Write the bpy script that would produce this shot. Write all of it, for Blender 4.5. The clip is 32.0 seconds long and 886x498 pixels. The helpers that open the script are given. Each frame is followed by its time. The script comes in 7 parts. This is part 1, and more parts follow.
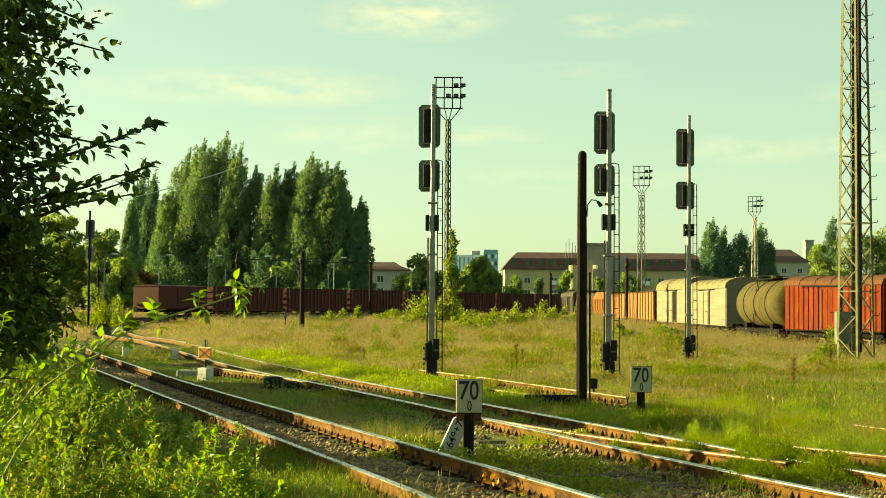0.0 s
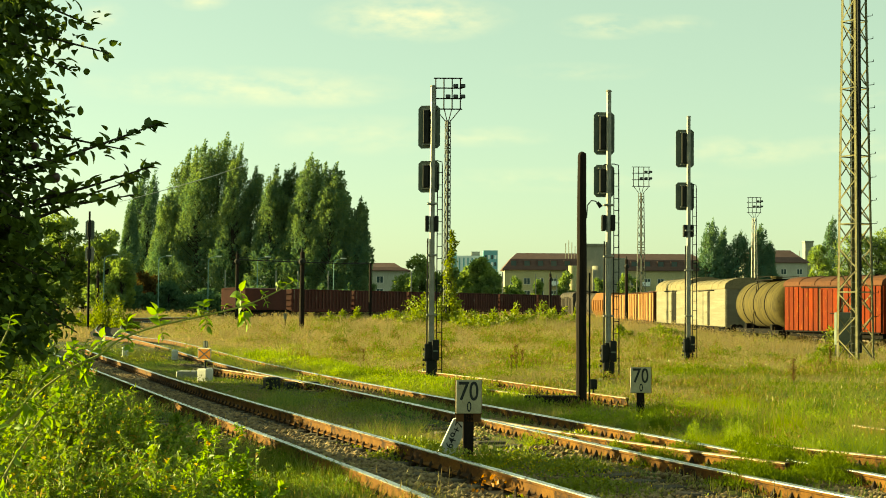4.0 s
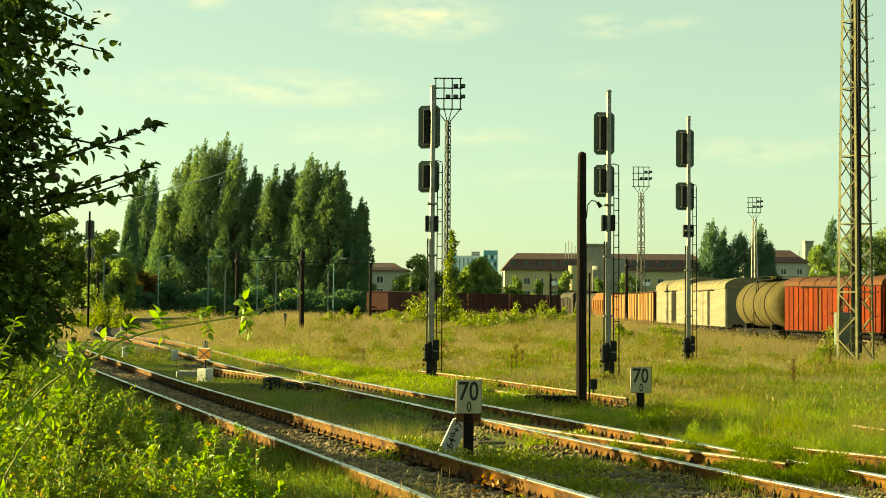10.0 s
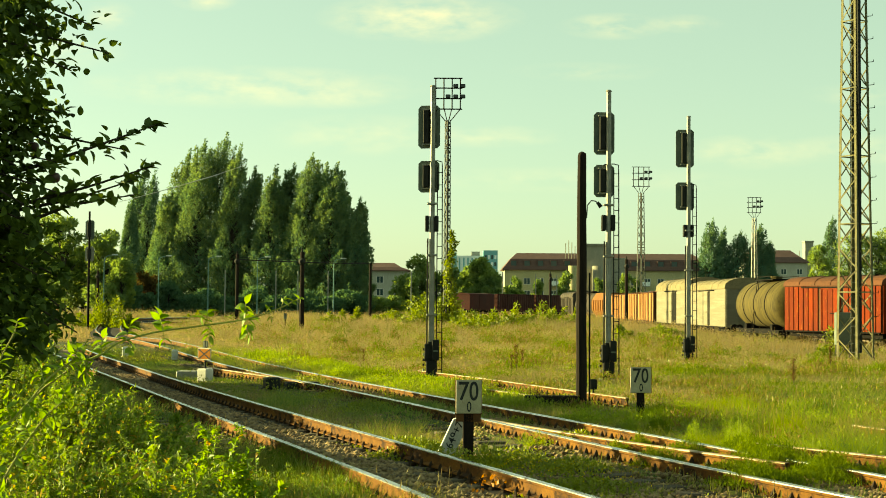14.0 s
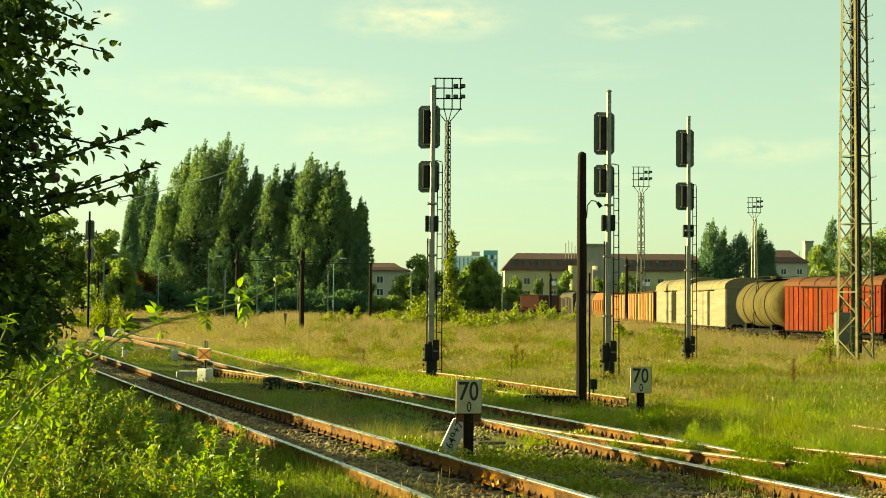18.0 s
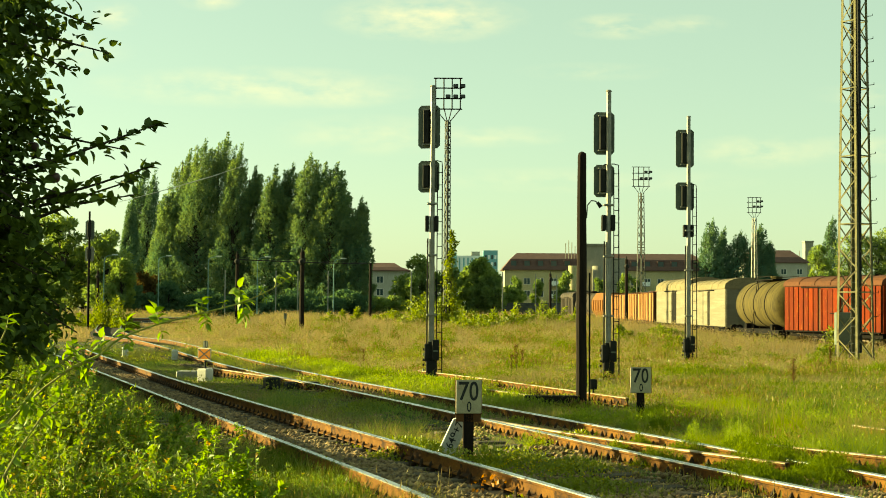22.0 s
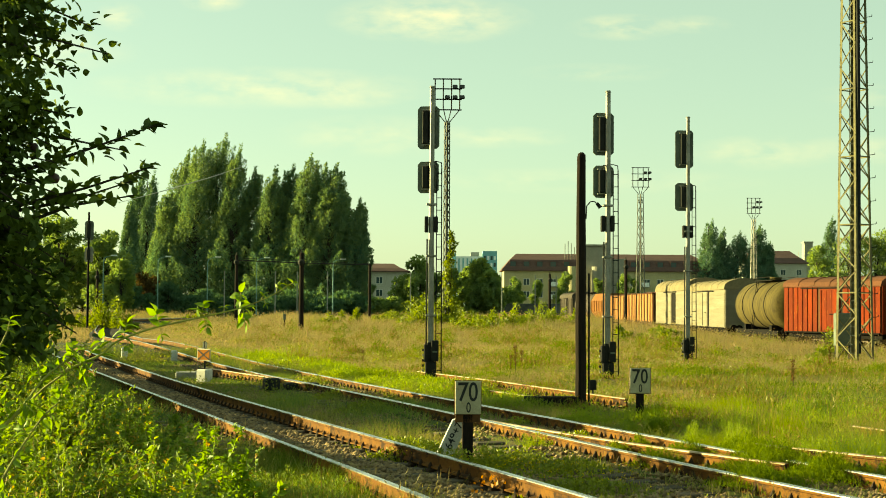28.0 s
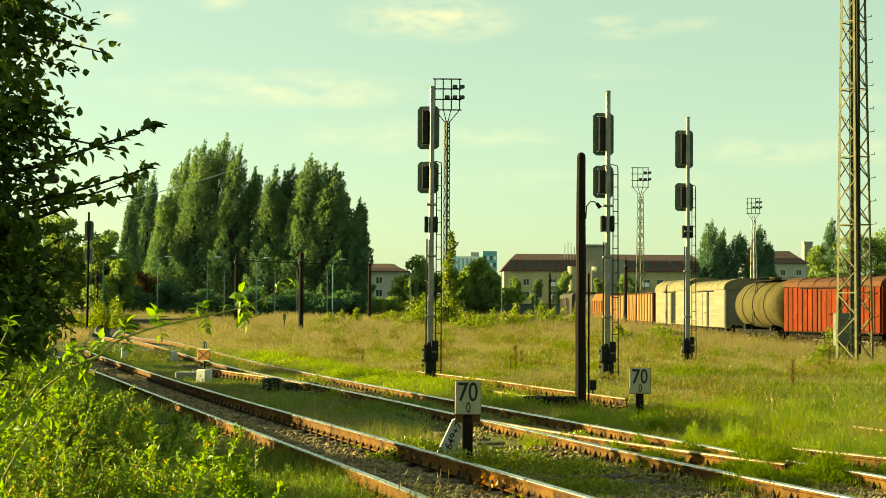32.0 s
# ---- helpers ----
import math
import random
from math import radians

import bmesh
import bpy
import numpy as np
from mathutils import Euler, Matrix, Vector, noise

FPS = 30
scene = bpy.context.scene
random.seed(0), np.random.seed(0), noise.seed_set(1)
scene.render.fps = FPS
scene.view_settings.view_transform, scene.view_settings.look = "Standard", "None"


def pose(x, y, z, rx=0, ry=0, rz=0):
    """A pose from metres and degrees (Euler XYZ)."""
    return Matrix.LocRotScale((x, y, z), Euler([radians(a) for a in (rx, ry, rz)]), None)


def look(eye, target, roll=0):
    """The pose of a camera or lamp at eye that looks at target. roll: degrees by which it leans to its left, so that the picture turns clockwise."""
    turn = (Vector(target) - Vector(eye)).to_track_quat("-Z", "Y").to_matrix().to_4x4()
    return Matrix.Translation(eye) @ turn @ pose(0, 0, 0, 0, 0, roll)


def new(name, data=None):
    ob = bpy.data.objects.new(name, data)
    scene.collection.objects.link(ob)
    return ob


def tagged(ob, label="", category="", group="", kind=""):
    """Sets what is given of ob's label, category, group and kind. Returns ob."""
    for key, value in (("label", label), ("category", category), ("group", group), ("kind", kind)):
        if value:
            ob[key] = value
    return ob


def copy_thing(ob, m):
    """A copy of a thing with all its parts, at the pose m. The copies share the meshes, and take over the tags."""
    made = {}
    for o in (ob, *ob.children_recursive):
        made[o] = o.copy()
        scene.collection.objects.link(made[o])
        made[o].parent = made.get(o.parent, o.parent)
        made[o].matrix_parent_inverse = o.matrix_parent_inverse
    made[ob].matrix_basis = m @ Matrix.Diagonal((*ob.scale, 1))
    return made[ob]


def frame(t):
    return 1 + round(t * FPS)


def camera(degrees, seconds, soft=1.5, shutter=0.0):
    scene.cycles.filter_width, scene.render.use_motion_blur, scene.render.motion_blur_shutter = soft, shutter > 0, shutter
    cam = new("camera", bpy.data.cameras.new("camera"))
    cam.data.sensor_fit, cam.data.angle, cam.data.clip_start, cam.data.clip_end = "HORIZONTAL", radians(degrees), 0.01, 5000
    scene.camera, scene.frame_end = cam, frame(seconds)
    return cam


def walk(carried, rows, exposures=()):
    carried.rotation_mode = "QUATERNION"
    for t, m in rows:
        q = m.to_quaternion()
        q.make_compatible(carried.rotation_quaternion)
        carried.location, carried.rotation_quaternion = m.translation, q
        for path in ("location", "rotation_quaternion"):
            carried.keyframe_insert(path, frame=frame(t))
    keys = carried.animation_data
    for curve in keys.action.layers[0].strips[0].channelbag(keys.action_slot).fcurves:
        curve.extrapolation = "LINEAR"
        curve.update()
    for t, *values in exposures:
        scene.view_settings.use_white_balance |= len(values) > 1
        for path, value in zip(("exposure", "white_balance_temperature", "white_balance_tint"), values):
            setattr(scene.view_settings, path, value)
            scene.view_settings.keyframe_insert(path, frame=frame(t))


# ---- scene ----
cam = camera(33.56, 32.0, soft=0.92)
EYE = Vector((0.0, 0.0, 1.66))


def aim(right, up):
    """The camera's pose; right and up are small turns in degrees."""
    a, b = radians(right), radians(2.203 + up)
    return look(EYE, EYE + Vector((math.sin(a) * math.cos(b), math.cos(a) * math.cos(b), math.sin(b))), 0.4)


walk(cam, [(0.0, aim(-0.012, -0.030)), (0.8, aim(0, 0)), (12.0, aim(0, 0)), (22.5, aim(0, 0)), (24.3, aim(0.024, 0.026)), (28.0, aim(0.024, 0.028)), (32.0, aim(0.030, 0.030))],
     [(0.0, 2.08, 12000, -18), (32.0, 2.08, 12000, -18)])

# ---- daylight ----
SUN_ELEVATION, SUN_TURN = radians(12.5), radians(-73.0)
world = bpy.data.worlds.new("evening_sky")
scene.world = world
world.use_nodes = True
wn = world.node_tree
wn.nodes.clear()
sky = wn.nodes.new("ShaderNodeTexSky")
sky.sky_type, sky.sun_disc = "NISHITA", False
sky.sun_elevation, sky.sun_rotation = SUN_ELEVATION, SUN_TURN
sky.air_density, sky.dust_density, sky.ozone_density = 0.85, 1.0, 2.3
back = wn.nodes.new("ShaderNodeBackground")
back.inputs["Strength"].default_value = 0.066
veil = wn.nodes.new("ShaderNodeBackground")
veil.inputs["Color"].default_value, veil.inputs["Strength"].default_value = (0.66, 0.92, 0.98, 1), 0.215
hazy = wn.nodes.new("ShaderNodeMixShader")
hazy.inputs[0].default_value = 0.55
wout = wn.nodes.new("ShaderNodeOutputWorld")
wn.links.new(sky.outputs[0], back.inputs[0])
wn.links.new(back.outputs[0], hazy.inputs[1])
wn.links.new(veil.outputs[0], hazy.inputs[2])
wn.links.new(hazy.outputs[0], wout.inputs[0])
sun = new("sun", bpy.data.lights.new("sun", "SUN"))
sun.data.energy, sun.data.angle, sun.data.color = 4.4, radians(0.6), (1.0, 0.91, 0.66)
sun_way = Vector((math.sin(SUN_TURN) * math.cos(SUN_ELEVATION), math.cos(SUN_TURN) * math.cos(SUN_ELEVATION), math.sin(SUN_ELEVATION)))
sun.matrix_world = look(sun_way * 300, (0, 0, 0))


# ---- materials ----
def nodes_of(name):
    m = bpy.data.materials.new(name)
    m.use_nodes = True
    t = m.node_tree
    t.nodes.clear()
    return m, t, t.nodes.new("ShaderNodeOutputMaterial")


def noise_node(t, coord, scale, detail=4, rough=0.6):
    n = t.nodes.new("ShaderNodeTexNoise")
    n.inputs["Scale"].default_value, n.inputs["Detail"].default_value, n.inputs["Roughness"].default_value = scale, detail, rough
    t.links.new(coord, n.inputs["Vector"])
    return n


def ramp(t, fac, a, b, lo=0.35, hi=0.65):
    n = t.nodes.new("ShaderNodeMapRange")
    n.clamp = True
    for k, v in zip(("From Min", "From Max", "To Min", "To Max"), (lo, hi, a, b)):
        n.inputs[k].default_value = v
    t.links.new(fac, n.inputs["Value"])
    return n.outputs[0]


def mixed(t, fac, a, b, how="MIX"):
    n = t.nodes.new("ShaderNodeMix")
    n.data_type, n.blend_type = "RGBA", how
    for k, v in ((0, fac), (6, a), (7, b)):
        if isinstance(v, (int, float)):
            n.inputs[k].default_value = v
        elif isinstance(v, tuple):
            n.inputs[k].default_value = (*v, 1)
        else:
            t.links.new(v, n.inputs[k])
    return n.outputs[2]


def surface(name, base, other, rough=0.7, metal=0.0, scale=1.5, fine=25.0, bump=0.3, stain=None, stain_scale=4.0, stain_lo=0.55, vary=0.0, stretch=(1, 1, 1), height=0.01):
    """A solid surface: two tones in broad patches, fine grain, stains with their own shape, relief."""
    m, t, out = nodes_of(name)
    p = t.nodes.new("ShaderNodeBsdfPrincipled")
    tc = t.nodes.new("ShaderNodeTexCoord")
    mp = t.nodes.new("ShaderNodeMapping")
    mp.inputs["Scale"].default_value = stretch
    t.links.new(tc.outputs["Object"], mp.inputs[0])
    co = mp.outputs[0]
    big, small = noise_node(t, co, scale, 3), noise_node(t, co, fine, 5, 0.7)
    c = mixed(t, ramp(t, big.outputs[0], 0, 1), base, other)
    c = mixed(t, 1.0, c, mixed(t, ramp(t, small.outputs[0], 0, 1, 0.3, 0.7), (0.72, 0.72, 0.72), (1.12, 1.12, 1.12)), "MULTIPLY")
    if stain:
        s = noise_node(t, co, stain_scale, 6, 0.7)
        c = mixed(t, ramp(t, s.outputs[0], 0, 1, stain_lo, stain_lo + 0.08), c, stain)
    if vary:
        oi = t.nodes.new("ShaderNodeObjectInfo")
        c = mixed(t, ramp(t, oi.outputs["Random"], 0, vary, 0, 1), c, other)
    t.links.new(c, p.inputs["Base Color"])
    p.inputs["Roughness"].default_value, p.inputs["Metallic"].default_value = rough, metal
    p.inputs["Specular IOR Level"].default_value = 0.5 if rough < 0.7 else 0.15
    if bump:
        b = t.nodes.new("ShaderNodeBump")
        b.inputs["Strength"].default_value, b.inputs["Distance"].default_value = bump, height
        t.links.new(small.outputs[0], b.inputs["Height"])
        t.links.new(b.outputs[0], p.inputs["Normal"])
    t.links.new(p.outputs[0], out.inputs[0])
    return m


def foliage(name, dark, light, odd=None, patch=0.6, through_light=0.45, odd_lo=0.93, gloss=0.03):
    """Leaves: each leaf its own tone, broad patches of tone, light passing through."""
    m, t, out = nodes_of(name)
    g, tc = t.nodes.new("ShaderNodeNewGeometry"), t.nodes.new("ShaderNodeTexCoord")
    n = noise_node(t, tc.outputs["Object"], patch, 3)
    f = t.nodes.new("ShaderNodeMath")
    f.operation = "ADD"
    t.links.new(ramp(t, n.outputs[0], 0, 0.5), f.inputs[0])
    t.links.new(ramp(t, g.outputs["Random Per Island"], 0, 0.5, 0, 1), f.inputs[1])
    c = mixed(t, f.outputs[0], dark, light)
    if odd:
        c = mixed(t, ramp(t, g.outputs["Random Per Island"], 0, 1, odd_lo, odd_lo + 0.01), c, odd)
    d, tr, gl = t.nodes.new("ShaderNodeBsdfDiffuse"), t.nodes.new("ShaderNodeBsdfTranslucent"), t.nodes.new("ShaderNodeBsdfGlossy")
    gl.inputs["Roughness"].default_value = 0.5
    t.links.new(c, d.inputs[0])
    t.links.new(mixed(t, 1.0, c, (1.35, 1.25, 0.55), "MULTIPLY"), tr.inputs[0])
    a, b = t.nodes.new("ShaderNodeMixShader"), t.nodes.new("ShaderNodeMixShader")
    a.inputs[0].default_value, b.inputs[0].default_value = through_light, gloss
    t.links.new(d.outputs[0], a.inputs[1])
    t.links.new(tr.outputs[0], a.inputs[2])
    t.links.new(a.outputs[0], b.inputs[1])
    t.links.new(gl.outputs[0], b.inputs[2])
    t.links.new(b.outputs[0], out.inputs[0])
    return m


def grass_material(name, green, lush, dry, tan, lo, hi, scale=0.16):
    """Grass: green and dried stands in broad patches, each blade its own tone."""
    m, t, out = nodes_of(name)
    g = t.nodes.new("ShaderNodeNewGeometry")
    mp = t.nodes.new("ShaderNodeMapping")
    mp.inputs["Scale"].default_value = (1, 0.45, 1)
    t.links.new(g.outputs["Position"], mp.inputs[0])
    n = noise_node(t, mp.outputs[0], scale, 4, 0.6)
    n2 = noise_node(t, mp.outputs[0], scale * 7.5, 3, 0.6)
    rnd = g.outputs["Random Per Island"]
    tone = t.nodes.new("ShaderNodeMath")
    tone.operation = "MULTIPLY_ADD"
    tone.inputs[1].default_value = 0.5
    t.links.new(rnd, tone.inputs[0])
    t.links.new(ramp(t, n2.outputs[0], 0, 0.5, 0.38, 0.62), tone.inputs[2])
    live = mixed(t, tone.outputs[0], green, lush)
    dead = mixed(t, tone.outputs[0], dry, tan)
    jitter = t.nodes.new("ShaderNodeMath")
    jitter.operation = "MULTIPLY_ADD"
    jitter.inputs[1].default_value = 0.16
    t.links.new(rnd, jitter.inputs[0])
    t.links.new(n.outputs[0], jitter.inputs[2])
    c = mixed(t, ramp(t, jitter.outputs[0], 0, 1, lo, hi), live, dead)
    d, tr, a = t.nodes.new("ShaderNodeBsdfDiffuse"), t.nodes.new("ShaderNodeBsdfTranslucent"), t.nodes.new("ShaderNodeMixShader")
    a.inputs[0].default_value = 0.34
    t.links.new(c, d.inputs[0])
    t.links.new(mixed(t, 1.0, c, (1.3, 1.2, 0.6), "MULTIPLY"), tr.inputs[0])
    t.links.new(d.outputs[0], a.inputs[1])
    t.links.new(tr.outputs[0], a.inputs[2])
    t.links.new(a.outputs[0], out.inputs[0])
    return m


def glass_material(name, tint, rough=0.08):
    m, t, out = nodes_of(name)
    p = t.nodes.new("ShaderNodeBsdfPrincipled")
    p.inputs["Base Color"].default_value, p.inputs["Roughness"].default_value = (*tint, 1), rough
    p.inputs["Specular IOR Level"].default_value = 0.4
    t.links.new(p.outputs[0], out.inputs[0])
    return m


M_soil = surface("soil_and_thatch", (0.030, 0.036, 0.010), (0.065, 0.055, 0.020), 0.95, scale=0.35, fine=14, bump=0.6, stain=(0.05, 0.075, 0.015), stain_scale=0.8, stain_lo=0.5, height=0.05)
M_rail = surface("rusty_rail", (0.175, 0.074, 0.014), (0.095, 0.039, 0.009), 0.85, 0.1, scale=2.0, fine=30, bump=0.25, stain=(0.030, 0.014, 0.006), stain_scale=5, stain_lo=0.52)
M_steel = surface("worn_rail_top", (0.50, 0.50, 0.48), (0.34, 0.32, 0.28), 0.24, 0.85, scale=1.2, fine=30, bump=0.1, stain=(0.12, 0.07, 0.035), stain_scale=3.0, stain_lo=0.55)
M_dullsteel = surface("dull_rail_top", (0.26, 0.17, 0.09), (0.34, 0.27, 0.19), 0.6, 0.5, scale=1.2, fine=20, bump=0.1, stain=(0.10, 0.055, 0.025), stain_scale=2.0, stain_lo=0.52)
M_chair = surface("rusty_baseplate", (0.15, 0.065, 0.0225), (0.07, 0.0325, 0.015), 0.9, scale=6, fine=40, vary=0.8)
M_sleeper = surface("oiled_sleeper", (0.0385, 0.0294, 0.0224), (0.084, 0.07, 0.0525), 0.95, scale=3, fine=22, bump=0.6, vary=0.7, stretch=(1, 1, 4))
M_stone = surface("ballast_stone", (0.31, 0.225, 0.125), (0.105, 0.072, 0.042), 0.95, scale=5, fine=60, bump=0.4)
# Near-black base colour paints in the shade lying on these ballast beds.
M_farbed = surface("shade_dark_far_ballast", (0.016, 0.013, 0.009), (0.009, 0.008, 0.006), 0.95, scale=1.2, fine=14, bump=0.6)
# Dark colour covers the bolts together with the shadows they throw.
M_clip = surface("shadow_dark_rail_fastening", (0.022, 0.015, 0.010), (0.045, 0.026, 0.014), 0.85, scale=8, fine=40, vary=0.5)
M_mast = surface("galvanised_mast", (0.27, 0.265, 0.23), (0.17, 0.165, 0.14), 0.5, 0.45, scale=2.5, fine=30, bump=0.2, stain=(0.112, 0.06, 0.03), stain_lo=0.62)
M_black = surface("black_painted_metal", (0.010, 0.011, 0.010), (0.020, 0.021, 0.018), 0.8, 0.0, scale=3, fine=40, bump=0.15)
M_head = surface("weathered_signal_plate", (0.085, 0.105, 0.088), (0.13, 0.15, 0.12), 0.8, 0.0, scale=2.0, fine=18, bump=0.15)
M_lens = glass_material("dark_signal_lens", (0.012, 0.013, 0.012))
M_oldpole = surface("tarred_wood", (0.008, 0.006, 0.005), (0.020, 0.013, 0.009), 0.95, scale=2, fine=16, bump=0.6, stretch=(6, 6, 0.6))
M_tower = surface("yellowed_tower_paint", (0.165, 0.15, 0.075), (0.10, 0.092, 0.05), 0.75, 0.0, scale=1.5, fine=20, bump=0.2, stain=(0.05, 0.038, 0.02), stain_lo=0.56)
M_towergrey = surface("grey_tower_steel", (0.11, 0.115, 0.10), (0.075, 0.08, 0.07), 0.7, 0.2, scale=1.5, fine=20)
M_sign = surface("weathered_white_enamel", (0.42, 0.375, 0.25), (0.33, 0.285, 0.18), 0.6, scale=6, fine=60, bump=0.1, stain=(0.26, 0.165, 0.075), stain_scale=9, stain_lo=0.60)
M_signblack = surface("black_lettering", (0.02, 0.02, 0.018), (0.035, 0.033, 0.03), 0.7, scale=8, fine=60, bump=0.0)
M_orange = surface("faded_orange_plate", (0.36, 0.115, 0.006), (0.30, 0.095, 0.006), 0.8, scale=6, fine=50, bump=0.1)
M_whitestone = surface("whitewashed_stone", (0.51, 0.51, 0.465), (0.39, 0.39, 0.345), 0.85, scale=5, fine=40, bump=0.3, stain=(0.225, 0.21, 0.165), stain_lo=0.62)
M_concrete = surface("grey_concrete", (0.315, 0.315, 0.285), (0.225, 0.225, 0.195), 0.9, scale=2, fine=30, bump=0.4, stain=(0.135, 0.128, 0.105), stain_lo=0.62)
M_bark = surface("tree_bark", (0.06, 0.05, 0.035), (0.04, 0.033, 0.025), 0.95, scale=1.5, fine=12, bump=0.7, stretch=(3, 3, 0.6), height=0.03)
M_twigbark = surface("green_twig", (0.30, 0.34, 0.08), (0.24, 0.22, 0.07), 0.7, scale=8, fine=60, bump=0.2)
M_browngondola = surface("brown_red_wagon_paint", (0.088, 0.024, 0.019), (0.060, 0.021, 0.018), 0.8, scale=0.5, fine=9, bump=0.2, stain=(0.136, 0.104, 0.08), stain_scale=2.0, stain_lo=0.66, stretch=(1, 1, 0.5))
M_orangewagon = surface("sunbleached_orange_wagon_paint", (0.235, 0.092, 0.022), (0.145, 0.053, 0.015), 0.8, scale=0.6, fine=9, bump=0.2, stain=(0.05, 0.022, 0.011), stain_scale=2.2, stain_lo=0.55, stretch=(2, 2, 0.4), vary=0.5)
M_redwagon = surface("red_oxide_wagon_paint", (0.20, 0.021, 0.0014), (0.095, 0.010, 0.0014), 0.85, scale=0.9, fine=10, bump=0.3, stain=(0.25, 0.085, 0.014), stain_scale=4.5, stain_lo=0.58, stretch=(1.6, 1.6, 0.5), vary=0.7)
M_stake = surface("sunbleached_orange_stakes", (0.43, 0.215, 0.095), (0.25, 0.105, 0.040), 0.85, scale=1.2, fine=12, bump=0.3, stain=(0.12, 0.045, 0.018), stain_scale=3.5, stain_lo=0.60, stretch=(2, 2, 0.5), vary=0.6)
# Dark brown panels that show between the paler stakes.
M_brownside = surface("dark_brown_wagon_side", (0.055, 0.021, 0.010), (0.034, 0.015, 0.008), 0.95, scale=1.0, fine=10, bump=0.2)
M_palerib = surface("chalky_brown_wagon_rib", (0.135, 0.060, 0.048), (0.085, 0.034, 0.028), 0.85, scale=0.8, fine=10, bump=0.2, stain=(0.24, 0.19, 0.16), stain_scale=1.4, stain_lo=0.60, stretch=(1, 1, 0.25), vary=0.9)
M_redroof = surface("rusty_van_roof", (0.119, 0.0434, 0.021), (0.084, 0.035, 0.0182), 0.85, scale=0.7, fine=10, stain=(0.098, 0.049, 0.028), stain_lo=0.6)
M_cream = surface("cream_van_boards", (0.215, 0.196, 0.146), (0.155, 0.139, 0.102), 0.85, scale=0.8, fine=8, bump=0.5, stain=(0.095, 0.078, 0.05), stain_scale=2.0, stain_lo=0.61, stretch=(1, 0.35, 4), height=0.02, vary=0.7)
M_creamroof = surface("dusty_van_roof", (0.195, 0.161, 0.0975), (0.15, 0.124, 0.075), 0.9, scale=0.8, fine=12, stain=(0.188, 0.143, 0.09), stain_lo=0.62)
M_tank = surface("olive_tank_paint", (0.088, 0.066, 0.020), (0.050, 0.039, 0.014), 0.85, 0.0, scale=0.8, fine=12, bump=0.1, stain=(0.030, 0.022, 0.009), stain_scale=1.6, stain_lo=0.56, stretch=(1, 2.0, 0.6))
# Grime plus painted shade: blackened to give the dark void beneath wagons.
M_under = surface("grimy_shaded_underframe", (0.004, 0.0035, 0.003), (0.009, 0.007, 0.005), 0.95, scale=2, fine=18)
M_wheel = surface("worn_wheel_steel", (0.16, 0.12, 0.09), (0.10, 0.08, 0.06), 0.7, 0.4, scale=3, fine=20)
M_greywagon = surface("dull_grey_wagon_paint", (0.070, 0.058, 0.046), (0.045, 0.038, 0.031), 0.85, scale=0.8, fine=9, stain=(0.084, 0.056, 0.035), stain_lo=0.6)
M_lamp = surface("pale_green_lamp_post", (0.17, 0.31, 0.28), (0.14, 0.25, 0.23), 0.7, scale=2, fine=20)
M_lamphead = surface("pale_lamp_head", (0.55, 0.60, 0.55), (0.45, 0.50, 0.46), 0.5, scale=3, fine=20)
# Yellow render with the paleness of distance haze put into its colour.
M_wall = surface("yellow_render", (0.50, 0.45, 0.26), (0.42, 0.38, 0.22), 0.9, scale=0.3, fine=4, bump=0.2)
M_wallgrey = surface("pale_render", (0.42, 0.42, 0.36), (0.36, 0.36, 0.31), 0.9, scale=0.3, fine=4, bump=0.2)
M_roof = surface("red_brown_roof_tiles", (0.125, 0.072, 0.062), (0.098, 0.058, 0.051), 0.85, scale=0.4, fine=6, bump=0.5, stretch=(1, 1, 5), height=0.04)
M_frame = surface("white_window_frame", (0.62, 0.62, 0.58), (0.52, 0.52, 0.48), 0.6, scale=3, fine=20, bump=0.0)
M_pane = glass_material("window_glass", (0.035, 0.06, 0.06), 0.25)
M_glasswall = surface("pale_facade_panel", (0.80, 0.84, 0.84), (0.70, 0.75, 0.75), 0.6, scale=0.2, fine=3, bump=0.0)
M_bluewall = surface("blue_green_cladding", (0.16, 0.42, 0.47), (0.12, 0.34, 0.38), 0.5, scale=0.2, fine=3, bump=0.0)
M_silo = surface("bare_concrete_silo", (0.33, 0.31, 0.25), (0.25, 0.235, 0.19), 0.95, scale=0.4, fine=5, stain=(0.18, 0.165, 0.13), stain_scale=0.9, stain_lo=0.62)

# The added blue and lightness in these poplar leaves imitate aerial haze.
L_poplar = foliage("poplar_leaves", (0.068, 0.160, 0.134), (0.205, 0.270, 0.118), patch=0.14, through_light=0.40, gloss=0.0)
# Distance haze is painted in: this leaf colour is raised towards pale blue-green.
L_poplarfar = foliage("haze_toned_poplar_leaves", (0.075, 0.160, 0.130), (0.150, 0.230, 0.130), patch=0.12, through_light=0.3, gloss=0.0)
# Tree leaves brightened and blued to carry the haze of the distant trees.
L_tree = foliage("tree_leaves", (0.108, 0.185, 0.092), (0.250, 0.325, 0.098), patch=0.25, through_light=0.48, gloss=0.02)
L_autumn = foliage("reddish_shrub_leaves", (0.06, 0.05, 0.025), (0.11, 0.075, 0.035), patch=0.3, through_light=0.3, gloss=0.0)
# Hedge colour likewise holds a bluish tint of haze.
L_hedge = foliage("hedge_leaves", (0.056, 0.130, 0.100), (0.115, 0.195, 0.100), patch=0.2, through_light=0.35, gloss=0.0)
L_shrub = foliage("shrub_leaves", (0.082, 0.130, 0.016), (0.255, 0.300, 0.030), patch=0.5, through_light=0.42)
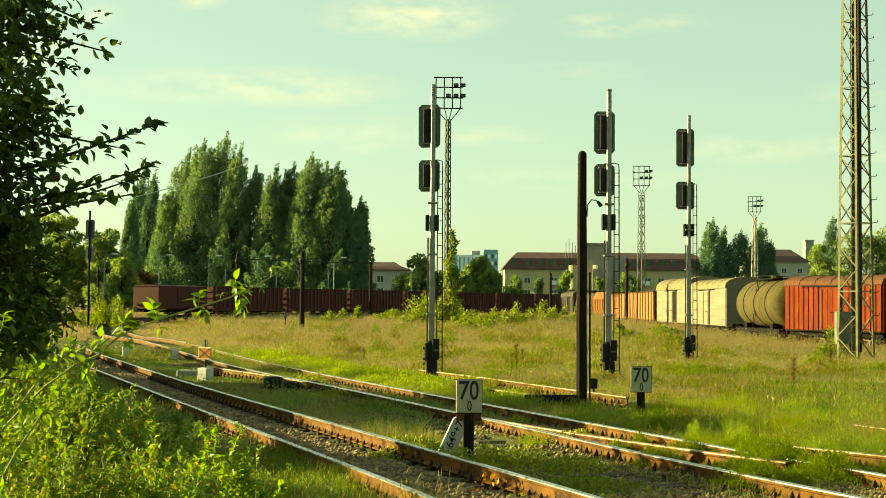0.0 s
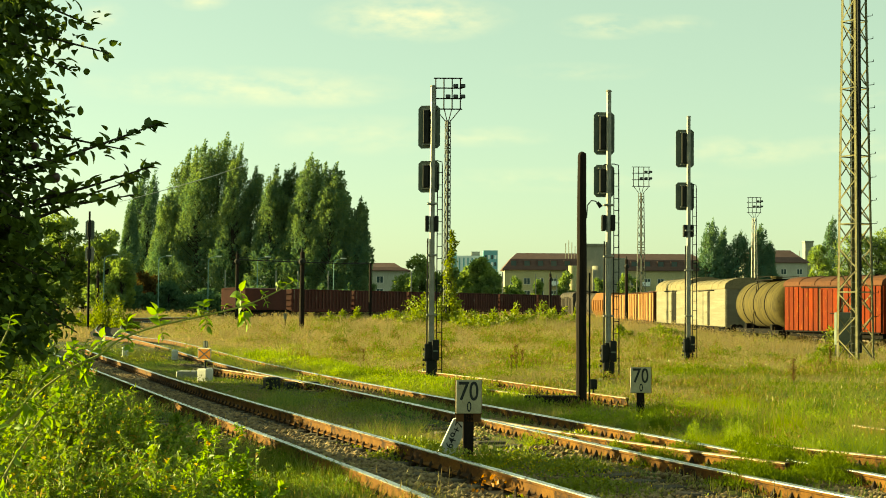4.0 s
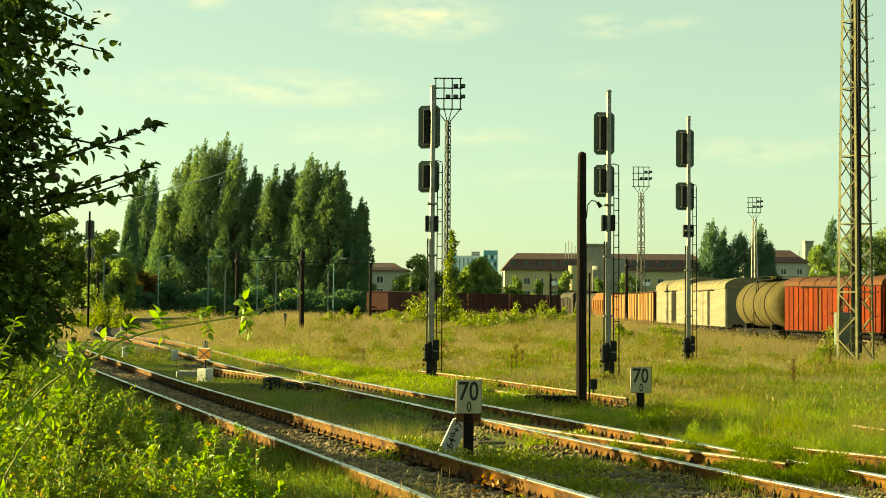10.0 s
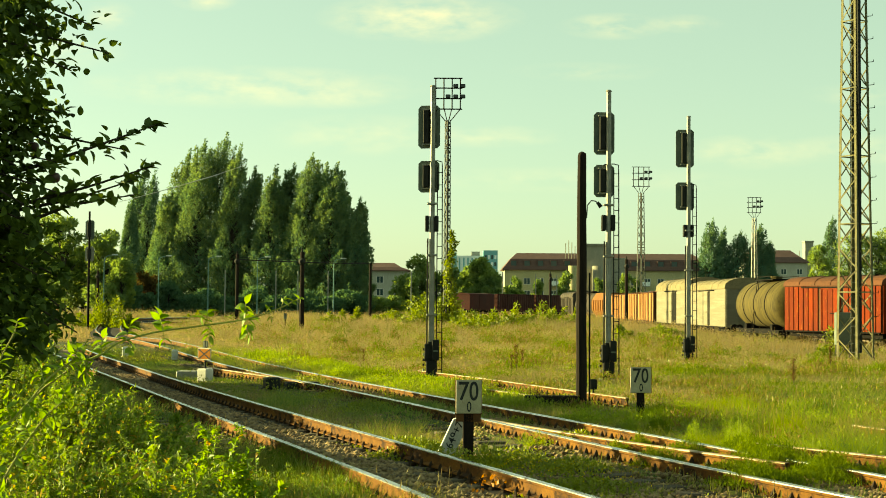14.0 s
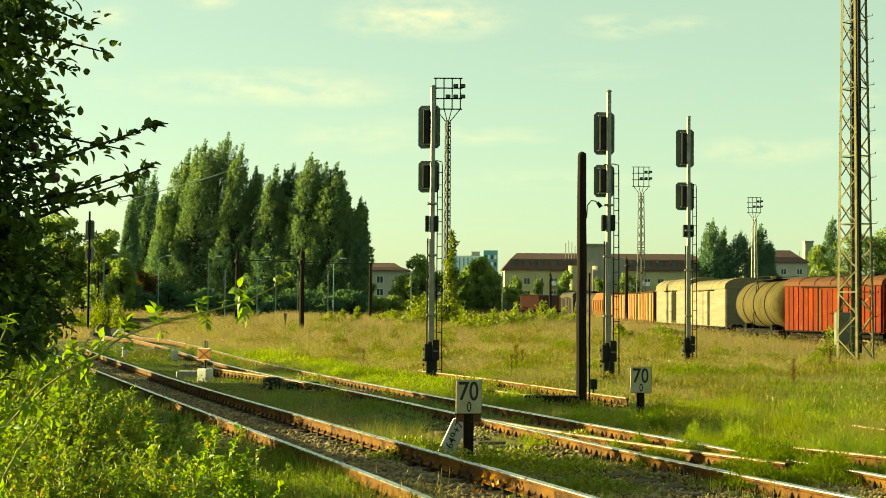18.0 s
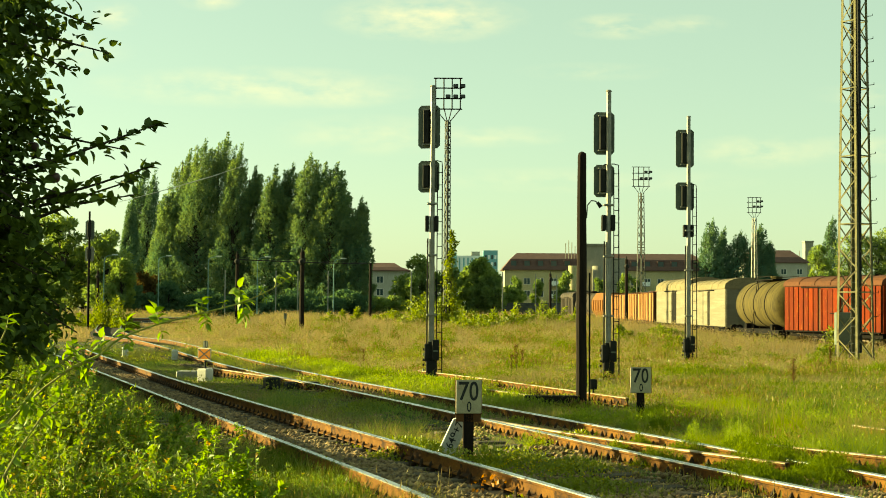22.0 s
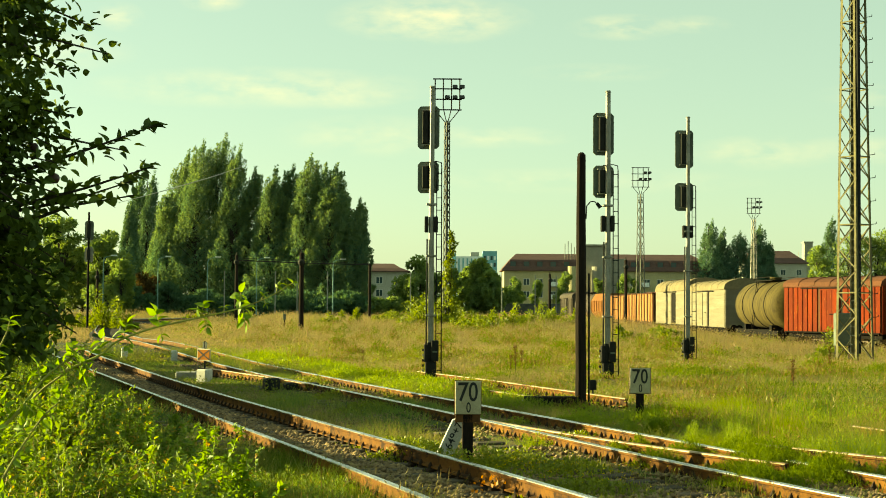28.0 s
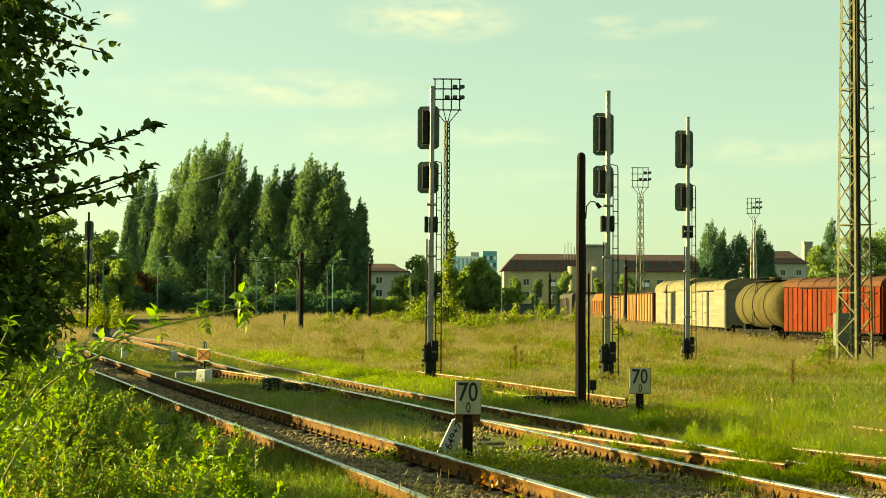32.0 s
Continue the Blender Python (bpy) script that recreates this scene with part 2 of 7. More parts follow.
L_bush = foliage("bramble_leaves", (0.050, 0.110, 0.022), (0.250, 0.345, 0.052), odd=(0.34, 0.24, 0.05), patch=1.6, through_light=0.48, odd_lo=0.93)
L_shoot = foliage("young_shoot_leaves", (0.11, 0.205, 0.020), (0.21, 0.325, 0.034), patch=9, through_light=0.44)
L_apple = foliage("apple_leaves", (0.020, 0.042, 0.012), (0.105, 0.160, 0.030), patch=2.5, through_light=0.32, gloss=0.015)
L_apple_fruit = surface("ripening_apple_skin", (0.07, 0.018, 0.010), (0.045, 0.030, 0.012), 0.4, scale=12, fine=60, bump=0.0)
L_grassnear = grass_material("trackside_grass", (0.062, 0.130, 0.046), (0.235, 0.315, 0.078), (0.18, 0.14, 0.065), (0.37, 0.31, 0.135), 0.50, 0.72, 0.5)
L_grassfar = grass_material("meadow_grass", (0.125, 0.185, 0.045), (0.44, 0.46, 0.105), (0.190, 0.150, 0.105), (0.40, 0.342, 0.215), 0.39, 0.54, 0.24)
L_meadowherb = foliage("meadow_herb_leaves", (0.075, 0.12, 0.013), (0.22, 0.25, 0.026), odd=(0.22, 0.140, 0.065), patch=0.25, through_light=0.25, odd_lo=0.55, gloss=0.0)
L_herb = foliage("verge_herb_leaves", (0.075, 0.115, 0.014), (0.27, 0.30, 0.030), odd=(0.42, 0.29, 0.028), patch=1.2, through_light=0.42, odd_lo=0.993)
L_panicle = foliage("reddish_grass_panicles", (0.235, 0.155, 0.120), (0.39, 0.30, 0.215), patch=0.3, through_light=0.35, gloss=0.0)
L_tuft = foliage("feathery_weed_leaves", (0.055, 0.095, 0.014), (0.17, 0.225, 0.026), patch=1.0, through_light=0.42, gloss=0.0)
L_yellow = foliage("yellow_petals", (0.45, 0.32, 0.02), (0.60, 0.45, 0.03), patch=2, through_light=0.3, gloss=0.0)
L_rust = foliage("orange_autumn_leaves", (0.26, 0.09, 0.012), (0.42, 0.17, 0.02), patch=8, through_light=0.4, gloss=0.02)


# ---- building helpers ----
def mesh_of(name, bm, material):
    me = bpy.data.meshes.new(name)
    bm.to_mesh(me)
    bm.free()
    me.materials.append(material)
    return me


def part(name, bm, material, parent=None, label="", smooth=False):
    ob = new(name, mesh_of(name, bm, material))
    if smooth:
        ob.data.shade_smooth()
    ob.parent = parent
    return tagged(ob, label)


def shared(name, me, parent, m):
    ob = new(name, me)
    ob.parent = parent
    ob.matrix_basis = m
    return ob


def thing(name, label, category, m=None, group="", kind=""):
    ob = new(name)
    ob.empty_display_size = 0.2
    if m:
        ob.matrix_basis = m
    return tagged(ob, label, category, group, kind)


def box(bm, x0, x1, y0, y1, z0, z1, bevel=0.0, m=None):
    vs = [bm.verts.new((x, y, z)) for z in (z0, z1) for y in (y0, y1) for x in (x0, x1)]
    fs = [bm.faces.new([vs[i] for i in q]) for q in ((0, 2, 3, 1), (4, 5, 7, 6), (0, 1, 5, 4), (2, 6, 7, 3), (0, 4, 6, 2), (1, 3, 7, 5))]
    if bevel:
        r = bmesh.ops.bevel(bm, geom=list({e for f in fs for e in f.edges}), offset=bevel, segments=1, affect="EDGES")
        vs = list({v for f in r["faces"] for v in f.verts} | {v for v in vs if v.is_valid})
    if m:
        bmesh.ops.transform(bm, matrix=m, verts=[v for v in vs if v.is_valid])
    return bm


def a_box(*a, **k):
    return box(bmesh.new(), *a, **k)


def rod(bm, a, b, r0, r1=None, n=8, caps=True):
    """A round, tapered rod from a to b."""
    a, b, r1 = Vector(a), Vector(b), r0 if r1 is None else r1
    q = (b - a).to_track_quat("Z", "Y")
    rings = [[bm.verts.new(p + q @ Vector((r * math.cos(i * math.tau / n), r * math.sin(i * math.tau / n), 0))) for i in range(n)] for p, r in ((a, r0), (b, r1))]
    for i in range(n):
        bm.faces.new((rings[0][i], rings[0][(i + 1) % n], rings[1][(i + 1) % n], rings[1][i]))
    if caps:
        bm.faces.new(rings[0][::-1])
        bm.faces.new(rings[1])
    return bm


def a_rod(*a, **k):
    return rod(bmesh.new(), *a, **k)


def tube(points, radii, n=6):
    """A round stem through points."""
    bm = bmesh.new()
    pts = [Vector(p) for p in points]
    rings = []
    q = None
    for i, p in enumerate(pts):
        way = (pts[min(i + 1, len(pts) - 1)] - pts[max(i - 1, 0)]).normalized()
        q = way.to_track_quat("Z", "Y") if q is None else (q @ Vector((0, 0, 1))).rotation_difference(way) @ q
        r = radii[i] if isinstance(radii, (list, tuple)) else radii
        rings.append([bm.verts.new(p + q @ Vector((r * math.cos(k * math.tau / n), r * math.sin(k * math.tau / n), 0))) for k in range(n)])
    for a, b in zip(rings, rings[1:]):
        for k in range(n):
            bm.faces.new((a[k], a[(k + 1) % n], b[(k + 1) % n], b[k]))
    bm.faces.new(rings[0][::-1])
    bm.faces.new(rings[-1])
    return bm


def outline(points, y0, y1):
    """A flat plate: an outline in x and z, between two depths."""
    bm = bmesh.new()
    a, b = [bm.verts.new((x, y0, z)) for x, z in points], [bm.verts.new((x, y1, z)) for x, z in points]
    bm.faces.new(a)
    bm.faces.new(b[::-1])
    for i in range(len(points)):
        j = (i + 1) % len(points)
        bm.faces.new((a[j], a[i], b[i], b[j]))
    return bm


def smooth_path(ctrl, step):
    """Catmull-Rom through control points, about one sample per step."""
    c = [np.array(p, float) for p in ctrl]
    c = [2 * c[0] - c[1]] + c + [2 * c[-1] - c[-2]]
    res = []
    for p0, p1, p2, p3 in zip(c, c[1:], c[2:], c[3:]):
        n = max(1, int(round(np.linalg.norm(p2 - p1) / step)))
        for k in range(n):
            u = k / n
            res.append(0.5 * (2 * p1 + (p2 - p0) * u + (2 * p0 - 5 * p1 + 4 * p2 - p3) * u * u + (3 * p1 - p0 - 3 * p2 + p3) * u ** 3))
    res.append(c[-2])
    return np.array(res)


def np_mesh(name, verts, corners, material):
    """A mesh from arrays: corners holds one row of vertex numbers per face."""
    me = bpy.data.meshes.new(name)
    n, k = corners.shape
    me.vertices.add(len(verts))
    me.vertices.foreach_set("co", verts.astype(np.float32).ravel())
    me.loops.add(n * k)
    me.loops.foreach_set("vertex_index", corners.astype(np.int32).ravel())
    me.polygons.add(n)
    me.polygons.foreach_set("loop_start", np.arange(0, n * k, k, dtype=np.int32))
    me.polygons.foreach_set("loop_total", np.full(n, k, dtype=np.int32))
    me.update(calc_edges=True)
    me.materials.append(material)
    return me


def unit(v):
    return v / np.maximum(np.linalg.norm(v, axis=1, keepdims=True), 1e-9)


def leaf_arrays(rng, base, way, length, width, fold=0.25):
    """Folded four-cornered leaves: base points, the way each grows, its length and width."""
    n = len(base)
    way = unit(way)
    side = unit(np.cross(way, rng.normal(size=(n, 3))))
    up = np.cross(side, way)
    length, width = np.broadcast_to(length, n)[:, None], np.broadcast_to(width, n)[:, None]
    mid = base + way * length * 0.45
    v = np.stack([base, mid + side * width / 2 + up * width * fold, base + way * length, mid - side * width / 2 + up * width * fold], 1).reshape(-1, 3)
    return v, np.arange(4 * n).reshape(n, 4)


def broad_leaves(rng, base, way, length, width, droop=0.25):
    """Leaves near the eye: seven corners, folded on the midrib and curved down."""
    n = len(base)
    way = unit(way)
    side = unit(np.cross(way, np.array([0, 0, 1.0]) + rng.normal(size=(n, 3)) * 0.45))
    up = np.cross(side, way)
    L, Wd = np.broadcast_to(length, n)[:, None], np.broadcast_to(width, n)[:, None]
    def at(u, s, f):
        return base + way * L * u + side * Wd * s + up * (Wd * f - L * droop * u * u)
    v = np.stack([at(0, 0, 0), at(0.30, 0.5, 0.16), at(0.68, 0.36, 0.12), at(1, 0, 0), at(0.68, -0.36, 0.12), at(0.30, -0.5, 0.16), at(0.5, 0, -0.02)], 1).reshape(-1, 3)
    fan = np.array([[0, 1, 6], [1, 2, 6], [2, 3, 6], [3, 4, 6], [4, 5, 6], [5, 0, 6]])
    return v, (np.arange(n)[:, None, None] * 7 + fan[None]).reshape(-1, 3)


def oval_leaves(rng, base, way, length, width, droop=0.35):
    """Rounded, pointed leaves near the eye, cupped along the midrib and curling down at the tip."""
    n = len(base)
    way = unit(way)
    side = unit(np.cross(way, np.array([0, 0, 1.0]) + rng.normal(size=(n, 3)) * 0.5))
    up = np.cross(side, way)
    L, Wd = np.broadcast_to(length, n)[:, None], np.broadcast_to(width, n)[:, None]
    curl = droop * rng.uniform(0.2, 1.8, (n, 1))
    half = [(0.08, 0.24, 0.10), (0.26, 0.47, 0.20), (0.48, 0.50, 0.20), (0.68, 0.37, 0.15), (0.86, 0.16, 0.06)]
    rim = [(0, 0, 0)] + half + [(1, 0, 0)] + [(u, -s, f) for u, s, f in half[::-1]] + [(0.45, 0, -0.03)]
    v = np.stack([base + way * L * u + side * Wd * s + up * (Wd * f - L * curl * u * u) for u, s, f in rim], 1).reshape(-1, 3)
    fan = np.array([[i, (i + 1) % 12, 12] for i in range(12)])
    return v, (np.arange(n)[:, None, None] * 13 + fan[None]).reshape(-1, 3)


def toothed_leaves(rng, base, way, length, width, droop=0.35):
    """Oval leaves near the eye with a finely toothed edge, folded on the midrib and curled at the tip."""
    n = len(base)
    way = unit(way)
    side = unit(np.cross(way, np.array([0, 0, 1.0]) + rng.normal(size=(n, 3)) * 0.6))
    up = np.cross(side, way)
    L, Wd = np.broadcast_to(length, n)[:, None], np.broadcast_to(width, n)[:, None]
    curl = droop * rng.uniform(0.2, 1.8, (n, 1))
    half = [(0.06, 0.18, 0.07), (0.20, 0.42, 0.16), (0.26, 0.39, 0.14), (0.42, 0.52, 0.19), (0.48, 0.47, 0.16), (0.64, 0.43, 0.16), (0.70, 0.36, 0.13), (0.86, 0.20, 0.08)]
    rim = [(0, 0, 0)] + half + [(1, 0, 0)] + [(u, -s, f) for u, s, f in half[::-1]] + [(0.45, 0, -0.03)]
    v = np.stack([base + way * L * u + side * Wd * s + up * (Wd * f - L * curl * u * u) for u, s, f in rim], 1).reshape(-1, 3)
    fan = np.array([[i, (i + 1) % 18, 18] for i in range(18)])
    return v, (np.arange(n)[:, None, None] * 19 + fan[None]).reshape(-1, 3)


def join_arrays(pairs):
    vs, fs, o = [], [], 0
    for v, f in pairs:
        vs.append(v)
        fs.append(f + o)
        o += len(v)
    return np.concatenate(vs), np.concatenate(fs)


def ease(a, b, x):
    u = np.clip((x - a) / (b - a), 0, 1)
    return u * u * (3 - 2 * u)


def ground_z(x, y):
    x, y = np.asarray(x, float), np.asarray(y, float)
    z = -0.255 - 0.08 * ease(45, 75, y) + 0.30 * ease(110, 155, y)
    z = z - 0.44 * ease(8, 15, x) * ease(40, 58, y) * (1 - ease(225, 260, y))
    return z + 0.035 * np.sin(x * 0.9 + 1.7 * np.sin(y * 0.31)) * np.sin(y * 0.55) * (np.abs(x) < 400)


# ---- ground ----
def spread(lo, hi, fine_lo, fine_hi, step, grow=1.16):
    mid = list(np.arange(fine_lo, fine_hi, step))
    a, s = fine_lo, step
    left = []
    while a > lo:
        s *= grow
        a -= s
        left.append(a)
    a, s = mid[-1], step
    right = []
    while a < hi:
        s *= grow
        a += s
        right.append(a)
    return np.array(left[::-1] + mid + right)


gx, gy = spread(-4500, 4500, -25, 25, 0.5), spread(-400, 4600, 4, 70, 0.5)
GX, GY = np.meshgrid(gx, gy)
gv = np.stack([GX, GY, ground_z(GX, GY)], -1).reshape(-1, 3)
w_, h_ = len(gx), len(gy)
q0 = (np.arange(h_ - 1)[:, None] * w_ + np.arange(w_ - 1)[None]).ravel()
ground = new("ground", np_mesh("ground", gv, np.stack([q0, q0 + 1, q0 + w_ + 1, q0 + w_], 1), M_soil))
tagged(ground, "overgrown soil of a railway yard under weeds and grass", "ground", kind="structure")

# ---- tracks ----
RAIL = [(-0.07, -0.16), (0.07, -0.16), (0.07, -0.145), (0.012, -0.125), (0.012, -0.045), (0.034, -0.035), (0.034, -0.003), (0.030, 0.0), (-0.030, 0.0), (-0.034, -0.003), (-0.034, -0.035), (-0.012, -0.045), (-0.012, -0.125), (-0.07, -0.145)]


def sweep(path, profile):
    """A profile drawn along a level path."""
    bm = bmesh.new()
    rings = []
    for i, p in enumerate(path):
        d = path[min(i + 1, len(path) - 1)] - path[max(i - 1, 0)]
        d = d / np.linalg.norm(d[:2])
        s = np.array([d[1], -d[0]])
        rings.append([bm.verts.new((p[0] + s[0] * u, p[1] + s[1] * u, p[2] + v)) for u, v in profile])
    n = len(profile)
    for a, b in zip(rings, rings[1:]):
        for k in range(n):
            bm.faces.new((a[k], a[(k + 1) % n], b[(k + 1) % n], b[k]))
    bm.faces.new(rings[0])
    bm.faces.new(rings[-1][::-1])
    bmesh.ops.recalc_face_normals(bm, faces=bm.faces[:])
    return bm


def fastening(k):
    """A sole plate with a clip bolt on either side of the rail, pointed like its shadow."""
    bm = a_box(-0.095, 0.095, -0.05, 0.05, -0.05, -0.012, 0.006)
    for sx in (-0.066, 0.066):
        rod(bm, (sx, 0, -0.02), (sx, 0, 0.025 * k), 0.030 * k, 0.024 * k, 6, caps=False)
        rod(bm, (sx, 0, 0.025 * k), (sx * 0.9, 0, 0.068 * k), 0.024 * k, 0.005, 6)
    return mesh_of("baseplate", bm, M_clip)


CHAIR, CHAIR_TALL = fastening(1.0), fastening(1.45)
SLEEPER = mesh_of("sleeper", a_box(-1.27, 1.27, -0.125, 0.125, -0.15, 0.0, 0.015), M_sleeper)


def rail(parent, key, ctrl, top=M_steel, level=0.0, step=0.6, chairs=None):
    """One rail through control points (x, y), with its running surface and, over a stretch of y, its baseplates."""
    path = smooth_path([(x, y, level) for x, y in ctrl], step)
    path[:, 2] += 0.30 * ease(88, 122, path[:, 1]) * (key in ("t2a", "t2b"))
    r = part("rail", sweep(path, RAIL), M_rail, parent)
    part("running_surface", sweep(path, [(-0.0375, -0.012), (0.0375, -0.012), (0.034, -0.002), (0.022, 0.005), (-0.022, 0.005), (-0.034, -0.002)]), top, r, "rail head worn by wheels")
    if chairs:
        fine = smooth_path([(x, y, level) for x, y in ctrl], 0.05)
        run = 0.0
        for a, b in zip(fine, fine[1:]):
            run += np.linalg.norm(b - a)
            if run > 0.28:
                run = 0.0
                if chairs[0] < a[1] < chairs[1]:
                    d = b - a
                    shared("baseplate", CHAIR if key in ("r1", "l1") else CHAIR_TALL, parent, pose(a[0], a[1], level - 0.158, 0, 0, math.degrees(math.atan2(d[1], d[0])) - 90))
    return path


def sleepers(parent, a, b, y0, y1, level, me=SLEEPER, pitch=0.56):
    """Sleepers from rail path a to rail path b."""
    ys = np.arange(y0, y1, 0.02)
    xs = (np.interp(ys, np.sort(a[:, 1]), a[np.argsort(a[:, 1]), 0]) + np.interp(ys, np.sort(b[:, 1]), b[np.argsort(b[:, 1]), 0])) / 2
    run, rnd = 0.0, random.Random(5)
    for i in range(1, len(ys)):
        run += math.hypot(xs[i] - xs[i - 1], 0.02)
        if run > pitch:
            run = 0.0
            shared("sleeper", me, parent, pose(xs[i], ys[i], level - 0.185, 0, 0, math.degrees(math.atan2(0.02, xs[i] - xs[i - 1])) - 90 + rnd.uniform(-1.5, 1.5)))


main = thing("railway_track", "curved railway track with rust-brown rails on dirty ballast", "railway track")
R1 = rail(main, "r1", [(3.3, 7), (2.68, 9), (2.0, 11), (1.29, 13), (0.56, 15), (-0.56, 18), (-2.07, 22), (-3.94, 27), (-6.09, 33), (-8.49, 40), (-10.9, 47), (-14.4, 58)], chairs=(8, 50))
L1 = rail(main, "l1", [(1.75, 7), (1.13, 9), (0.49, 11), (-0.18, 13), (-0.88, 15), (-1.96, 18), (-3.41, 22), (-5.21, 27), (-7.35, 33), (-9.85, 40), (-12.3, 47), (-15.8, 58)], chairs=(8, 50))
sleepers(main, R1, L1, 8, 50, 0.0)

second = thing("railway_track", "rusty railway track with a turnout half hidden by grass", "railway track")
FARCURVE = [(-9.75, 58.5), (-12.7, 68), (-15.5, 75), (-20.3, 93), (-24.5, 113), (-26.6, 125), (-27.3, 137), (-24.5, 150)]
T2b = rail(second, "t2b", [(5.75, 11), (5.05, 13), (4.42, 15), (3.62, 17), (2.9, 19), (1.82, 22), (0.38, 26), (-1.39, 31), (-3.42, 37), (-5.92, 45)] + FARCURVE, level=-0.02, chairs=(13, 60))
T2a = rail(second, "t2a", [(4.65, 11), (3.76, 13), (2.98, 15), (2.26, 17), (1.58, 19), (0.59, 22), (-0.78, 26), (-2.55, 31), (-4.75, 37), (-7.3, 45), (-11.2, 58.5), (-14.2, 68), (-17.1, 75), (-21.9, 93), (-26.1, 113), (-28.1, 125), (-28.8, 138), (-25.9, 151)], level=-0.02, chairs=(13, 60))
rail(second, "t2m", [(3.75, 16), (3.12, 17), (2.0, 19), (1.05, 21), (0.62, 22)], M_dullsteel, level=-0.02, chairs=(16, 22))
rail(second, "t2s", [(-6.4, 39.5), (-4.5, 35.4), (-3.62, 33.5), (-2.9, 31.6)], M_dullsteel, level=-0.02, chairs=(31, 40))
sleepers(second, T2a, T2b, 11.5, 60, -0.02)

siding = thing("railway_track", "disused rusty siding in tall grass", "railway track")
T3f = rail(siding, "t3f", [(3.42, 27.2), (2.43, 30), (1.02, 34), (-0.6, 38)], M_dullsteel, level=-0.02, chairs=(27, 38))
T3n = rail(siding, "t3n", [(2.55, 27.0), (1.41, 30), (0.2, 33)], M_dullsteel, level=-0.10, chairs=(27, 33))
sleepers(siding, T3f, T3n, 27.2, 33, -0.09)
spur = thing("railway_track", "short rusty rails overgrown with grass", "railway track")
T4 = rail(spur, "t4", [(6.9, 14), (5.42, 16), (3.95, 18), (3.72, 18.3)], M_dullsteel, level=-0.0, chairs=(14, 18))
T5 = rail(spur, "t5", [(7.3, 17), (6.12, 20.3), (5.87, 21.05)], M_dullsteel, level=0.0, chairs=(17, 21))
yard_track = thing("railway_track", "yard siding under the parked goods wagons", "railway track")
for s in (-0.72, 0.72):
    rail(yard_track, "y", [(19.35 + s + 0.43 * d, 78.2 - 0.90 * d) for d in (-8, 0, 20, 40)], M_dullsteel, level=-0.6, step=8)
    rail(yard_track, "y", [(21.25 + s - 0.023 * y, y) for y in (79, 120, 160, 200)], M_dullsteel, level=-0.65, step=8)
back_track = thing("railway_track", "running line along the far edge of the yard", "railway track")
BACK0, BACKWAY = Vector((-26.3, 129.5, 0.0)), Vector((0.467, 0.884, 0.0)).normalized()
for s in (-0.72, 0.72):
    rail(back_track, "b", [(BACK0.x + BACKWAY.x * d + BACKWAY.y * s, BACK0.y + BACKWAY.y * d - BACKWAY.x * s) for d in (-2, 60, 140, 300)], M_steel, level=0.0, step=10)
back_bed = part("embankment", sweep(np.array([[BACK0.x + BACKWAY.x * d, BACK0.y + BACKWAY.y * d, -0.18] for d in (-2, 50, 150, 320)]), [(-3.2, -0.5), (3.2, -0.5), (1.9, 0.0), (-1.9, 0.0)]), M_farbed)
tagged(back_bed, "low ballast bed of the far running line", "ballast", kind="structure")
yard_bed = part("yard_ballast", sweep(np.array([[21.25 - 0.023 * y, y, -0.82] for y in (79, 120, 210)]), [(-2.4, -0.3), (2.4, -0.3), (1.7, 0.0), (-1.7, 0.0)]), M_farbed)
tagged(yard_bed, "weedy ballast bed under parked wagons", "ballast", kind="structure")


# ballast stones
def stones(name, label, rng, pts, size):
    n = len(pts)
    ico = np.array([(1, 0, 0), (-1, 0, 0), (0, 1, 0), (0, -1, 0), (0, 0, 1), (0, 0, -1)], float)
    tri = np.array([[0, 2, 4], [2, 1, 4], [1, 3, 4], [3, 0, 4], [2, 0, 5], [1, 2, 5], [3, 1, 5], [0, 3, 5]])
    s = (size * rng.uniform(0.35, 1.5, (n, 1)))[:, None, :] * rng.uniform(0.6, 1.2, (n, 6, 1))
    a = rng.uniform(0, math.tau, n)
    c, d = np.cos(a)[:, None], np.sin(a)[:, None]
    x, y = ico[None, :, 0] * c - ico[None, :, 1] * d, ico[None, :, 0] * d + ico[None, :, 1] * c
    v = np.stack([x, y, np.broadcast_to(ico[None, :, 2] * 0.7, x.shape)], -1) * s + pts[:, None, :]
    ob = new(name, np_mesh(name, v.reshape(-1, 3), (np.arange(n)[:, None, None] * 6 + tri[None]).reshape(-1, 3), M_stone))
    return tagged(ob, label, "gravel", kind="stuff")


centre = smooth_path([(x, y, 0) for x, y in ((2.52, 7), (1.24, 11), (0.55, 13), (-1.26, 18), (-2.74, 22), (-4.57, 27), (-6.72, 33), (-9.17, 40), (-15.1, 58))], 1.0)
dirt = part("ballast_bed", sweep(centre, [(-0.60, -0.36), (0.60, -0.36), (0.55, -0.27), (0.40, -0.20), (-0.40, -0.20), (-0.55, -0.27)]), M_stone)
tagged(dirt, "dirty packed ballast between the near rails", "ballast", kind="structure")
ys2 = np.arange(11.0, 46.0, 1.0)
mid2 = [(np.interp(q, np.sort(T2a[:, 1]), T2a[np.argsort(T2a[:, 1]), 0]) + np.interp(q, np.sort(T2b[:, 1]), T2b[np.argsort(T2b[:, 1]), 0])) / 2 for q in ys2]
bed2 = part("overgrown_track_bed", sweep(np.array([[a, b, 0.0] for a, b in zip(mid2, ys2)]), [(-1.05, -0.36), (1.05, -0.36), (0.82, -0.175), (-0.82, -0.175)]), M_soil)
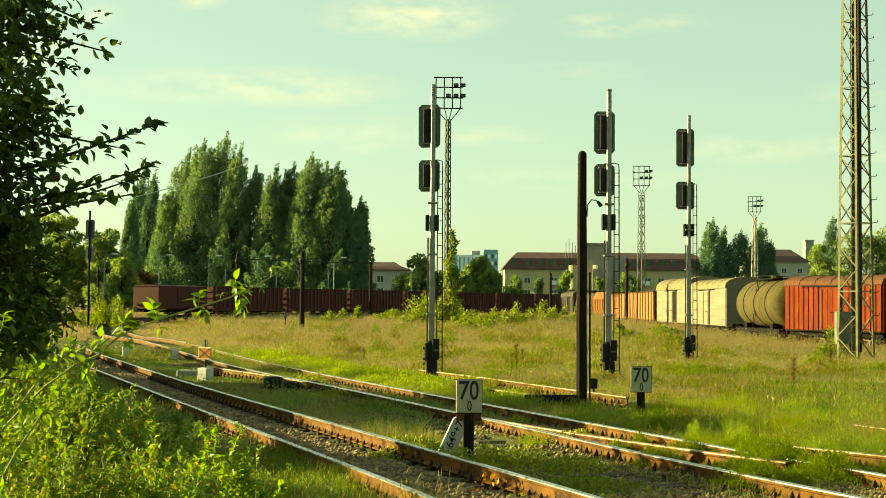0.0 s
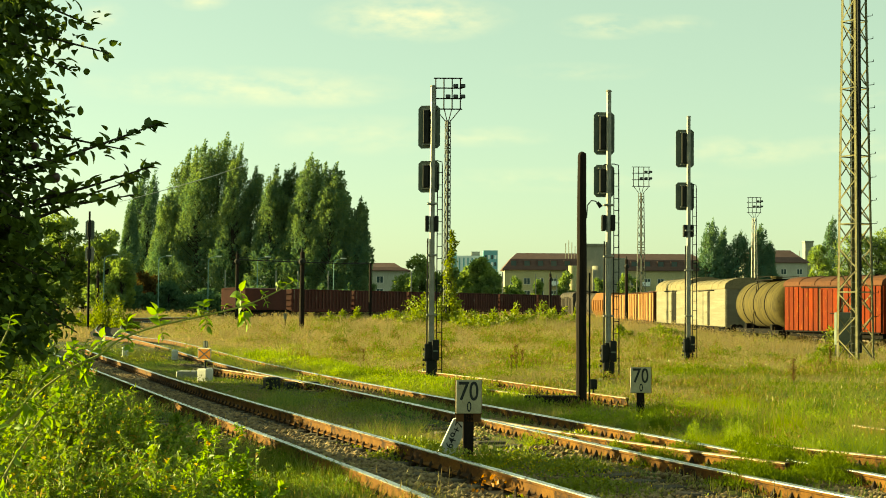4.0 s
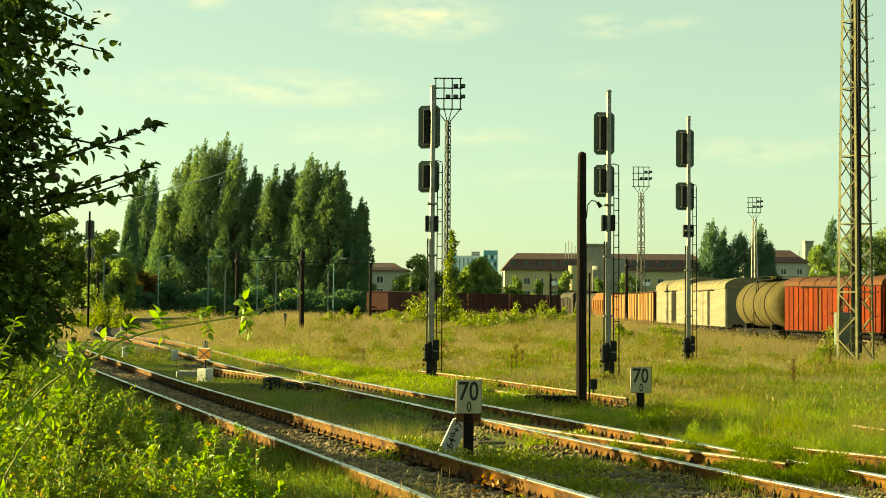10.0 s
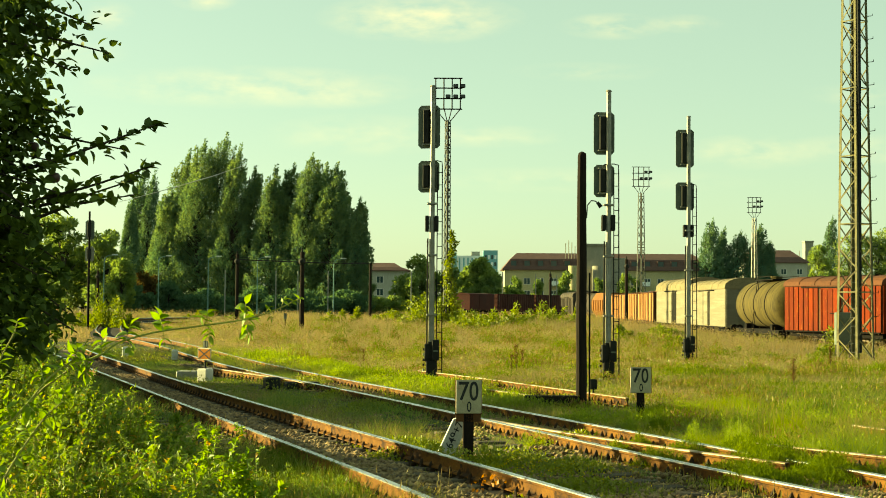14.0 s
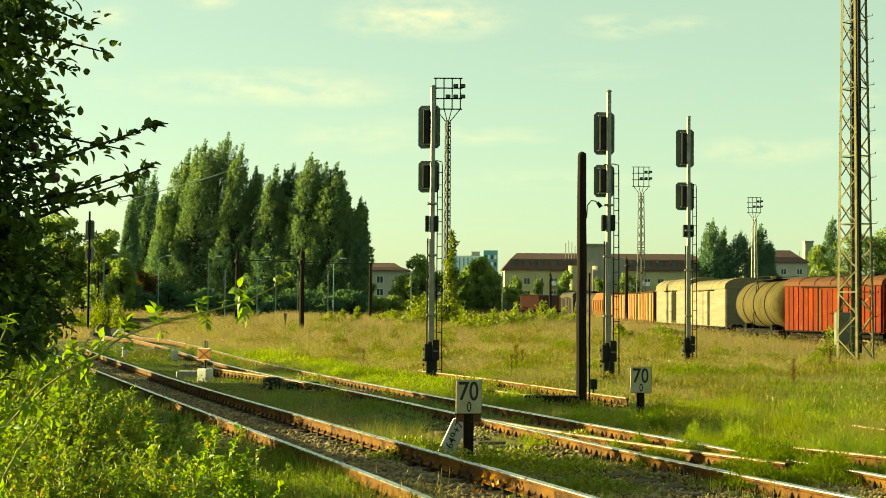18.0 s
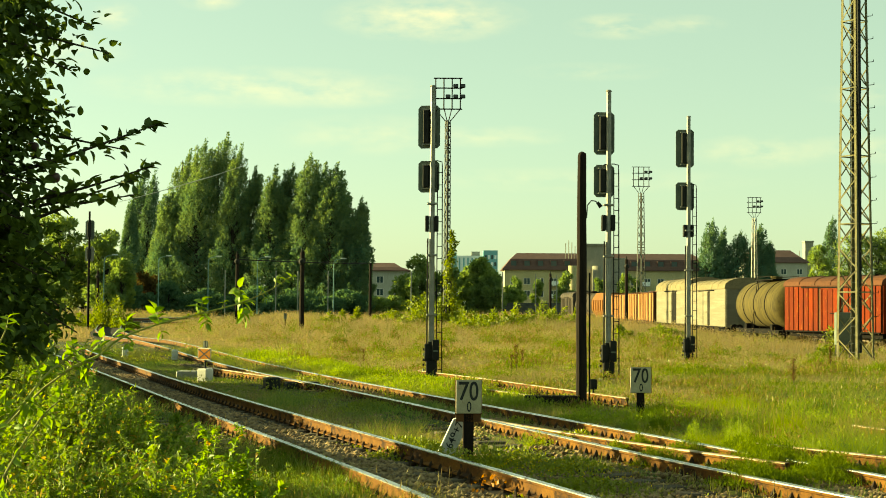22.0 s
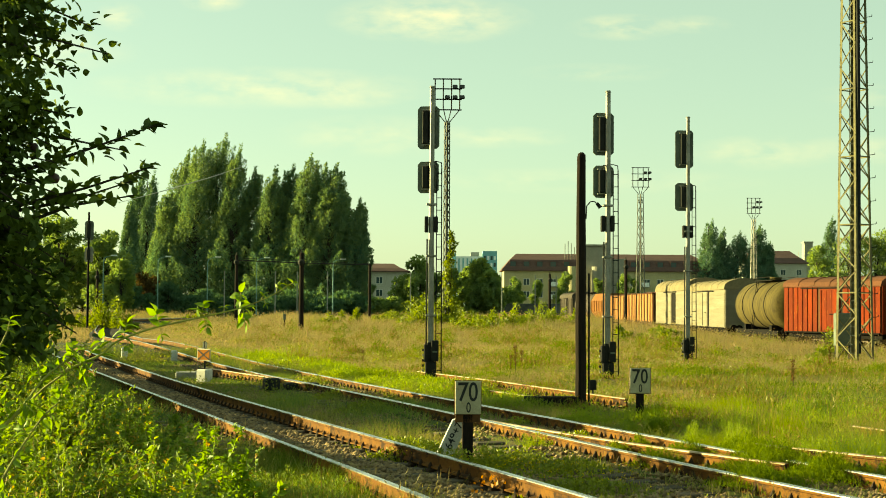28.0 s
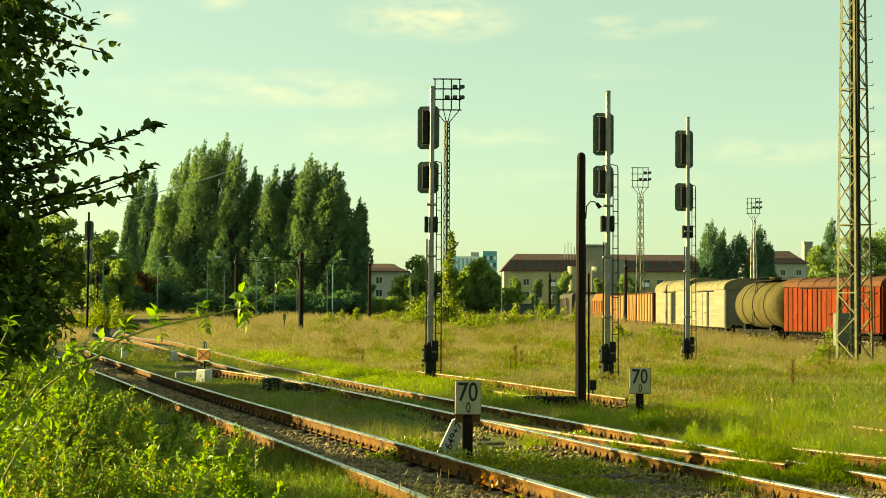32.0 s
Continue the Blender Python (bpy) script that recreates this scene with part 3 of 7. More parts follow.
far_mid = smooth_path([(x, y, 0.0) for x, y in ((-16.3, 75), (-21.1, 93), (-25.3, 113), (-27.35, 125), (-28.05, 137.5), (-25.2, 150.5))], 2.0)
far_mid[:, 2] = -0.24 + 0.30 * ease(88, 122, far_mid[:, 1]) - 0.2 * (1 - ease(75, 88, far_mid[:, 1]))
far_bed = part("far_track_bed", sweep(far_mid, [(-1.7, -0.6), (1.7, -0.6), (1.0, 0.0), (-1.0, 0.0)]), M_farbed)
tagged(far_bed, "low ballast bed of the distant curve", "ballast", kind="structure")
tagged(bed2, "earthy silted bed of the second track", "track bed", kind="structure")
rng = np.random.default_rng(3)


def across(path, y):
    o = np.argsort(path[:, 1])
    return np.interp(y, path[o, 1], path[o, 0])


yy = 10 + 40 * rng.uniform(0, 1, 26000) ** 1.7
u = rng.uniform(-0.25, 1.3, len(yy))
xx = across(L1, yy) + (across(R1, yy) - across(L1, yy)) * u
edge = np.minimum(np.abs(u), np.abs(1 - u))
zz = -0.245 + 0.055 * ease(0.07, 0.2, edge) * ((u > 0) & (u < 1)) + 0.05 * ease(0.07, 0.2, edge) * ((u <= 0) | (u >= 1)) + rng.uniform(-0.02, 0.015, len(yy))
stones("track_ballast", "brown crushed-stone ballast between the rails", rng, np.stack([xx, yy, zz], 1), 0.034)
yb = 12 + 22 * rng.uniform(0, 1, 15000) ** 1.4
ub = rng.uniform(-0.5, 1.35, len(yb))
stones("silted_ballast", "pale stones half sunk in the second track's bed", rng, np.stack([across(T2a, yb) * (1 - ub) + across(T2b, yb) * ub, yb, -0.172 - 0.09 * ((np.abs(ub - 0.5) - 0.55) / 0.25).clip(0, 1)], 1), 0.03)
yy = 13.5 + 33 * rng.uniform(0, 1, 14000) ** 1.2
u = rng.uniform(0, 1, len(yy))
xx = (across(R1, yy) + 0.55) * (1 - u) + (across(T2a, yy) + 0.5) * u
yy2 = 11 + 34 * rng.uniform(0, 1, 9000) ** 1.3
xx2 = np.where(rng.uniform(0, 1, 9000) < 0.5, across(T2a, yy2), across(T2b, yy2)) + rng.normal(size=9000) * 0.22
stones("second_track_ballast", "dirty half-buried ballast along the second track", rng, np.stack([xx2, yy2, -0.20 + 0.05 * np.sin(yy2 * 2.1) + rng.uniform(-0.02, 0.02, 9000)], 1), 0.034)
stones("verge_gravel", "scattered grey-brown stones between the tracks", rng, np.stack([xx, yy, ground_z(xx, yy) + 0.015], 1), 0.032)


# ---- signals ----
def plate_points(w, h, c):
    return [(-w + c, 0), (w - c, 0), (w, c), (w, h - c), (w - c, h), (-w + c, h), (-w, h - c), (-w, c)]


def signal_head(parent, x, z, w, h, lamps, turn):
    """A backplate with cut corners, the lamp case behind it and hooded lenses on the far side."""
    m = pose(x, 0.10, z, 0, 0, turn)
    bm = outline(plate_points(w / 2, h, 0.075), 0.03, 0.06)
    bmesh.ops.transform(bm, matrix=m, verts=bm.verts[:])
    head = part("backplate", bm, M_head, parent, "dark grey signal plate with cut corners")
    bm = a_box(-0.13, 0.02, -0.11, 0.03, 0.12, h - 0.12, 0.02, m)
    case = part("lamp_case", bm, M_black, head)
    for k in range(lamps):
        zc = 0.2 + (h - 0.4) * (k + 0.5) / lamps
        bm = a_rod(m @ Vector((0, 0.06, zc)), m @ Vector((0, 0.26, zc - 0.01)), 0.10, 0.10, 12)
        part("hood", bm, M_black, head)
        part("lens", a_rod(m @ Vector((0, 0.262, zc - 0.01)), m @ Vector((0, 0.268, zc - 0.01)), 0.09, 0.09, 12), M_lens, head)
    for zc in (0.10, h - 0.10):
        part("bracket", a_box(-0.16, 0.2, -0.05, 0.03, zc - 0.015, zc + 0.015, 0.0, m), M_mast, head)


def light_signal(label, x, y, z, top, heads, small_z, ladder_top, turn=0, box_top=0.8, cage=0.0):
    s = thing("light_signal", label, "railway signal", pose(x, y, z))
    H = top - z
    part("mast", rod(a_rod((0, 0, 0), (0, 0, H), 0.075, 0.062, 12), (0, 0, H), (0, 0, H + 0.04), 0.08, 0.06, 12), M_mast, s)
    part("conduit", a_rod((-0.115, -0.02, 0.1), (-0.105, -0.02, H * 0.48), 0.022, n=6), M_black, s)
    part("footing", a_box(-0.22, 0.22, -0.22, 0.22, -0.15, 0.06, 0.03), M_concrete, s, "mossy concrete footing")
    for hz0, hz1, w, n in heads:
        signal_head(s, -0.10, hz0 - z, w, hz1 - hz0, n, turn)
    sz0, sz1 = small_z[0] - z, small_z[1] - z
    for sx in (-0.125, 0.115):
        bm = a_box(sx - 0.05, sx + 0.05, -0.08, 0.14, sz0, sz1, 0.015)
        part("indicator_box", bm, M_black, s)
    part("indicator_bracket", a_box(-0.14, 0.14, -0.03, 0.03, (sz0 + sz1) / 2 - 0.02, (sz0 + sz1) / 2 + 0.02), M_mast, s)
    L = ladder_top - z
    lad = part("ladder", rod(a_rod((0.13, -0.03, 0.02), (0.13, -0.03, L), 0.013, n=6), (0.27, -0.03, 0.02), (0.25, -0.03, L), 0.016, n=6), M_black, s, "narrow steel ladder")
    k = 0.25
    while k < L - 0.05:
        part("rung", a_rod((0.13, -0.03, k), (0.262, -0.03, k), 0.010, n=5), M_black, lad)
        k += 0.31
    bm = tube([(0.25, -0.03, L), (0.24, -0.03, L + 0.13), (0.13, -0.03, L + 0.16), (-0.12, -0.03, L + 0.14), (-0.16, -0.03, L + 0.02)], 0.014)
    part("safety_hoop", bm, M_black, s)
    for k in (1.6, 3.1, 4.4):
        if k < H - 1:
            part("clamp", a_box(-0.13, 0.13, -0.10, 0.10, k, k + 0.05, 0.01), M_mast, s)
    b0 = box_top - z
    part("relay_case", a_box(0.02, 0.20, -0.16, 0.14, b0 - 0.52, b0, 0.02), M_black, s)
    part("cable_box", a_box(-0.17, -0.06, -0.12, 0.10, b0 - 0.55, b0 - 0.1, 0.02), M_black, s)
    part("terminal_box", a_box(-0.13, 0.15, -0.14, 0.10, b0 - 0.96, b0 - 0.53, 0.02), M_black, s)
    for k in range(6):
        part("cable_gland", a_box(-0.215, -0.165, -0.10 + 0.03 * (k % 3), -0.02 + 0.03 * (k % 3), b0 - 0.92 + 0.13 * k, b0 - 0.86 + 0.13 * k, 0.008), M_mast if k % 3 == 1 else M_black, s)
    part("door_hasp", a_box(0.05, 0.17, -0.172, -0.162, b0 - 0.30, b0 - 0.26), M_head, s)
    part("mast_sleeve", a_box(-0.09, 0.09, -0.09, 0.09, b0 - 1.02, b0 - 0.05, 0.02), M_black, s)
    return s


light_signal("tall light signal with two dark plates, ladder and black boxes", -0.28, 37.0, -0.2, 7.19, [(5.64, 6.73, 0.56, 3), (4.52, 5.32, 0.54, 2)], (3.52, 3.92), 5.15, -12)
light_signal("tall light signal with two dark plates on a sunlit mast", 4.17, 37.0, -0.2, 7.10, [(5.51, 6.59, 0.53, 3), (4.43, 5.25, 0.52, 2)], (3.57, 3.97), 5.10, 4)
light_signal("light signal with two dark plates farther along the meadow", 8.08, 48.3, -0.25, 7.93, [(6.28, 7.53, 0.60, 3), (4.86, 5.78, 0.61, 2)], (3.97, 4.37), 5.55, 3, box_top=0.72)
s0 = thing("light_signal", "slim old light signal beside the distant curve", "railway signal", pose(-24.1, 100.0, -0.2))
part("mast", a_rod((0, 0, 0), (0, 0, 8.1), 0.085, 0.07, 10), M_under, s0)
for z0, z1 in ((6.2, 7.5), (4.7, 5.7)):
    bm = outline(plate_points(0.30, z1 - z0, 0.1), 0.12, 0.17)
    bmesh.ops.translate(bm, vec=(0.0, 0, z0), verts=bm.verts[:])
    hd = part("backplate", bm, M_mast if z0 < 6 else M_head, s0)
    part("lamp_case", a_box(-0.12, 0.10, -0.12, 0.12, z0 + 0.15, z1 - 0.15, 0.02), M_black, hd)


# ---- floodlight towers ----
def flat_bar(a, b, width, normal, thick=0.012):
    """A flat steel bar from a to b, lying in a face with the given normal."""
    bm = bmesh.new()
    across_ = (b - a).cross(normal).normalized() * (width / 2)
    n = normal * (thick / 2)
    f = [bm.verts.new(p + s * across_ + r * n) for p in (a, b) for s, r in ((-1, -1), (1, -1), (1, 1), (-1, 1))]
    for r in ((3, 2, 1, 0), (4, 5, 6, 7), (0, 1, 5, 4), (1, 2, 6, 5), (2, 3, 7, 6), (3, 0, 4, 7)):
        bm.faces.new([f[i] for i in r])
    return bm


def floodlight_tower(label, x, y, z, height, base, top, turn, panel, mats, leg=0.045, brace=0.018, rack=True, fine=False, ladder=True):
    """A square lattice tower: four legs, crossed braces, a ladder and a rack of floodlights."""
    t = thing("floodlight_tower", label, "floodlight tower", pose(x, y, z, 0, 0, turn))
    hb, ht = base / 2, top / 2
    top_z, height = height, height - 3.4 * rack
    half = lambda h: hb + (ht - hb) * h / height
    cs = ((-1, -1), (1, -1), (1, 1), (-1, 1))
    for cx, cy in cs:
        bm = bmesh.new()
        a, b = Vector((cx * hb, cy * hb, 0)), Vector((cx * ht, cy * ht, height))
        for du, dv in ((0, 1), (1, 0)):
            q = [a, a - Vector((cx * leg * 2 * du, cy * leg * 2 * dv, 0)), b - Vector((cx * leg * 2 * du, cy * leg * 2 * dv, 0)), b]
            off = Vector((-cx * 0.012 * dv, -cy * 0.012 * du, 0))
            f = [bm.verts.new(p) for p in q] + [bm.verts.new(p + off) for p in q]
            for r in ((0, 1, 2, 3), (7, 6, 5, 4), (0, 4, 5, 1), (1, 5, 6, 2), (2, 6, 7, 3), (3, 7, 4, 0)):
                bm.faces.new([f[i] for i in r])
        part("leg", bm, mats[0], t)
    for k in range(4):
        (ax, ay), (bx, by) = cs[k], cs[(k + 1) % 4]
        bm = bmesh.new()
        mat_k = mats[0] if fine or k in (0, 3) else mats[1]
        h, n = 0.0, 0
        while h < height - panel * 0.4:
            g = min(h + panel, height)
            r0, r1 = half(h), half(g)
            A, B = Vector((ax * r0, ay * r0, h)), Vector((bx * r0, by * r0, h))
            C, D = Vector((ax * r1, ay * r1, g)), Vector((bx * r1, by * r1, g))
            cross = ((A, D), (B, C)) if k in (1, 2) else (((A, D),) if n % 2 else ((B, C),))
            for P, Q in cross + (((C, D),) if n % 3 == 2 else ()):
                if fine:
                    part("brace", flat_bar(P, Q, brace * 3.2, Vector((ay - by, bx - ax, 0)).normalized()), mat_k, t)
                else:
                    rod(bm, P, Q, brace, n=4, caps=False)
            h, n = g, n + 1
        if fine:
            bm.free()
        else:
            tagged(part("bracing", bm, mat_k, t), kind="stuff")
    if ladder:
        bm = rod(a_rod((0.0, -0.15, 0.1), (0.0, -0.15, height), 0.018, n=5), (0.0, 0.2, 0.1), (0.0, 0.2, height), 0.018, n=5)
        lad = part("ladder", bm, mats[1], t)
        bm = bmesh.new()
        for i in range(int(height / 0.34)):
            rod(bm, (0, -0.15, 0.3 + i * 0.34), (0, 0.2, 0.3 + i * 0.34), 0.012, n=4, caps=False)
        tagged(part("rungs", bm, mats[1], lad), kind="stuff")
    if rack:
        rz, r = top_z - 2.55, thing("rack", "", "")
        r.parent = t
        r.matrix_basis = pose(0, 0, 0, 0, 0, -turn)
        for px in (-1.2, -0.4, 0.4, 1.2):
            part("upright", a_rod((px * 0.83, 0, rz), (px * 0.83, 0, rz + 2.55), 0.05, n=6), M_black, r)
        for pz in (0.0, 0.85, 1.7, 2.5):
            part("rail", a_box(-1.16, 1.16, -0.05, 0.05, rz + pz, rz + pz + 0.09), M_black, r)
        for px in (-1.15, 1.15, -0.35, 0.35):
            part("strut", a_rod((px * 0.83, 0, rz), (px * 0.2, 0, rz - 0.9), 0.04, n=5), M_black, r)
        for px, pz in ((0.62, 1.78), (0.0, 0.93), (0.62, 0.93), (1.2, 0.93), (1.2, 1.78)):
            fl = part("floodlight", a_box(px - 0.2, px + 0.2, -0.25, 0.15, rz + pz, rz + pz + 0.28, 0.05), M_black, r)
            part("lens", a_box(px - 0.17, px + 0.17, -0.262, -0.252, rz + pz + 0.03, rz + pz + 0.25), M_lens, fl)
    return t


near_tower = floodlight_tower("tall yellowed lattice floodlight tower rising from the weeds", 16.0, 57.0, -0.35, 20.2, 1.02, 0.62, 36, 0.88, (M_tower, M_towergrey), leg=0.052, brace=0.015, fine=True)
for k in range(21):
    hk = 0.8 + 0.9 * k
    rk = 0.51 - 0.20 * hk / 16.8
    part("step_iron", rod(a_rod((rk, -rk, hk), (rk + 0.14, -rk - 0.14, hk + 0.02), 0.014, n=5), (rk + 0.14, -rk - 0.14, hk + 0.02), (rk + 0.14, -rk - 0.14, hk + 0.10), 0.012, n=5), M_black, near_tower)
# Black strips stand for a cable and for shade on the leg's inner flange.
for du in (0.05, 0.15):
    part("cable_and_flange_shade", a_box(-0.04, 0.04, -0.04, 0.04, 0.3, 16.5, 0.01, pose(-0.36 + du, -0.44 + du * 0.2, 0)), M_black, near_tower)
box_t = thing("switch_cabinet", "dull green electrical cabinet at the tower foot", "electrical cabinet", pose(15.9, 58.3, -0.35))
part("case", a_box(-0.33, 0.33, -0.2, 0.2, 0.55, 1.85, 0.03), M_head, box_t)
part("door", a_box(-0.28, 0.28, -0.225, -0.203, 0.62, 1.78, 0.008), M_head, box_t)
for sx in (-0.27, 0.27):
    part("leg", a_box(sx - 0.04, sx + 0.04, -0.1, 0.1, -0.05, 0.56), M_black, box_t)
floodlight_tower("grey lattice floodlight tower with a climbing vine at its foot", 0.32, 118, -0.1, 20.1, 0.44, 0.34, 38, 0.6, (M_towergrey, M_towergrey), leg=0.05, brace=0.028)
floodlight_tower("distant grey lattice floodlight tower", 25.5, 189, -0.6, 20.3, 0.95, 0.55, 42, 1.1, (M_towergrey, M_towergrey), leg=0.06, brace=0.035, ladder=False)
floodlight_tower("distant pale floodlight tower behind poplars", 50.9, 240, -0.1, 19.8, 0.95, 0.55, 42, 1.3, (M_mast, M_mast), leg=0.06, brace=0.035, ladder=False)


# ---- trackside signs ----
def lettering(parent, body, size, m, material=M_signblack, sx=1.0):
    c = bpy.data.curves.new("lettering", "FONT")
    c.body, c.size, c.extrude, c.align_x, c.align_y, c.offset = body, size, 0.0015, "CENTER", "CENTER", 0.010 * size
    ob = bpy.data.objects.new("tmp", c)
    me = bpy.data.meshes.new_from_object(ob)
    bpy.data.objects.remove(ob)
    me.name = "lettering"
    me.materials.clear()
    me.materials.append(material)
    o = new("lettering", me)
    o.parent = parent
    o.matrix_basis = m @ Matrix.Diagonal((sx, 1, 1, 1))
    return o


def speed_sign(label, x, y, z, bottom, w, h, turn, lean=0):
    s = thing("speed_sign", label, "railway sign", pose(x, y, z, 0, lean, turn))
    b = bottom - z
    part("post", a_box(-0.065, 0.065, 0.0, 0.07, -0.1, b + h * 0.8, 0.008), M_oldpole, s, "short black wooden post")
    p = part("plate", a_box(-w / 2, w / 2, -0.02, -0.002, b, b + h, 0.006), M_sign, s, "weathered white plate")
    rim = a_box(-w / 2 - 0.008, w / 2 + 0.008, -0.012, 0.0, b - 0.008, b + h + 0.008, 0.004)
    part("rim", rim, M_chair, p)
    if bottom > 0.3:
        part("backboard", a_box(-w / 2 + 0.005, w / 2 - 0.005, 0.0, 0.02, b - 0.10, b + h * 0.5), M_chair, s, "rusty lower board")
    lettering(p, "7", h * 0.80, pose(-w * 0.20, -0.0225, b + h * 0.645, 90, 0, 0), sx=0.86)
    lettering(p, "0", h * 0.80, pose(w * 0.20, -0.0225, b + h * 0.645, 90, 0, 0), sx=0.74)
    lettering(p, "0", h * 0.43, pose(0.006, -0.0225, b + h * 0.19, 90, 0, 0), sx=0.68)


speed_sign("weathered white speed board marked 70 on a black post", 0.325, 18.0, -0.17, 0.345, 0.315, 0.405, 4)
speed_sign("greyish white speed board marked 70 farther off in the grass", 3.33, 24.7, -0.17, 0.222, 0.345, 0.425, -3)
km = thing("kilometre_stone", "leaning whitewashed kilometre stone marked 649", "marker stone", pose(0.105, 18.3, -0.05, 0, 25, 4))
bm = outline([(-0.095, -0.2), (0.095, -0.2), (0.095, 0.30), (0.065, 0.335), (-0.05, 0.335), (-0.095, 0.29)], -0.06, 0.06)
part("stone", bm, M_whitestone, km)
lettering(km, "649+7", 0.135, pose(0.0, -0.0625, 0.12, 90, -90, 0), M_signblack)

xs = thing("crossed_sign", "small orange board with a black cross on a concrete block", "railway sign", pose(-5.87, 36.5, -0.22, 0, 0, -32))
part("post", a_rod((0, 0, 0), (0, 0, 0.97), 0.026, n=8), M_black, xs)
p = part("plate", a_box(-0.22, 0.22, -0.045, -0.028, 0.485, 0.79, 0.008), M_sign, xs, "white-edged plate")
part("orange_face", a_box(-0.19, 0.19, -0.050, -0.0455, 0.515, 0.76, 0.001), M_orange, p, "faded orange face")
for a in (33, -33):
    bm = a_box(-0.22, 0.22, -0.0545, -0.0505, -0.016, 0.016, 0, pose(0, 0, 0.637, 0, a, 0))
    part("cross_bar", bm, M_signblack, p)
part("top_plate", a_box(-0.065, 0.075, -0.02, 0.0, 0.80, 0.96, 0.005), M_head, xs)
part("block", a_box(-0.16, 0.16, -0.14, 0.14, -0.1, 0.28, 0.03), M_whitestone, xs, "pale concrete block")
for bx, by, l in ((-6.5, 37.7, 0.56),):
    st = part("concrete_kerb_block", a_box(-l / 2, l / 2, -0.14, 0.14, -0.12, 0.14, 0.03), M_concrete)
    st.matrix_basis = pose(bx, by, -0.19, 0, 0, -12)
    tagged(st, "grey concrete block lying in the verge", "concrete block")
for bx, by, l in ((-11.2, 52.0, 0.2), (-8.9, 49.0, 0.2)):
    st = part("marker_post", a_box(-l / 2, l / 2, -0.1, 0.1, -0.1, 0.30, 0.03), M_whitestone)
    st.matrix_basis = pose(bx, by, -0.17)
    tagged(st, "small whitewashed marker beside the line", "marker stone")
pm = thing("point_motor", "black cast box of a point mechanism by the rails", "point machine", pose(-3.72, 32.2, -0.19, 0, 0, 18))
part("case", a_box(-0.16, 0.16, -0.2, 0.2, 0.0, 0.26, 0.03), M_black, pm)
part("cover", a_box(0.30, 1.05, -0.18, 0.18, 0.0, 0.15, 0.03), M_black, pm)
part("drive_rod", a_rod((-0.1, 0.3, 0.06), (0.7, 1.4, 0.06), 0.025, n=6), M_chair, pm)
sl = part("stacked_sleeper", a_box(-0.5, 0.45, -0.12, 0.12, 0, 0.19, 0.02), M_oldpole)
sl.matrix_basis = pose(2.0, 26.75, -0.15, 0, 0, 4)
tagged(sl, "black tarred timber at the foot of a pole", "timber")
sb = thing("junction_box", "small black cable box on a stake", "cable box", pose(3.0, 29.2, -0.2))
part("box", a_box(-0.07, 0.07, -0.05, 0.05, 0.22, 0.42, 0.01), M_black, sb)
part("stake", a_rod((0, 0, -0.05), (0, 0, 0.22), 0.02, n=6), M_black, sb)

# ---- poles ----
bp = thing("telegraph_pole", "short black tarred wooden pole with a pointed top", "pole", pose(2.54, 26.9, -0.17))
bm = tube([(0, 0, -0.1), (0.005, 0, 0.6), (-0.004, 0, 1.6), (0.004, 0, 2.6), (-0.002, 0, 3.5), (0.002, 0, 4.58), (0.008, 0, 4.64), (0.012, 0, 4.67)], [0.102, 0.099, 0.096, 0.092, 0.086, 0.079, 0.070, 0.030], 12)
part("shaft", bm, M_oldpole, bp)
part("swan_neck", tube([(0.09, 0, 3.45), (0.10, -0.02, 3.68), (0.17, -0.04, 3.77), (0.25, -0.05, 3.76), (0.30, -0.05, 3.70)], 0.012), M_black, bp, "curved black lamp bracket")
part("socket", a_rod((0.28, -0.05, 3.74), (0.35, -0.05, 3.65), 0.028, 0.04, 8), M_black, bp)
part("side_rod", a_rod((0.155, 0.02, -0.1), (0.150, 0.02, 2.45), 0.018, n=6), M_black, bp)


def wooden_pole(label, x, y, z, h, r=0.13, disc=True):
    p = thing("wooden_pole", label, "pole", pose(x, y, z))
    part("shaft", a_rod((0, 0, -0.1), (0, 0, h), r, r * 0.8, 10), M_oldpole, p)
    if disc:
        part("lamp_shade", rod(a_rod((0, -0.1, h - 0.62), (0, -0.35, h - 0.62), 0.24, 0.12, 12), (0, -0.1, h - 0.62), (0, 0.25, h - 0.62), 0.24, 0.10, 12), M_black, p, "round dark lamp shade")
        part("finial", a_rod((0, 0, h), (0, 0, h + 0.25), 0.05, n=6), M_black, p)
    return p


wooden_pole("dark wooden pole with a round lamp shade in the meadow", -9.0, 94.0, -0.33, 5.35, 0.17)
wooden_pole("dark wooden pole with a round lamp shade by the running line", -17.5, 125.0, -0.2, 6.1, 0.16)
wooden_pole("dark wooden pole near the far hedge", -7.4, 150.0, -0.05, 6.0, 0.16, False)
wooden_pole("dark pole with a round shade among the parked wagons", 16.0, 128.0, -0.6, 6.4, 0.16)
wooden_pole("dark pole with a pale lamp shade by the hedge", 12.3, 168.0, -0.2, 5.6, 0.17)
wooden_pole("slim dark pole beside the distant curve", -35.2, 150.0, -0.1, 5.1, 0.16)
bw = thing("track_marker", "short black and white banded post by the line", "marker", pose(-24.1, 124.0, -0.25))
for k in range(4):
    part("band", a_rod((0, 0, k * 0.32), (0, 0, k * 0.32 + 0.32), 0.09, n=8), M_whitestone if k % 2 else M_black, bw)
sp = thing("track_marker", "thin stake with a small box in the meadow", "marker", pose(-10.7, 100.0, -0.33))
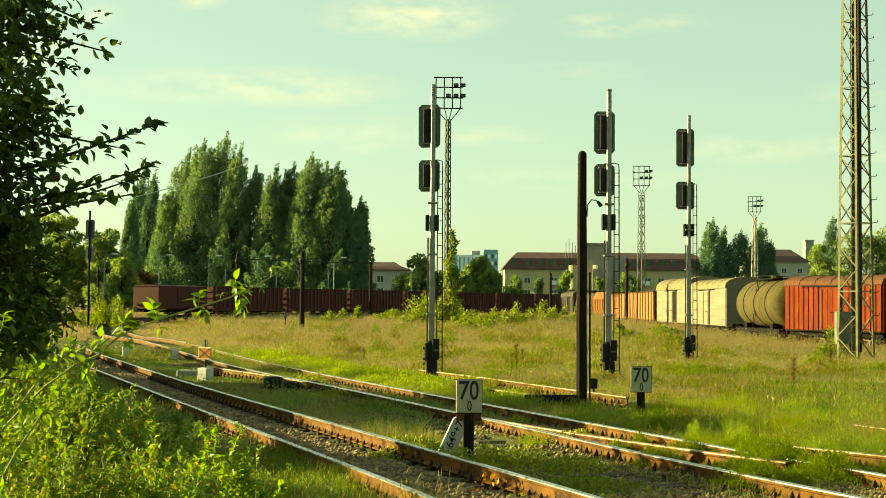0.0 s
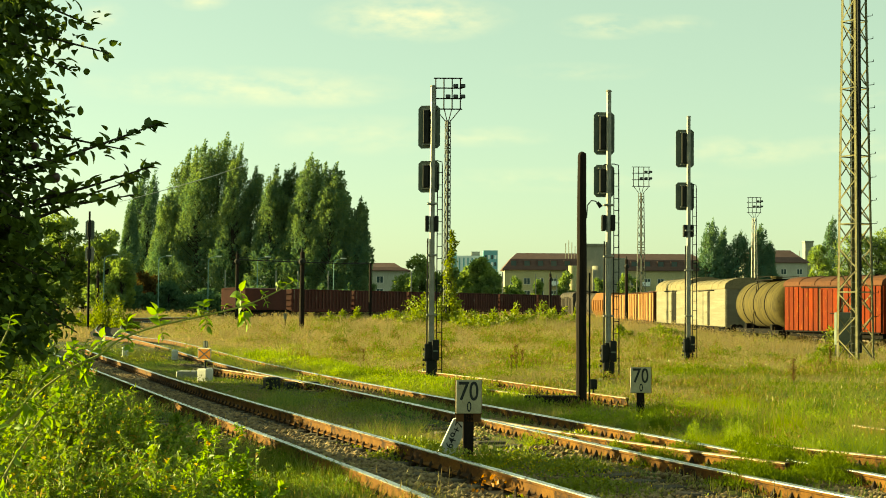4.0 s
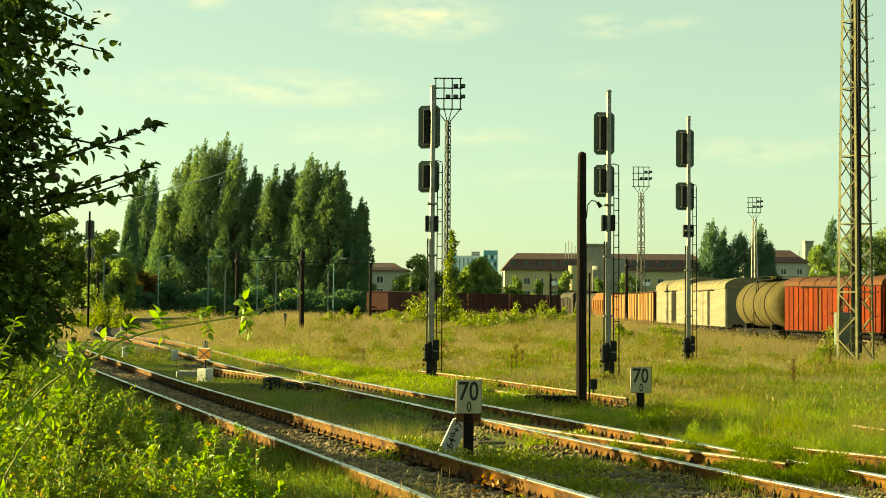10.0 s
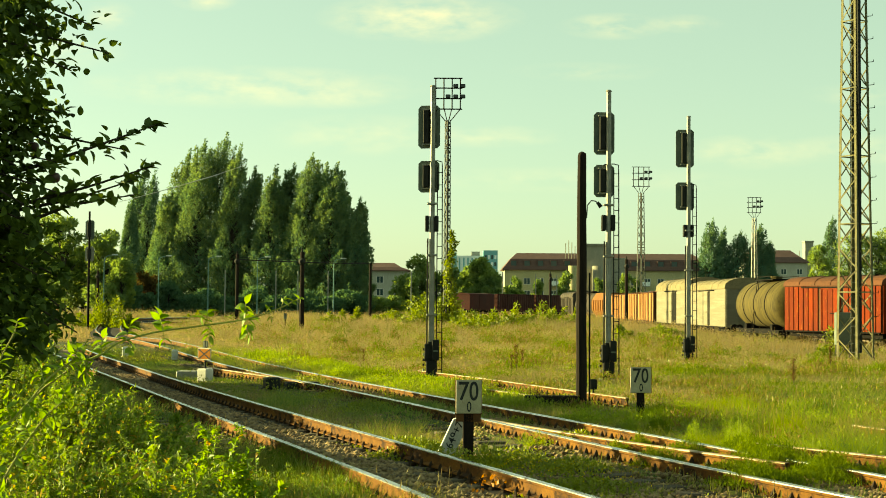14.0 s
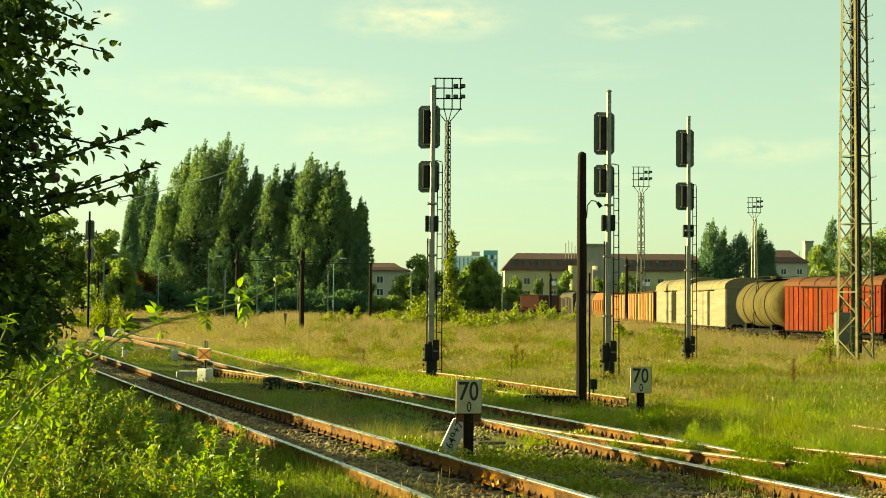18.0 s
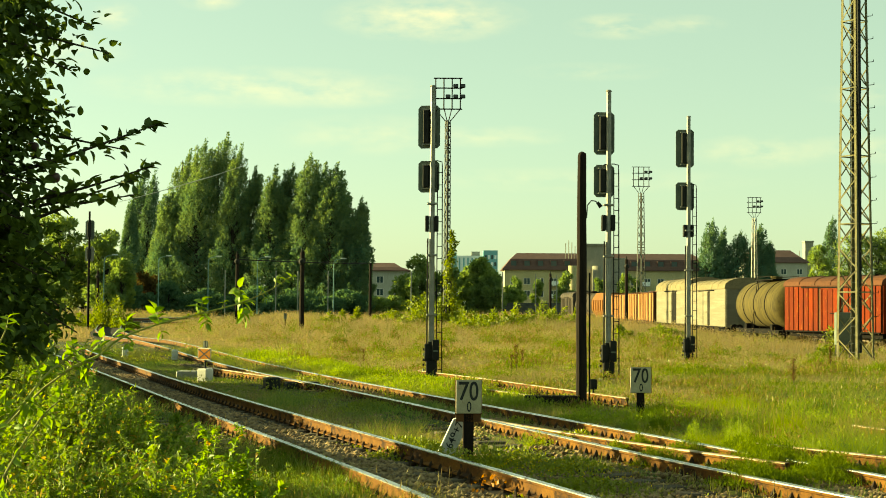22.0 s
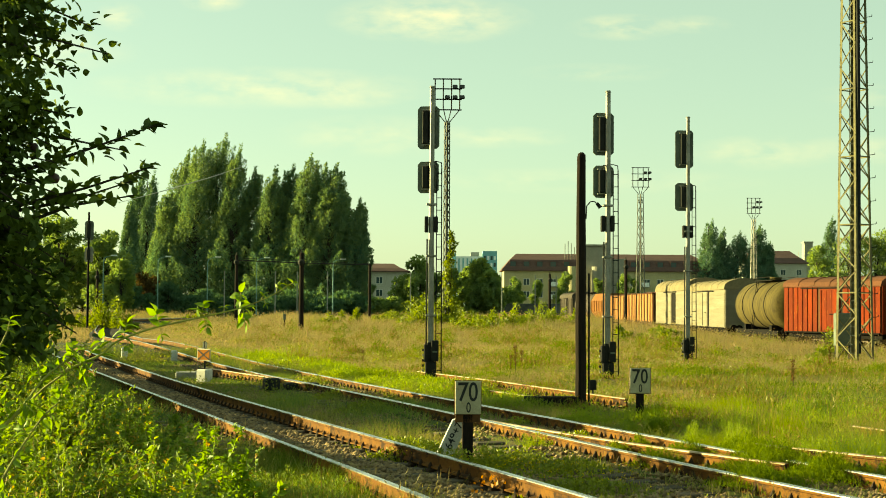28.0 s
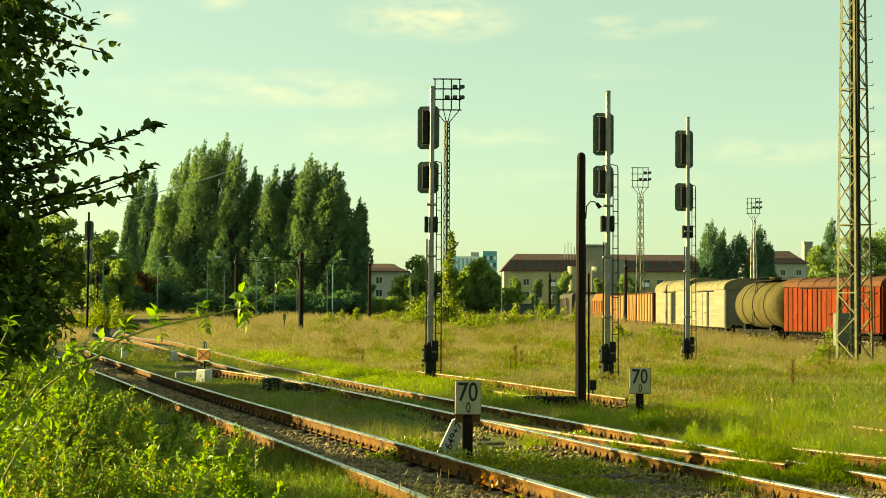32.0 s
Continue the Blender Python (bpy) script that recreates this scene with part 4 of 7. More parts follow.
part("stake", a_rod((0, 0, -0.1), (0, 0, 1.2), 0.035, n=6), M_oldpole, sp)
part("box", a_box(-0.1, 0.1, -0.06, 0.06, 1.0, 1.4, 0.02), M_head, sp)
wire = part("overhead_wire", tube([(-17.5, 125, 5.45), (-12.4, 137.5, 5.6), (-7.4, 150, 5.85)], 0.05, 5), M_black)
tagged(wire, "black overhead wire strung between wooden poles", "wire")
wire = part("overhead_wire", tube([(-17.5, 125, 5.65), (-12.4, 137.5, 5.78), (-7.4, 150, 5.95)], 0.02, 5), M_black)
tagged(wire, "black overhead wire strung between wooden poles", "wire")


# ---- street lamps and posts behind the line ----
def street_lamp():
    s = thing("street_lamp", "pale green street lamp with a single arm", "street lamp", group="street lamps along the yard road")
    part("post", a_rod((0, 0, -0.2), (0, 0, 8.0), 0.10, 0.065, 8), M_lamp, s)
    part("arm", tube([(0, 0, 7.9), (0.15, 0, 8.3), (0.6, -0.05, 8.5), (1.3, -0.1, 8.62)], [0.08, 0.07, 0.06, 0.05]), M_lamp, s)
    part("lamp_head", a_box(1.1, 1.95, -0.25, 0.05, 8.55, 8.75, 0.06), M_lamphead, s, "pale lamp head")
    return s


lamp0 = street_lamp()
lamp0.matrix_basis = pose(-41.6, 215, 0)
for x, y in ((-34.5, 216), (-27.4, 217), (-48.9, 212), (-16.5, 222)):
    copy_thing(lamp0, pose(x, y, 0))
post0 = thing("concrete_post", "slim pale concrete post", "post", pose(-24.3, 214, 0), "concrete posts along the yard road")
part("shaft", a_box(-0.075, 0.075, -0.075, 0.075, -0.1, 6.6, 0.02), M_concrete, post0)
for x, y in ((-31.7, 214), (-21.3, 216), (-16.7, 214), (8.7, 214), (14.3, 226), (18.0, 232), (-4.6, 214)):
    copy_thing(post0, pose(x, y, 0))


# ---- wagons ----
WHEEL = rod(rod(bmesh.new(), (-0.06, 0, 0), (0.06, 0, 0), 0.46, 0.46, 20), (0.06, 0, 0), (0.10, 0, 0), 0.50, 0.50, 20)
WHEEL = mesh_of("wheel", WHEEL, M_wheel)


def running_gear(w, L, floor, bogies=True):
    """Underframe, buffers and wheels; the wagon's length lies along y, rails at z = 0."""
    bm = a_box(-1.2, 1.2, 0.15, L - 0.15, floor - 0.26, floor - 0.02)
    part("underframe", bm, M_under, w, "grimy steel underframe, coloured near black for the shade below")
    for y, d in ((0.15, -1), (L - 0.15, 1)):
        for sx in (-0.88, 0.88):
            bm = a_rod((sx, y, 1.05), (sx, y + d * 0.42, 1.05), 0.09, 0.09, 10)
            rod(bm, (sx, y + d * 0.42, 1.05), (sx, y + d * 0.48, 1.05), 0.23, 0.23, 14)
            part("buffer", bm, M_under, w)
        part("coupling", a_box(-0.08, 0.08, min(y, y + d * 0.5), max(y, y + d * 0.5), 0.85, 1.0, 0.02), M_under, w)
    sets = (1.5, 3.3, L - 3.3, L - 1.5) if bogies else (2.0, L - 2.0)
    for y in sets:
        for sx, a in ((-0.74, 180), (0.74, 0)):
            shared("wheel", WHEEL, w, pose(sx, y, 0.48, 0, 0, a))
        part("axle", a_rod((-0.72, y, 0.48), (0.72, y, 0.48), 0.08, n=8), M_under, w)
        for sx in (-1.02, 1.02):
            part("axle_box", a_box(sx - 0.12, sx + 0.12, y - 0.17, y + 0.17, 0.33, 0.66, 0.03), M_under, w)
    if bogies:
        for y in (2.4, L - 2.4):
            for sx in (-1.02, 1.02):
                bm = outline([(-1.25, 0.5), (-0.5, 0.30), (0.5, 0.30), (1.25, 0.5), (1.25, 0.75), (-1.25, 0.75)], -0.06, 0.06)
                bmesh.ops.transform(bm, matrix=pose(sx, y, 0, 0, 0, 90), verts=bm.verts[:])
                part("bogie_frame", bm, M_under, w)


def gondola(w, L, mat, top=3.1, floor=1.12, ribs=14, rib_mat=None, rib_w=0.09, uneven=0.0, proud=0.11):
    """An open high-sided wagon with ribbed sides."""
    running_gear(w, L, floor)
    part("floor", a_box(-1.4, 1.4, 0.02, L - 0.02, floor - 0.02, floor + 0.05), M_under, w)
    for sx in (-1, 1):
        x0, x1 = sorted((sx * 1.36, sx * 1.41))
        s = part("side", a_box(x0, x1, 0.0, L, floor, top), mat, w)
        part("top_rail", a_box(min(sx * 1.34, sx * 1.50), max(sx * 1.34, sx * 1.50), 0, L, top, top + 0.1, 0.02), mat, s)
        part("sole_bar", a_box(min(sx * 1.38, sx * 1.48), max(sx * 1.38, sx * 1.48), 0, L, floor - 0.2, floor + 0.08), mat, s)
        for k in range(ribs):
            y = (k + 0.5) * L / ribs + uneven * math.sin(k * 2.7)
            lean, wide = uneven * math.sin(k * 1.9 + 1), rib_w * (1 + 3 * uneven * math.sin(k * 3.7))
            bm = outline([(-wide, floor + 0.08), (wide, floor + 0.08), (wide + lean, top), (-wide + lean, top)], 0.0, proud)
            bmesh.ops.transform(bm, matrix=pose(sx * 1.411, y, 0, 0, 0, -90 * sx), verts=bm.verts[:])
            part("rib", bm, rib_mat or mat, s)
    for y0, y1 in ((0.0, 0.05), (L - 0.05, L)):
        e = part("end", a_box(-1.358, 1.358, y0, y1, floor, top + 0.06), mat, w)
        for z in (1.5, 2.1, 2.7):
            yy0, yy1 = (y0 - 0.08, y0) if y0 == 0 else (y1, y1 + 0.08)
            part("end_rib", a_box(-1.35, 1.35, yy0, yy1, z, z + 0.13), mat, e)


def van(w, L, wall, roof_mat, eave=3.5, peak=4.15, floor=1.05, ribs=0, planks=False, door_w=1.7, gap=0.95, boards=0):
    """A covered wagon with an arched roof and sliding doors."""
    running_gear(w, L, floor, bogies=L > 12.2)
    part("body", a_box(-1.40, 1.40, 0.0, L, floor, eave), M_redroof if boards else wall, w)
    n = 10
    pts = [(-1.47, eave - 0.03)] + [(-1.47 * math.cos(math.pi * i / n), eave + (peak - eave) * math.sin(math.pi * i / n) ** 0.75) for i in range(0, n + 1)] + [(1.47, eave - 0.03)]
    roof = part("roof", outline(pts, -0.06, L + 0.06), roof_mat, w, "arched dusty roof")
    for k in range(1, 6):
        y = L * k / 6
        bm = bmesh.new()
        for (xa, za), (xb, zb) in zip(pts[1:-2], pts[2:-1]):
            rod(bm, (xa, y, za + 0.012), (xb, y, zb + 0.012), 0.02, n=4, caps=False)
        part("roof_seam", bm, roof_mat, roof)
    for sx in (-1, 1):
        d0 = L / 2 - door_w / 2
        d = part("door", a_box(min(sx * 1.405, sx * 1.46), max(sx * 1.405, sx * 1.46), d0, d0 + door_w, floor + 0.05, eave - 0.14, 0.012), wall, w)
        for y in (d0 + 0.05, d0 + door_w - 0.11):
            part("door_post", a_box(min(sx * 1.461, sx * 1.50), max(sx * 1.461, sx * 1.50), y, y + 0.06, floor + 0.1, eave - 0.2), wall, d)
        part("door_handle", a_rod((sx * 1.50, d0 + 0.35, 2.0), (sx * 1.50, d0 + 0.75, 2.0), 0.025, n=6), M_under, d)
        part("door_track", a_box(min(sx * 1.402, sx * 1.49), max(sx * 1.402, sx * 1.49), d0 - door_w, d0 + door_w * 2, eave - 0.13, eave - 0.07), M_under, w)
        # No opening is cut; a near-black strip paints the shade inside the doorway.
        part("door_gap_shade", a_box(min(sx * 1.402, sx * 1.415), max(sx * 1.402, sx * 1.415), d0 - gap, d0 - 0.02, floor + 0.1, eave - 0.16), M_under, w, "flat dark strip standing for the shaded gap beside the door")
        part("lower_rail", a_box(min(sx * 1.402, sx * 1.47), max(sx * 1.402, sx * 1.47), 0.1, L - 0.1, floor - 0.02, floor + 0.05), M_under, w)
        for k in range(ribs):
            y = (k + 0.5) * L / ribs
            if d0 - 1.0 < y < d0 + door_w + 0.1:
                continue
            part("rib", a_box(min(sx * 1.402, sx * 1.47), max(sx * 1.402, sx * 1.47), y - 0.07, y + 0.07, floor + 0.06, eave - 0.15), wall, w)
        if planks:
            part("door_jamb", a_box(min(sx * 1.402, sx * 1.43), max(sx * 1.402, sx * 1.43), d0 + door_w + 0.005, d0 + door_w + 0.055, floor + 0.1, eave - 0.16), M_under, w)
        for k in range(boards):
            ya, yb = k * L / boards + 0.03, (k + 1) * L / boards - 0.035
            if yb > d0 - 0.02 and ya < d0 + door_w + 0.02:
                part("upright_board", a_box(min(sx * 1.462, sx * 1.475), max(sx * 1.462, sx * 1.475), max(ya, d0 + 0.12), min(yb, d0 + door_w - 0.12), floor + 0.12, eave - 0.2, 0.004), wall, d)
            else:
                part("upright_board", a_box(min(sx * 1.402, sx * 1.45), max(sx * 1.402, sx * 1.45), ya, yb, floor + 0.05, eave - 0.06, 0.006), wall, w)
        if planks:
            zz_ = floor + 0.08
            while zz_ < eave - 0.25:
                for ya, yb in ((0.06, d0 - gap - 0.02), (d0 + door_w + 0.06, L - 0.06)):
                    part("board", a_box(min(sx * 1.402, sx * 1.418), max(sx * 1.402, sx * 1.418), ya, yb, zz_, zz_ + 0.165, 0.006), wall, w)
                zz_ += 0.18
    for y0, y1 in ((-0.03, -0.002), (L + 0.002, L + 0.03)):
        for x in (-1.3, -0.45, 0.45, 1.3):
            part("end_post", a_box(x - 0.06, x + 0.06, y0 - 0.03 * (y0 < 0), y1 + 0.03 * (y0 > 0), floor, eave), wall, w)


def tank(w, L, mat, r=1.36, zc=2.5):
    """A tank wagon: domed barrel with bands, saddles, a walkway and a filling dome."""
    running_gear(w, L, 1.1)
    bm = bmesh.new()
    prof = [(0.35, 0.0), (0.38, 0.45), (0.52, 0.85), (0.8, 1.0), (L - 0.8, 1.0), (L - 0.52, 0.85), (L - 0.38, 0.45), (L - 0.35, 0.0)]
    n, rings = 32, []
    for y, k in prof:
        rings.append([bm.verts.new((r * max(k, 0.01) * math.cos(i * math.tau / n), y, zc + r * max(k, 0.01) * math.sin(i * math.tau / n))) for i in range(n)])
    for a, b in zip(rings, rings[1:]):
        for i in range(n):
            bm.faces.new((a[i], b[i], b[(i + 1) % n], a[(i + 1) % n]))
    bm.faces.new(rings[0])
    bm.faces.new(rings[-1][::-1])
    bmesh.ops.recalc_face_normals(bm, faces=bm.faces[:])
    barrel = part("barrel", bm, mat, w, "dirty olive tank barrel", smooth=True)
    for y in (L * 0.25, L * 0.5, L * 0.75):
        bm = bmesh.new()
        hoop = [[bm.verts.new((q * math.cos(i * math.tau / n), yq, zc + q * math.sin(i * math.tau / n))) for i in range(n)] for q, yq in ((r - 0.01, y - 0.05), (r + 0.025, y - 0.05), (r + 0.025, y + 0.05), (r - 0.01, y + 0.05))]
        for j in range(3):
            for i in range(n):
                bm.faces.new((hoop[j][i], hoop[j][(i + 1) % n], hoop[j + 1][(i + 1) % n], hoop[j + 1][i]))
        part("band", bm, M_under, barrel, "dark strap round the barrel")
    for y in (2.2, L - 2.2):
        part("saddle", a_box(-1.1, 1.1, y - 0.25, y + 0.25, 1.05, zc - r * 0.82), M_under, w)
    part("dome", rod(a_rod((0, L / 2, zc + r - 0.05), (0, L / 2, zc + r + 0.2), 0.32, 0.32, 16), (0, L / 2, zc + r + 0.2), (0, L / 2, zc + r + 0.26), 0.38, 0.34, 16), mat, w)
    walk_ = part("walkway", a_box(-0.75, 0.75, L * 0.30, L * 0.70, zc + r + 0.03, zc + r + 0.08), M_under, w)
    for sx in (-0.74, 0.74):
        part("handrail", tube([(sx, L * 0.3, zc + r + 0.05), (sx, L * 0.31, zc + r + 0.24), (sx, L * 0.69, zc + r + 0.24), (sx, L * 0.7, zc + r + 0.05)], 0.02, 5), M_under, walk_)
    for sx in (-1.42, 1.42):
        part("side_ladder", rod(a_rod((sx, L / 2 - 0.2, 0.9), (sx * 0.75, L / 2 - 0.2, zc + r), 0.02, n=5), (sx, L / 2 + 0.2, 0.9), (sx * 0.75, L / 2 + 0.2, zc + r), 0.02, n=5), M_under, w)


def hopper(w, L, mat):
    """A self-discharging hopper with sloping upper walls."""
    running_gear(w, L, 1.2)
    bm = bmesh.new()
    secs = [(0.9, 1.2), (1.42, 1.9), (1.42, 3.0), (0.95, 3.75)]
    a = [bm.verts.new((sx * x, 0.3, z)) for sx in (-1, 1) for x, z in (secs if sx < 0 else secs[::-1])]
    b = [bm.verts.new((v.co.x, L - 0.3, v.co.z)) for v in a]
    bm.faces.new(a)
    bm.faces.new(b[::-1])
    for i in range(8):
        j = (i + 1) % 8
        bm.faces.new((a[j], a[i], b[i], b[j]))
    body = part("hopper_body", bm, mat, w)
    for k in range(7):
        y = 0.6 + k * (L - 1.2) / 6
        for sx in (-1, 1):
            part("rib", a_box(min(sx * 1.421, sx * 1.49), max(sx * 1.421, sx * 1.49), y - 0.05, y + 0.05, 1.9, 3.0), mat, body)


YARD_Z, YARD_TURN = -0.65, math.degrees(math.atan(0.023))


def parked(name, label, y0, y1, build, *a, **k):
    """A wagon on the yard siding between two depths."""
    w = thing(name, label, "goods wagon", pose(21.25 - 0.023 * y0, y0, YARD_Z, 0, 0, YARD_TURN), "goods wagons parked in the yard")
    build(w, y1 - y0, *a, **k)
    return w


for label, d in (("red-oxide covered wagon with peeling paint and ribbed sides", 0.0), ("red-oxide covered wagon with rusty roof and ribbed sides", 8.3), ("red-oxide covered wagon beyond the lattice tower", 16.6)):
    red = thing("covered_wagon", label, "goods wagon", pose(19.35 + 0.43 * (d + 7.3), 78.2 - 0.90 * (d + 7.3), -0.60, 0, 0, math.degrees(math.atan2(0.43, 0.90))), "goods wagons parked in the yard")
    van(red, 7.3, M_redwagon, M_redroof, eave=3.42, peak=3.92, door_w=1.5, gap=0.12, boards=19)
parked("tank_wagon", "olive tank wagon with dark straps and a walkway", 79.6, 90.2, tank, M_tank)
parked("covered_wagon", "cream boarded van with an arched dusty roof", 92.2, 104.0, van, M_cream, M_creamroof, eave=3.52, peak=4.2, planks=True, door_w=1.7, gap=0.3)
parked("covered_wagon", "cream boarded van with its door ajar", 105.0, 117.8, van, M_cream, M_creamroof, eave=3.6, peak=4.5, planks=True, door_w=1.7, gap=1.5)
parked("open_wagon", "sun-bleached orange open wagon with ribbed sides", 119.0, 133.0, gondola, M_brownside, top=3.45, ribs=17, rib_mat=M_stake, rib_w=0.21, uneven=0.14, proud=0.05)
parked("open_wagon", "faded orange open wagon with ribbed sides", 134.3, 148.4, gondola, M_brownside, top=3.4, ribs=17, rib_mat=M_stake, rib_w=0.21, uneven=0.14, proud=0.05)
parked("hopper_wagon", "orange hopper wagon with sloping upper walls", 149.8, 159.6, hopper, M_orangewagon)
parked("tank_wagon", "grey-brown tank wagon half hidden by a pole", 161.0, 176.5, tank, M_greywagon)
parked("covered_wagon", "dark grey-brown covered wagon at the far end of the row", 178.0, 192.0, van, M_greywagon, M_greywagon, eave=3.5, peak=4.2, ribs=10)
dark = thing("open_wagon", "dark open wagon on the neighbouring siding", "goods wagon", pose(24.6, 150.0, YARD_Z, 0, 0, 1.3), "goods wagons parked in the yard")
gondola(dark, 14.0, M_browngondola, top=3.9)

# the moving train: one last covered wagon and open wagons before it
TRAIN = []
BACK_TURN = math.degrees(math.atan2(BACKWAY.y, BACKWAY.x)) - 90
first = thing("open_wagon", "brown-red open wagon with ribbed sides in a moving train", "goods wagon", group="wagons of the moving train")
gondola(first, 11.55, M_browngondola, top=3.12, ribs=17, rib_mat=M_palerib, rib_w=0.06)
last = thing("covered_wagon", "smooth dark red covered wagon closing the moving train", "goods wagon", group="wagons of the moving train")
running_gear(last, 7.0, 1.1, bogies=False)
part("body", a_box(-1.42, 1.42, 0, 7.0, 1.1, 3.15, 0.03), M_browngondola, last)
part("roof", outline([(-1.46, 3.12), (-1.0, 3.22), (0, 3.26), (1.0, 3.22), (1.46, 3.12)], -0.05, 7.05), M_browngondola, last)
for sx in (-1, 1):
    part("door", a_box(min(sx * 1.425, sx * 1.47), max(sx * 1.425, sx * 1.47), 2.6, 4.4, 1.2, 3.0), M_browngondola, last)
part("tail_lamp", a_rod((-0.9, -0.02, 1.5), (-0.9, -0.14, 1.5), 0.1, n=10), M_black, last)
TRAIN.append((last, 0.0))
TRAIN.append((first, 7.9))
for k in range(1, 8):
    TRAIN.append((copy_thing(first, pose(0, 0, 0)), 7.9 + 12.1 * k))


# ---- buildings ----
def window(parent, x, z, w, h, y, face=-1, bars=1):
    f = part("window", a_box(x - w / 2, x + w / 2, y - 0.06, y - 0.003, z, z + h), M_frame, parent)
    for k in range(bars + 1):
        pw = (w - 0.12 * (bars + 2)) / (bars + 1)
        x0 = x - w / 2 + 0.12 + k * (pw + 0.12)
        part("pane", a_box(x0, x0 + pw, y - 0.075, y - 0.063, z + 0.1, z + h - 0.1), M_pane, f)
    return f


def apartment_house(label, x0, x1, y, depth, eave, knee, ridge, wall, rows, pitch, attic=True, balconies=()):
    """A long rendered house: storeys of windows under a hipped mansard roof."""
    h = thing("apartment_house", label, "apartment building", pose((x0 + x1) / 2, y, 0))
    w = (x1 - x0) / 2
    part("wall", a_box(-w, w, 0, depth, -0.5, eave), wall, h)
    bm = bmesh.new()
    def ring(inx, iny, z):
        return [bm.verts.new(p) for p in ((-w + inx, iny, z), (w - inx, iny, z), (w - inx, depth - iny, z), (-w + inx, depth - iny, z))]
    rs = [ring(-0.6, -0.6, eave - 0.15), ring(-0.6, -0.6, eave), ring(1.4, 1.0, knee), ring(min(3.0, w * 0.7), depth / 2 - 0.2, ridge)]
    for a, b in zip(rs, rs[1:]):
        for i in range(4):
            bm.faces.new((a[i], a[(i + 1) % 4], b[(i + 1) % 4], b[i]))
    bm.faces.new(rs[0][::-1])
    bm.faces.new(rs[-1])
    roof = part("roof", bm, M_roof, h, "red-brown mansard roof")
    n = max(2, int((2 * w - 3) / pitch))
    for k in range(n):
        x = -w + 2.0 + k * (2 * w - 4.0) / (n - 1)
        for z in rows:
            window(h, x, z, 1.5, 1.5, 0)
        if attic:
            zz_ = eave + (knee - eave) * 0.30
            d = part("dormer", a_box(x - 0.75, x + 0.75, 0.0, 1.2, zz_, zz_ + 1.35), M_roof, roof)
            part("pane", a_box(x - 0.6, x + 0.6, -0.04, -0.004, zz_ + 0.12, zz_ + 1.2), M_pane, d)
    for x, z in balconies:
        b = part("balcony", a_box(x - 1.4, x + 1.4, -1.1, -0.005, z - 0.15, z), M_concrete, h)
        part("railing", a_box(x - 1.4, x + 1.4, -1.14, -1.09, z, z + 0.95), M_glasswall, b)
    return h


apartment_house("long yellow apartment house under a red-brown mansard roof", 13.9, 60.0, 330, 13, 9.9, 12.3, 13.8, M_wall, (0.9, 3.7, 6.5), 2.7, balconies=((-11.5, 6.3), (-6.3, 6.3), (-11.5, 3.5), (8.0, 6.3)))
apartment_house("pale low apartment house behind poplars", -30.0, -7.3, 305, 12, 8.9, 9.6, 10.6, M_wallgrey, (1.0, 3.6, 6.2), 3.0, attic=False)
apartment_house("pale apartment house with a brown roof behind poplars", 79.0, 95.5, 385, 13, 13.6, 15.0, 17.0, M_wallgrey, (4.0, 7.2, 10.4), 3.0, attic=False)
mast_roof = thing("roof_antennas", "cluster of thin antennas on the roof", "antenna", pose(28.6, 331.5, 12.6))
for x, z in ((-0.9, 3.0), (-0.2, 3.6), (0.5, 3.2), (1.2, 2.4)):
    part("rod", a_rod((x, 0, -0.3), (x, 0, z * 1.1), 0.09, n=5), M_towergrey, mast_roof)

silo = thing("concrete_silo", "bare concrete silo block with round bins", "silo", pose(31.5, 300, 0))
part("tower_block", a_box(-2.3, 2.5, 0, 6, -0.5, 14.1, 0.05), M_silo, silo)
part("low_block", a_box(2.51, 6.0, 0.5, 6, -0.5, 11.6, 0.05), M_silo, silo)
part("cap", a_box(-2.6, 2.8, -0.3, 6.3, 14.1, 14.5), M_silo, silo)
for x, r in ((-5.0, 1.0), (0.2, 1.35)):
    part("bin", a_rod((x, -1.8, -0.3), (x, -1.8, 9.9), r, r, 20), M_wall if x < 0 else M_silo, silo, smooth=False)

hi = thing("tower_block", "distant pale high-rise with teal sides", "apartment building", pose(6.6, 700, 0))
part("front_slab", a_box(0.0, 12.5, 0, 14, -1, 25.5), M_glasswall, hi)
part("teal_wing", a_box(12.6, 19.4, -2, 12, -1, 28.0), M_bluewall, hi)
part("teal_edge", a_box(-2.2, -0.05, 1, 13, -1, 27.0), M_bluewall, hi)
for k in range(6):
    x = 1.0 + k * 2.0
    part("window_strip", a_box(x, x + 0.7, -0.12, -0.02, 4, 24.5), M_bluewall, hi)
for k in range(4):
    for j in range(7):
        part("window", a_box(13.2 + k * 1.55, 14.2 + k * 1.55, -2.1, -2.02, 4 + j * 3.3, 5.9 + j * 3.3), M_glasswall if (k + j) % 2 else M_pane, hi)
part("plant_room", a_box(7.0, 11.0, 3, 9, 25.5, 27.6), M_concrete, hi)
ch = thing("concrete_tower", "distant pale concrete stair tower", "tower", pose(105.3, 422, 0))
part("shaft", a_box(-1.2, 1.2, 0, 3, -0.5, 20.6, 0.05), M_concrete, ch)
part("cap", a_box(-1.35, 1.35, -0.15, 3.15, 20.6, 21.0), M_concrete, ch)
part("antenna", a_rod((-2.6, 1, -0.5), (-2.6, 1, 18.0), 0.08, n=5), M_concrete, ch)
fence = thing("yard_wall", "low dark wall along the yard road", "wall", pose(0, 0, 0))
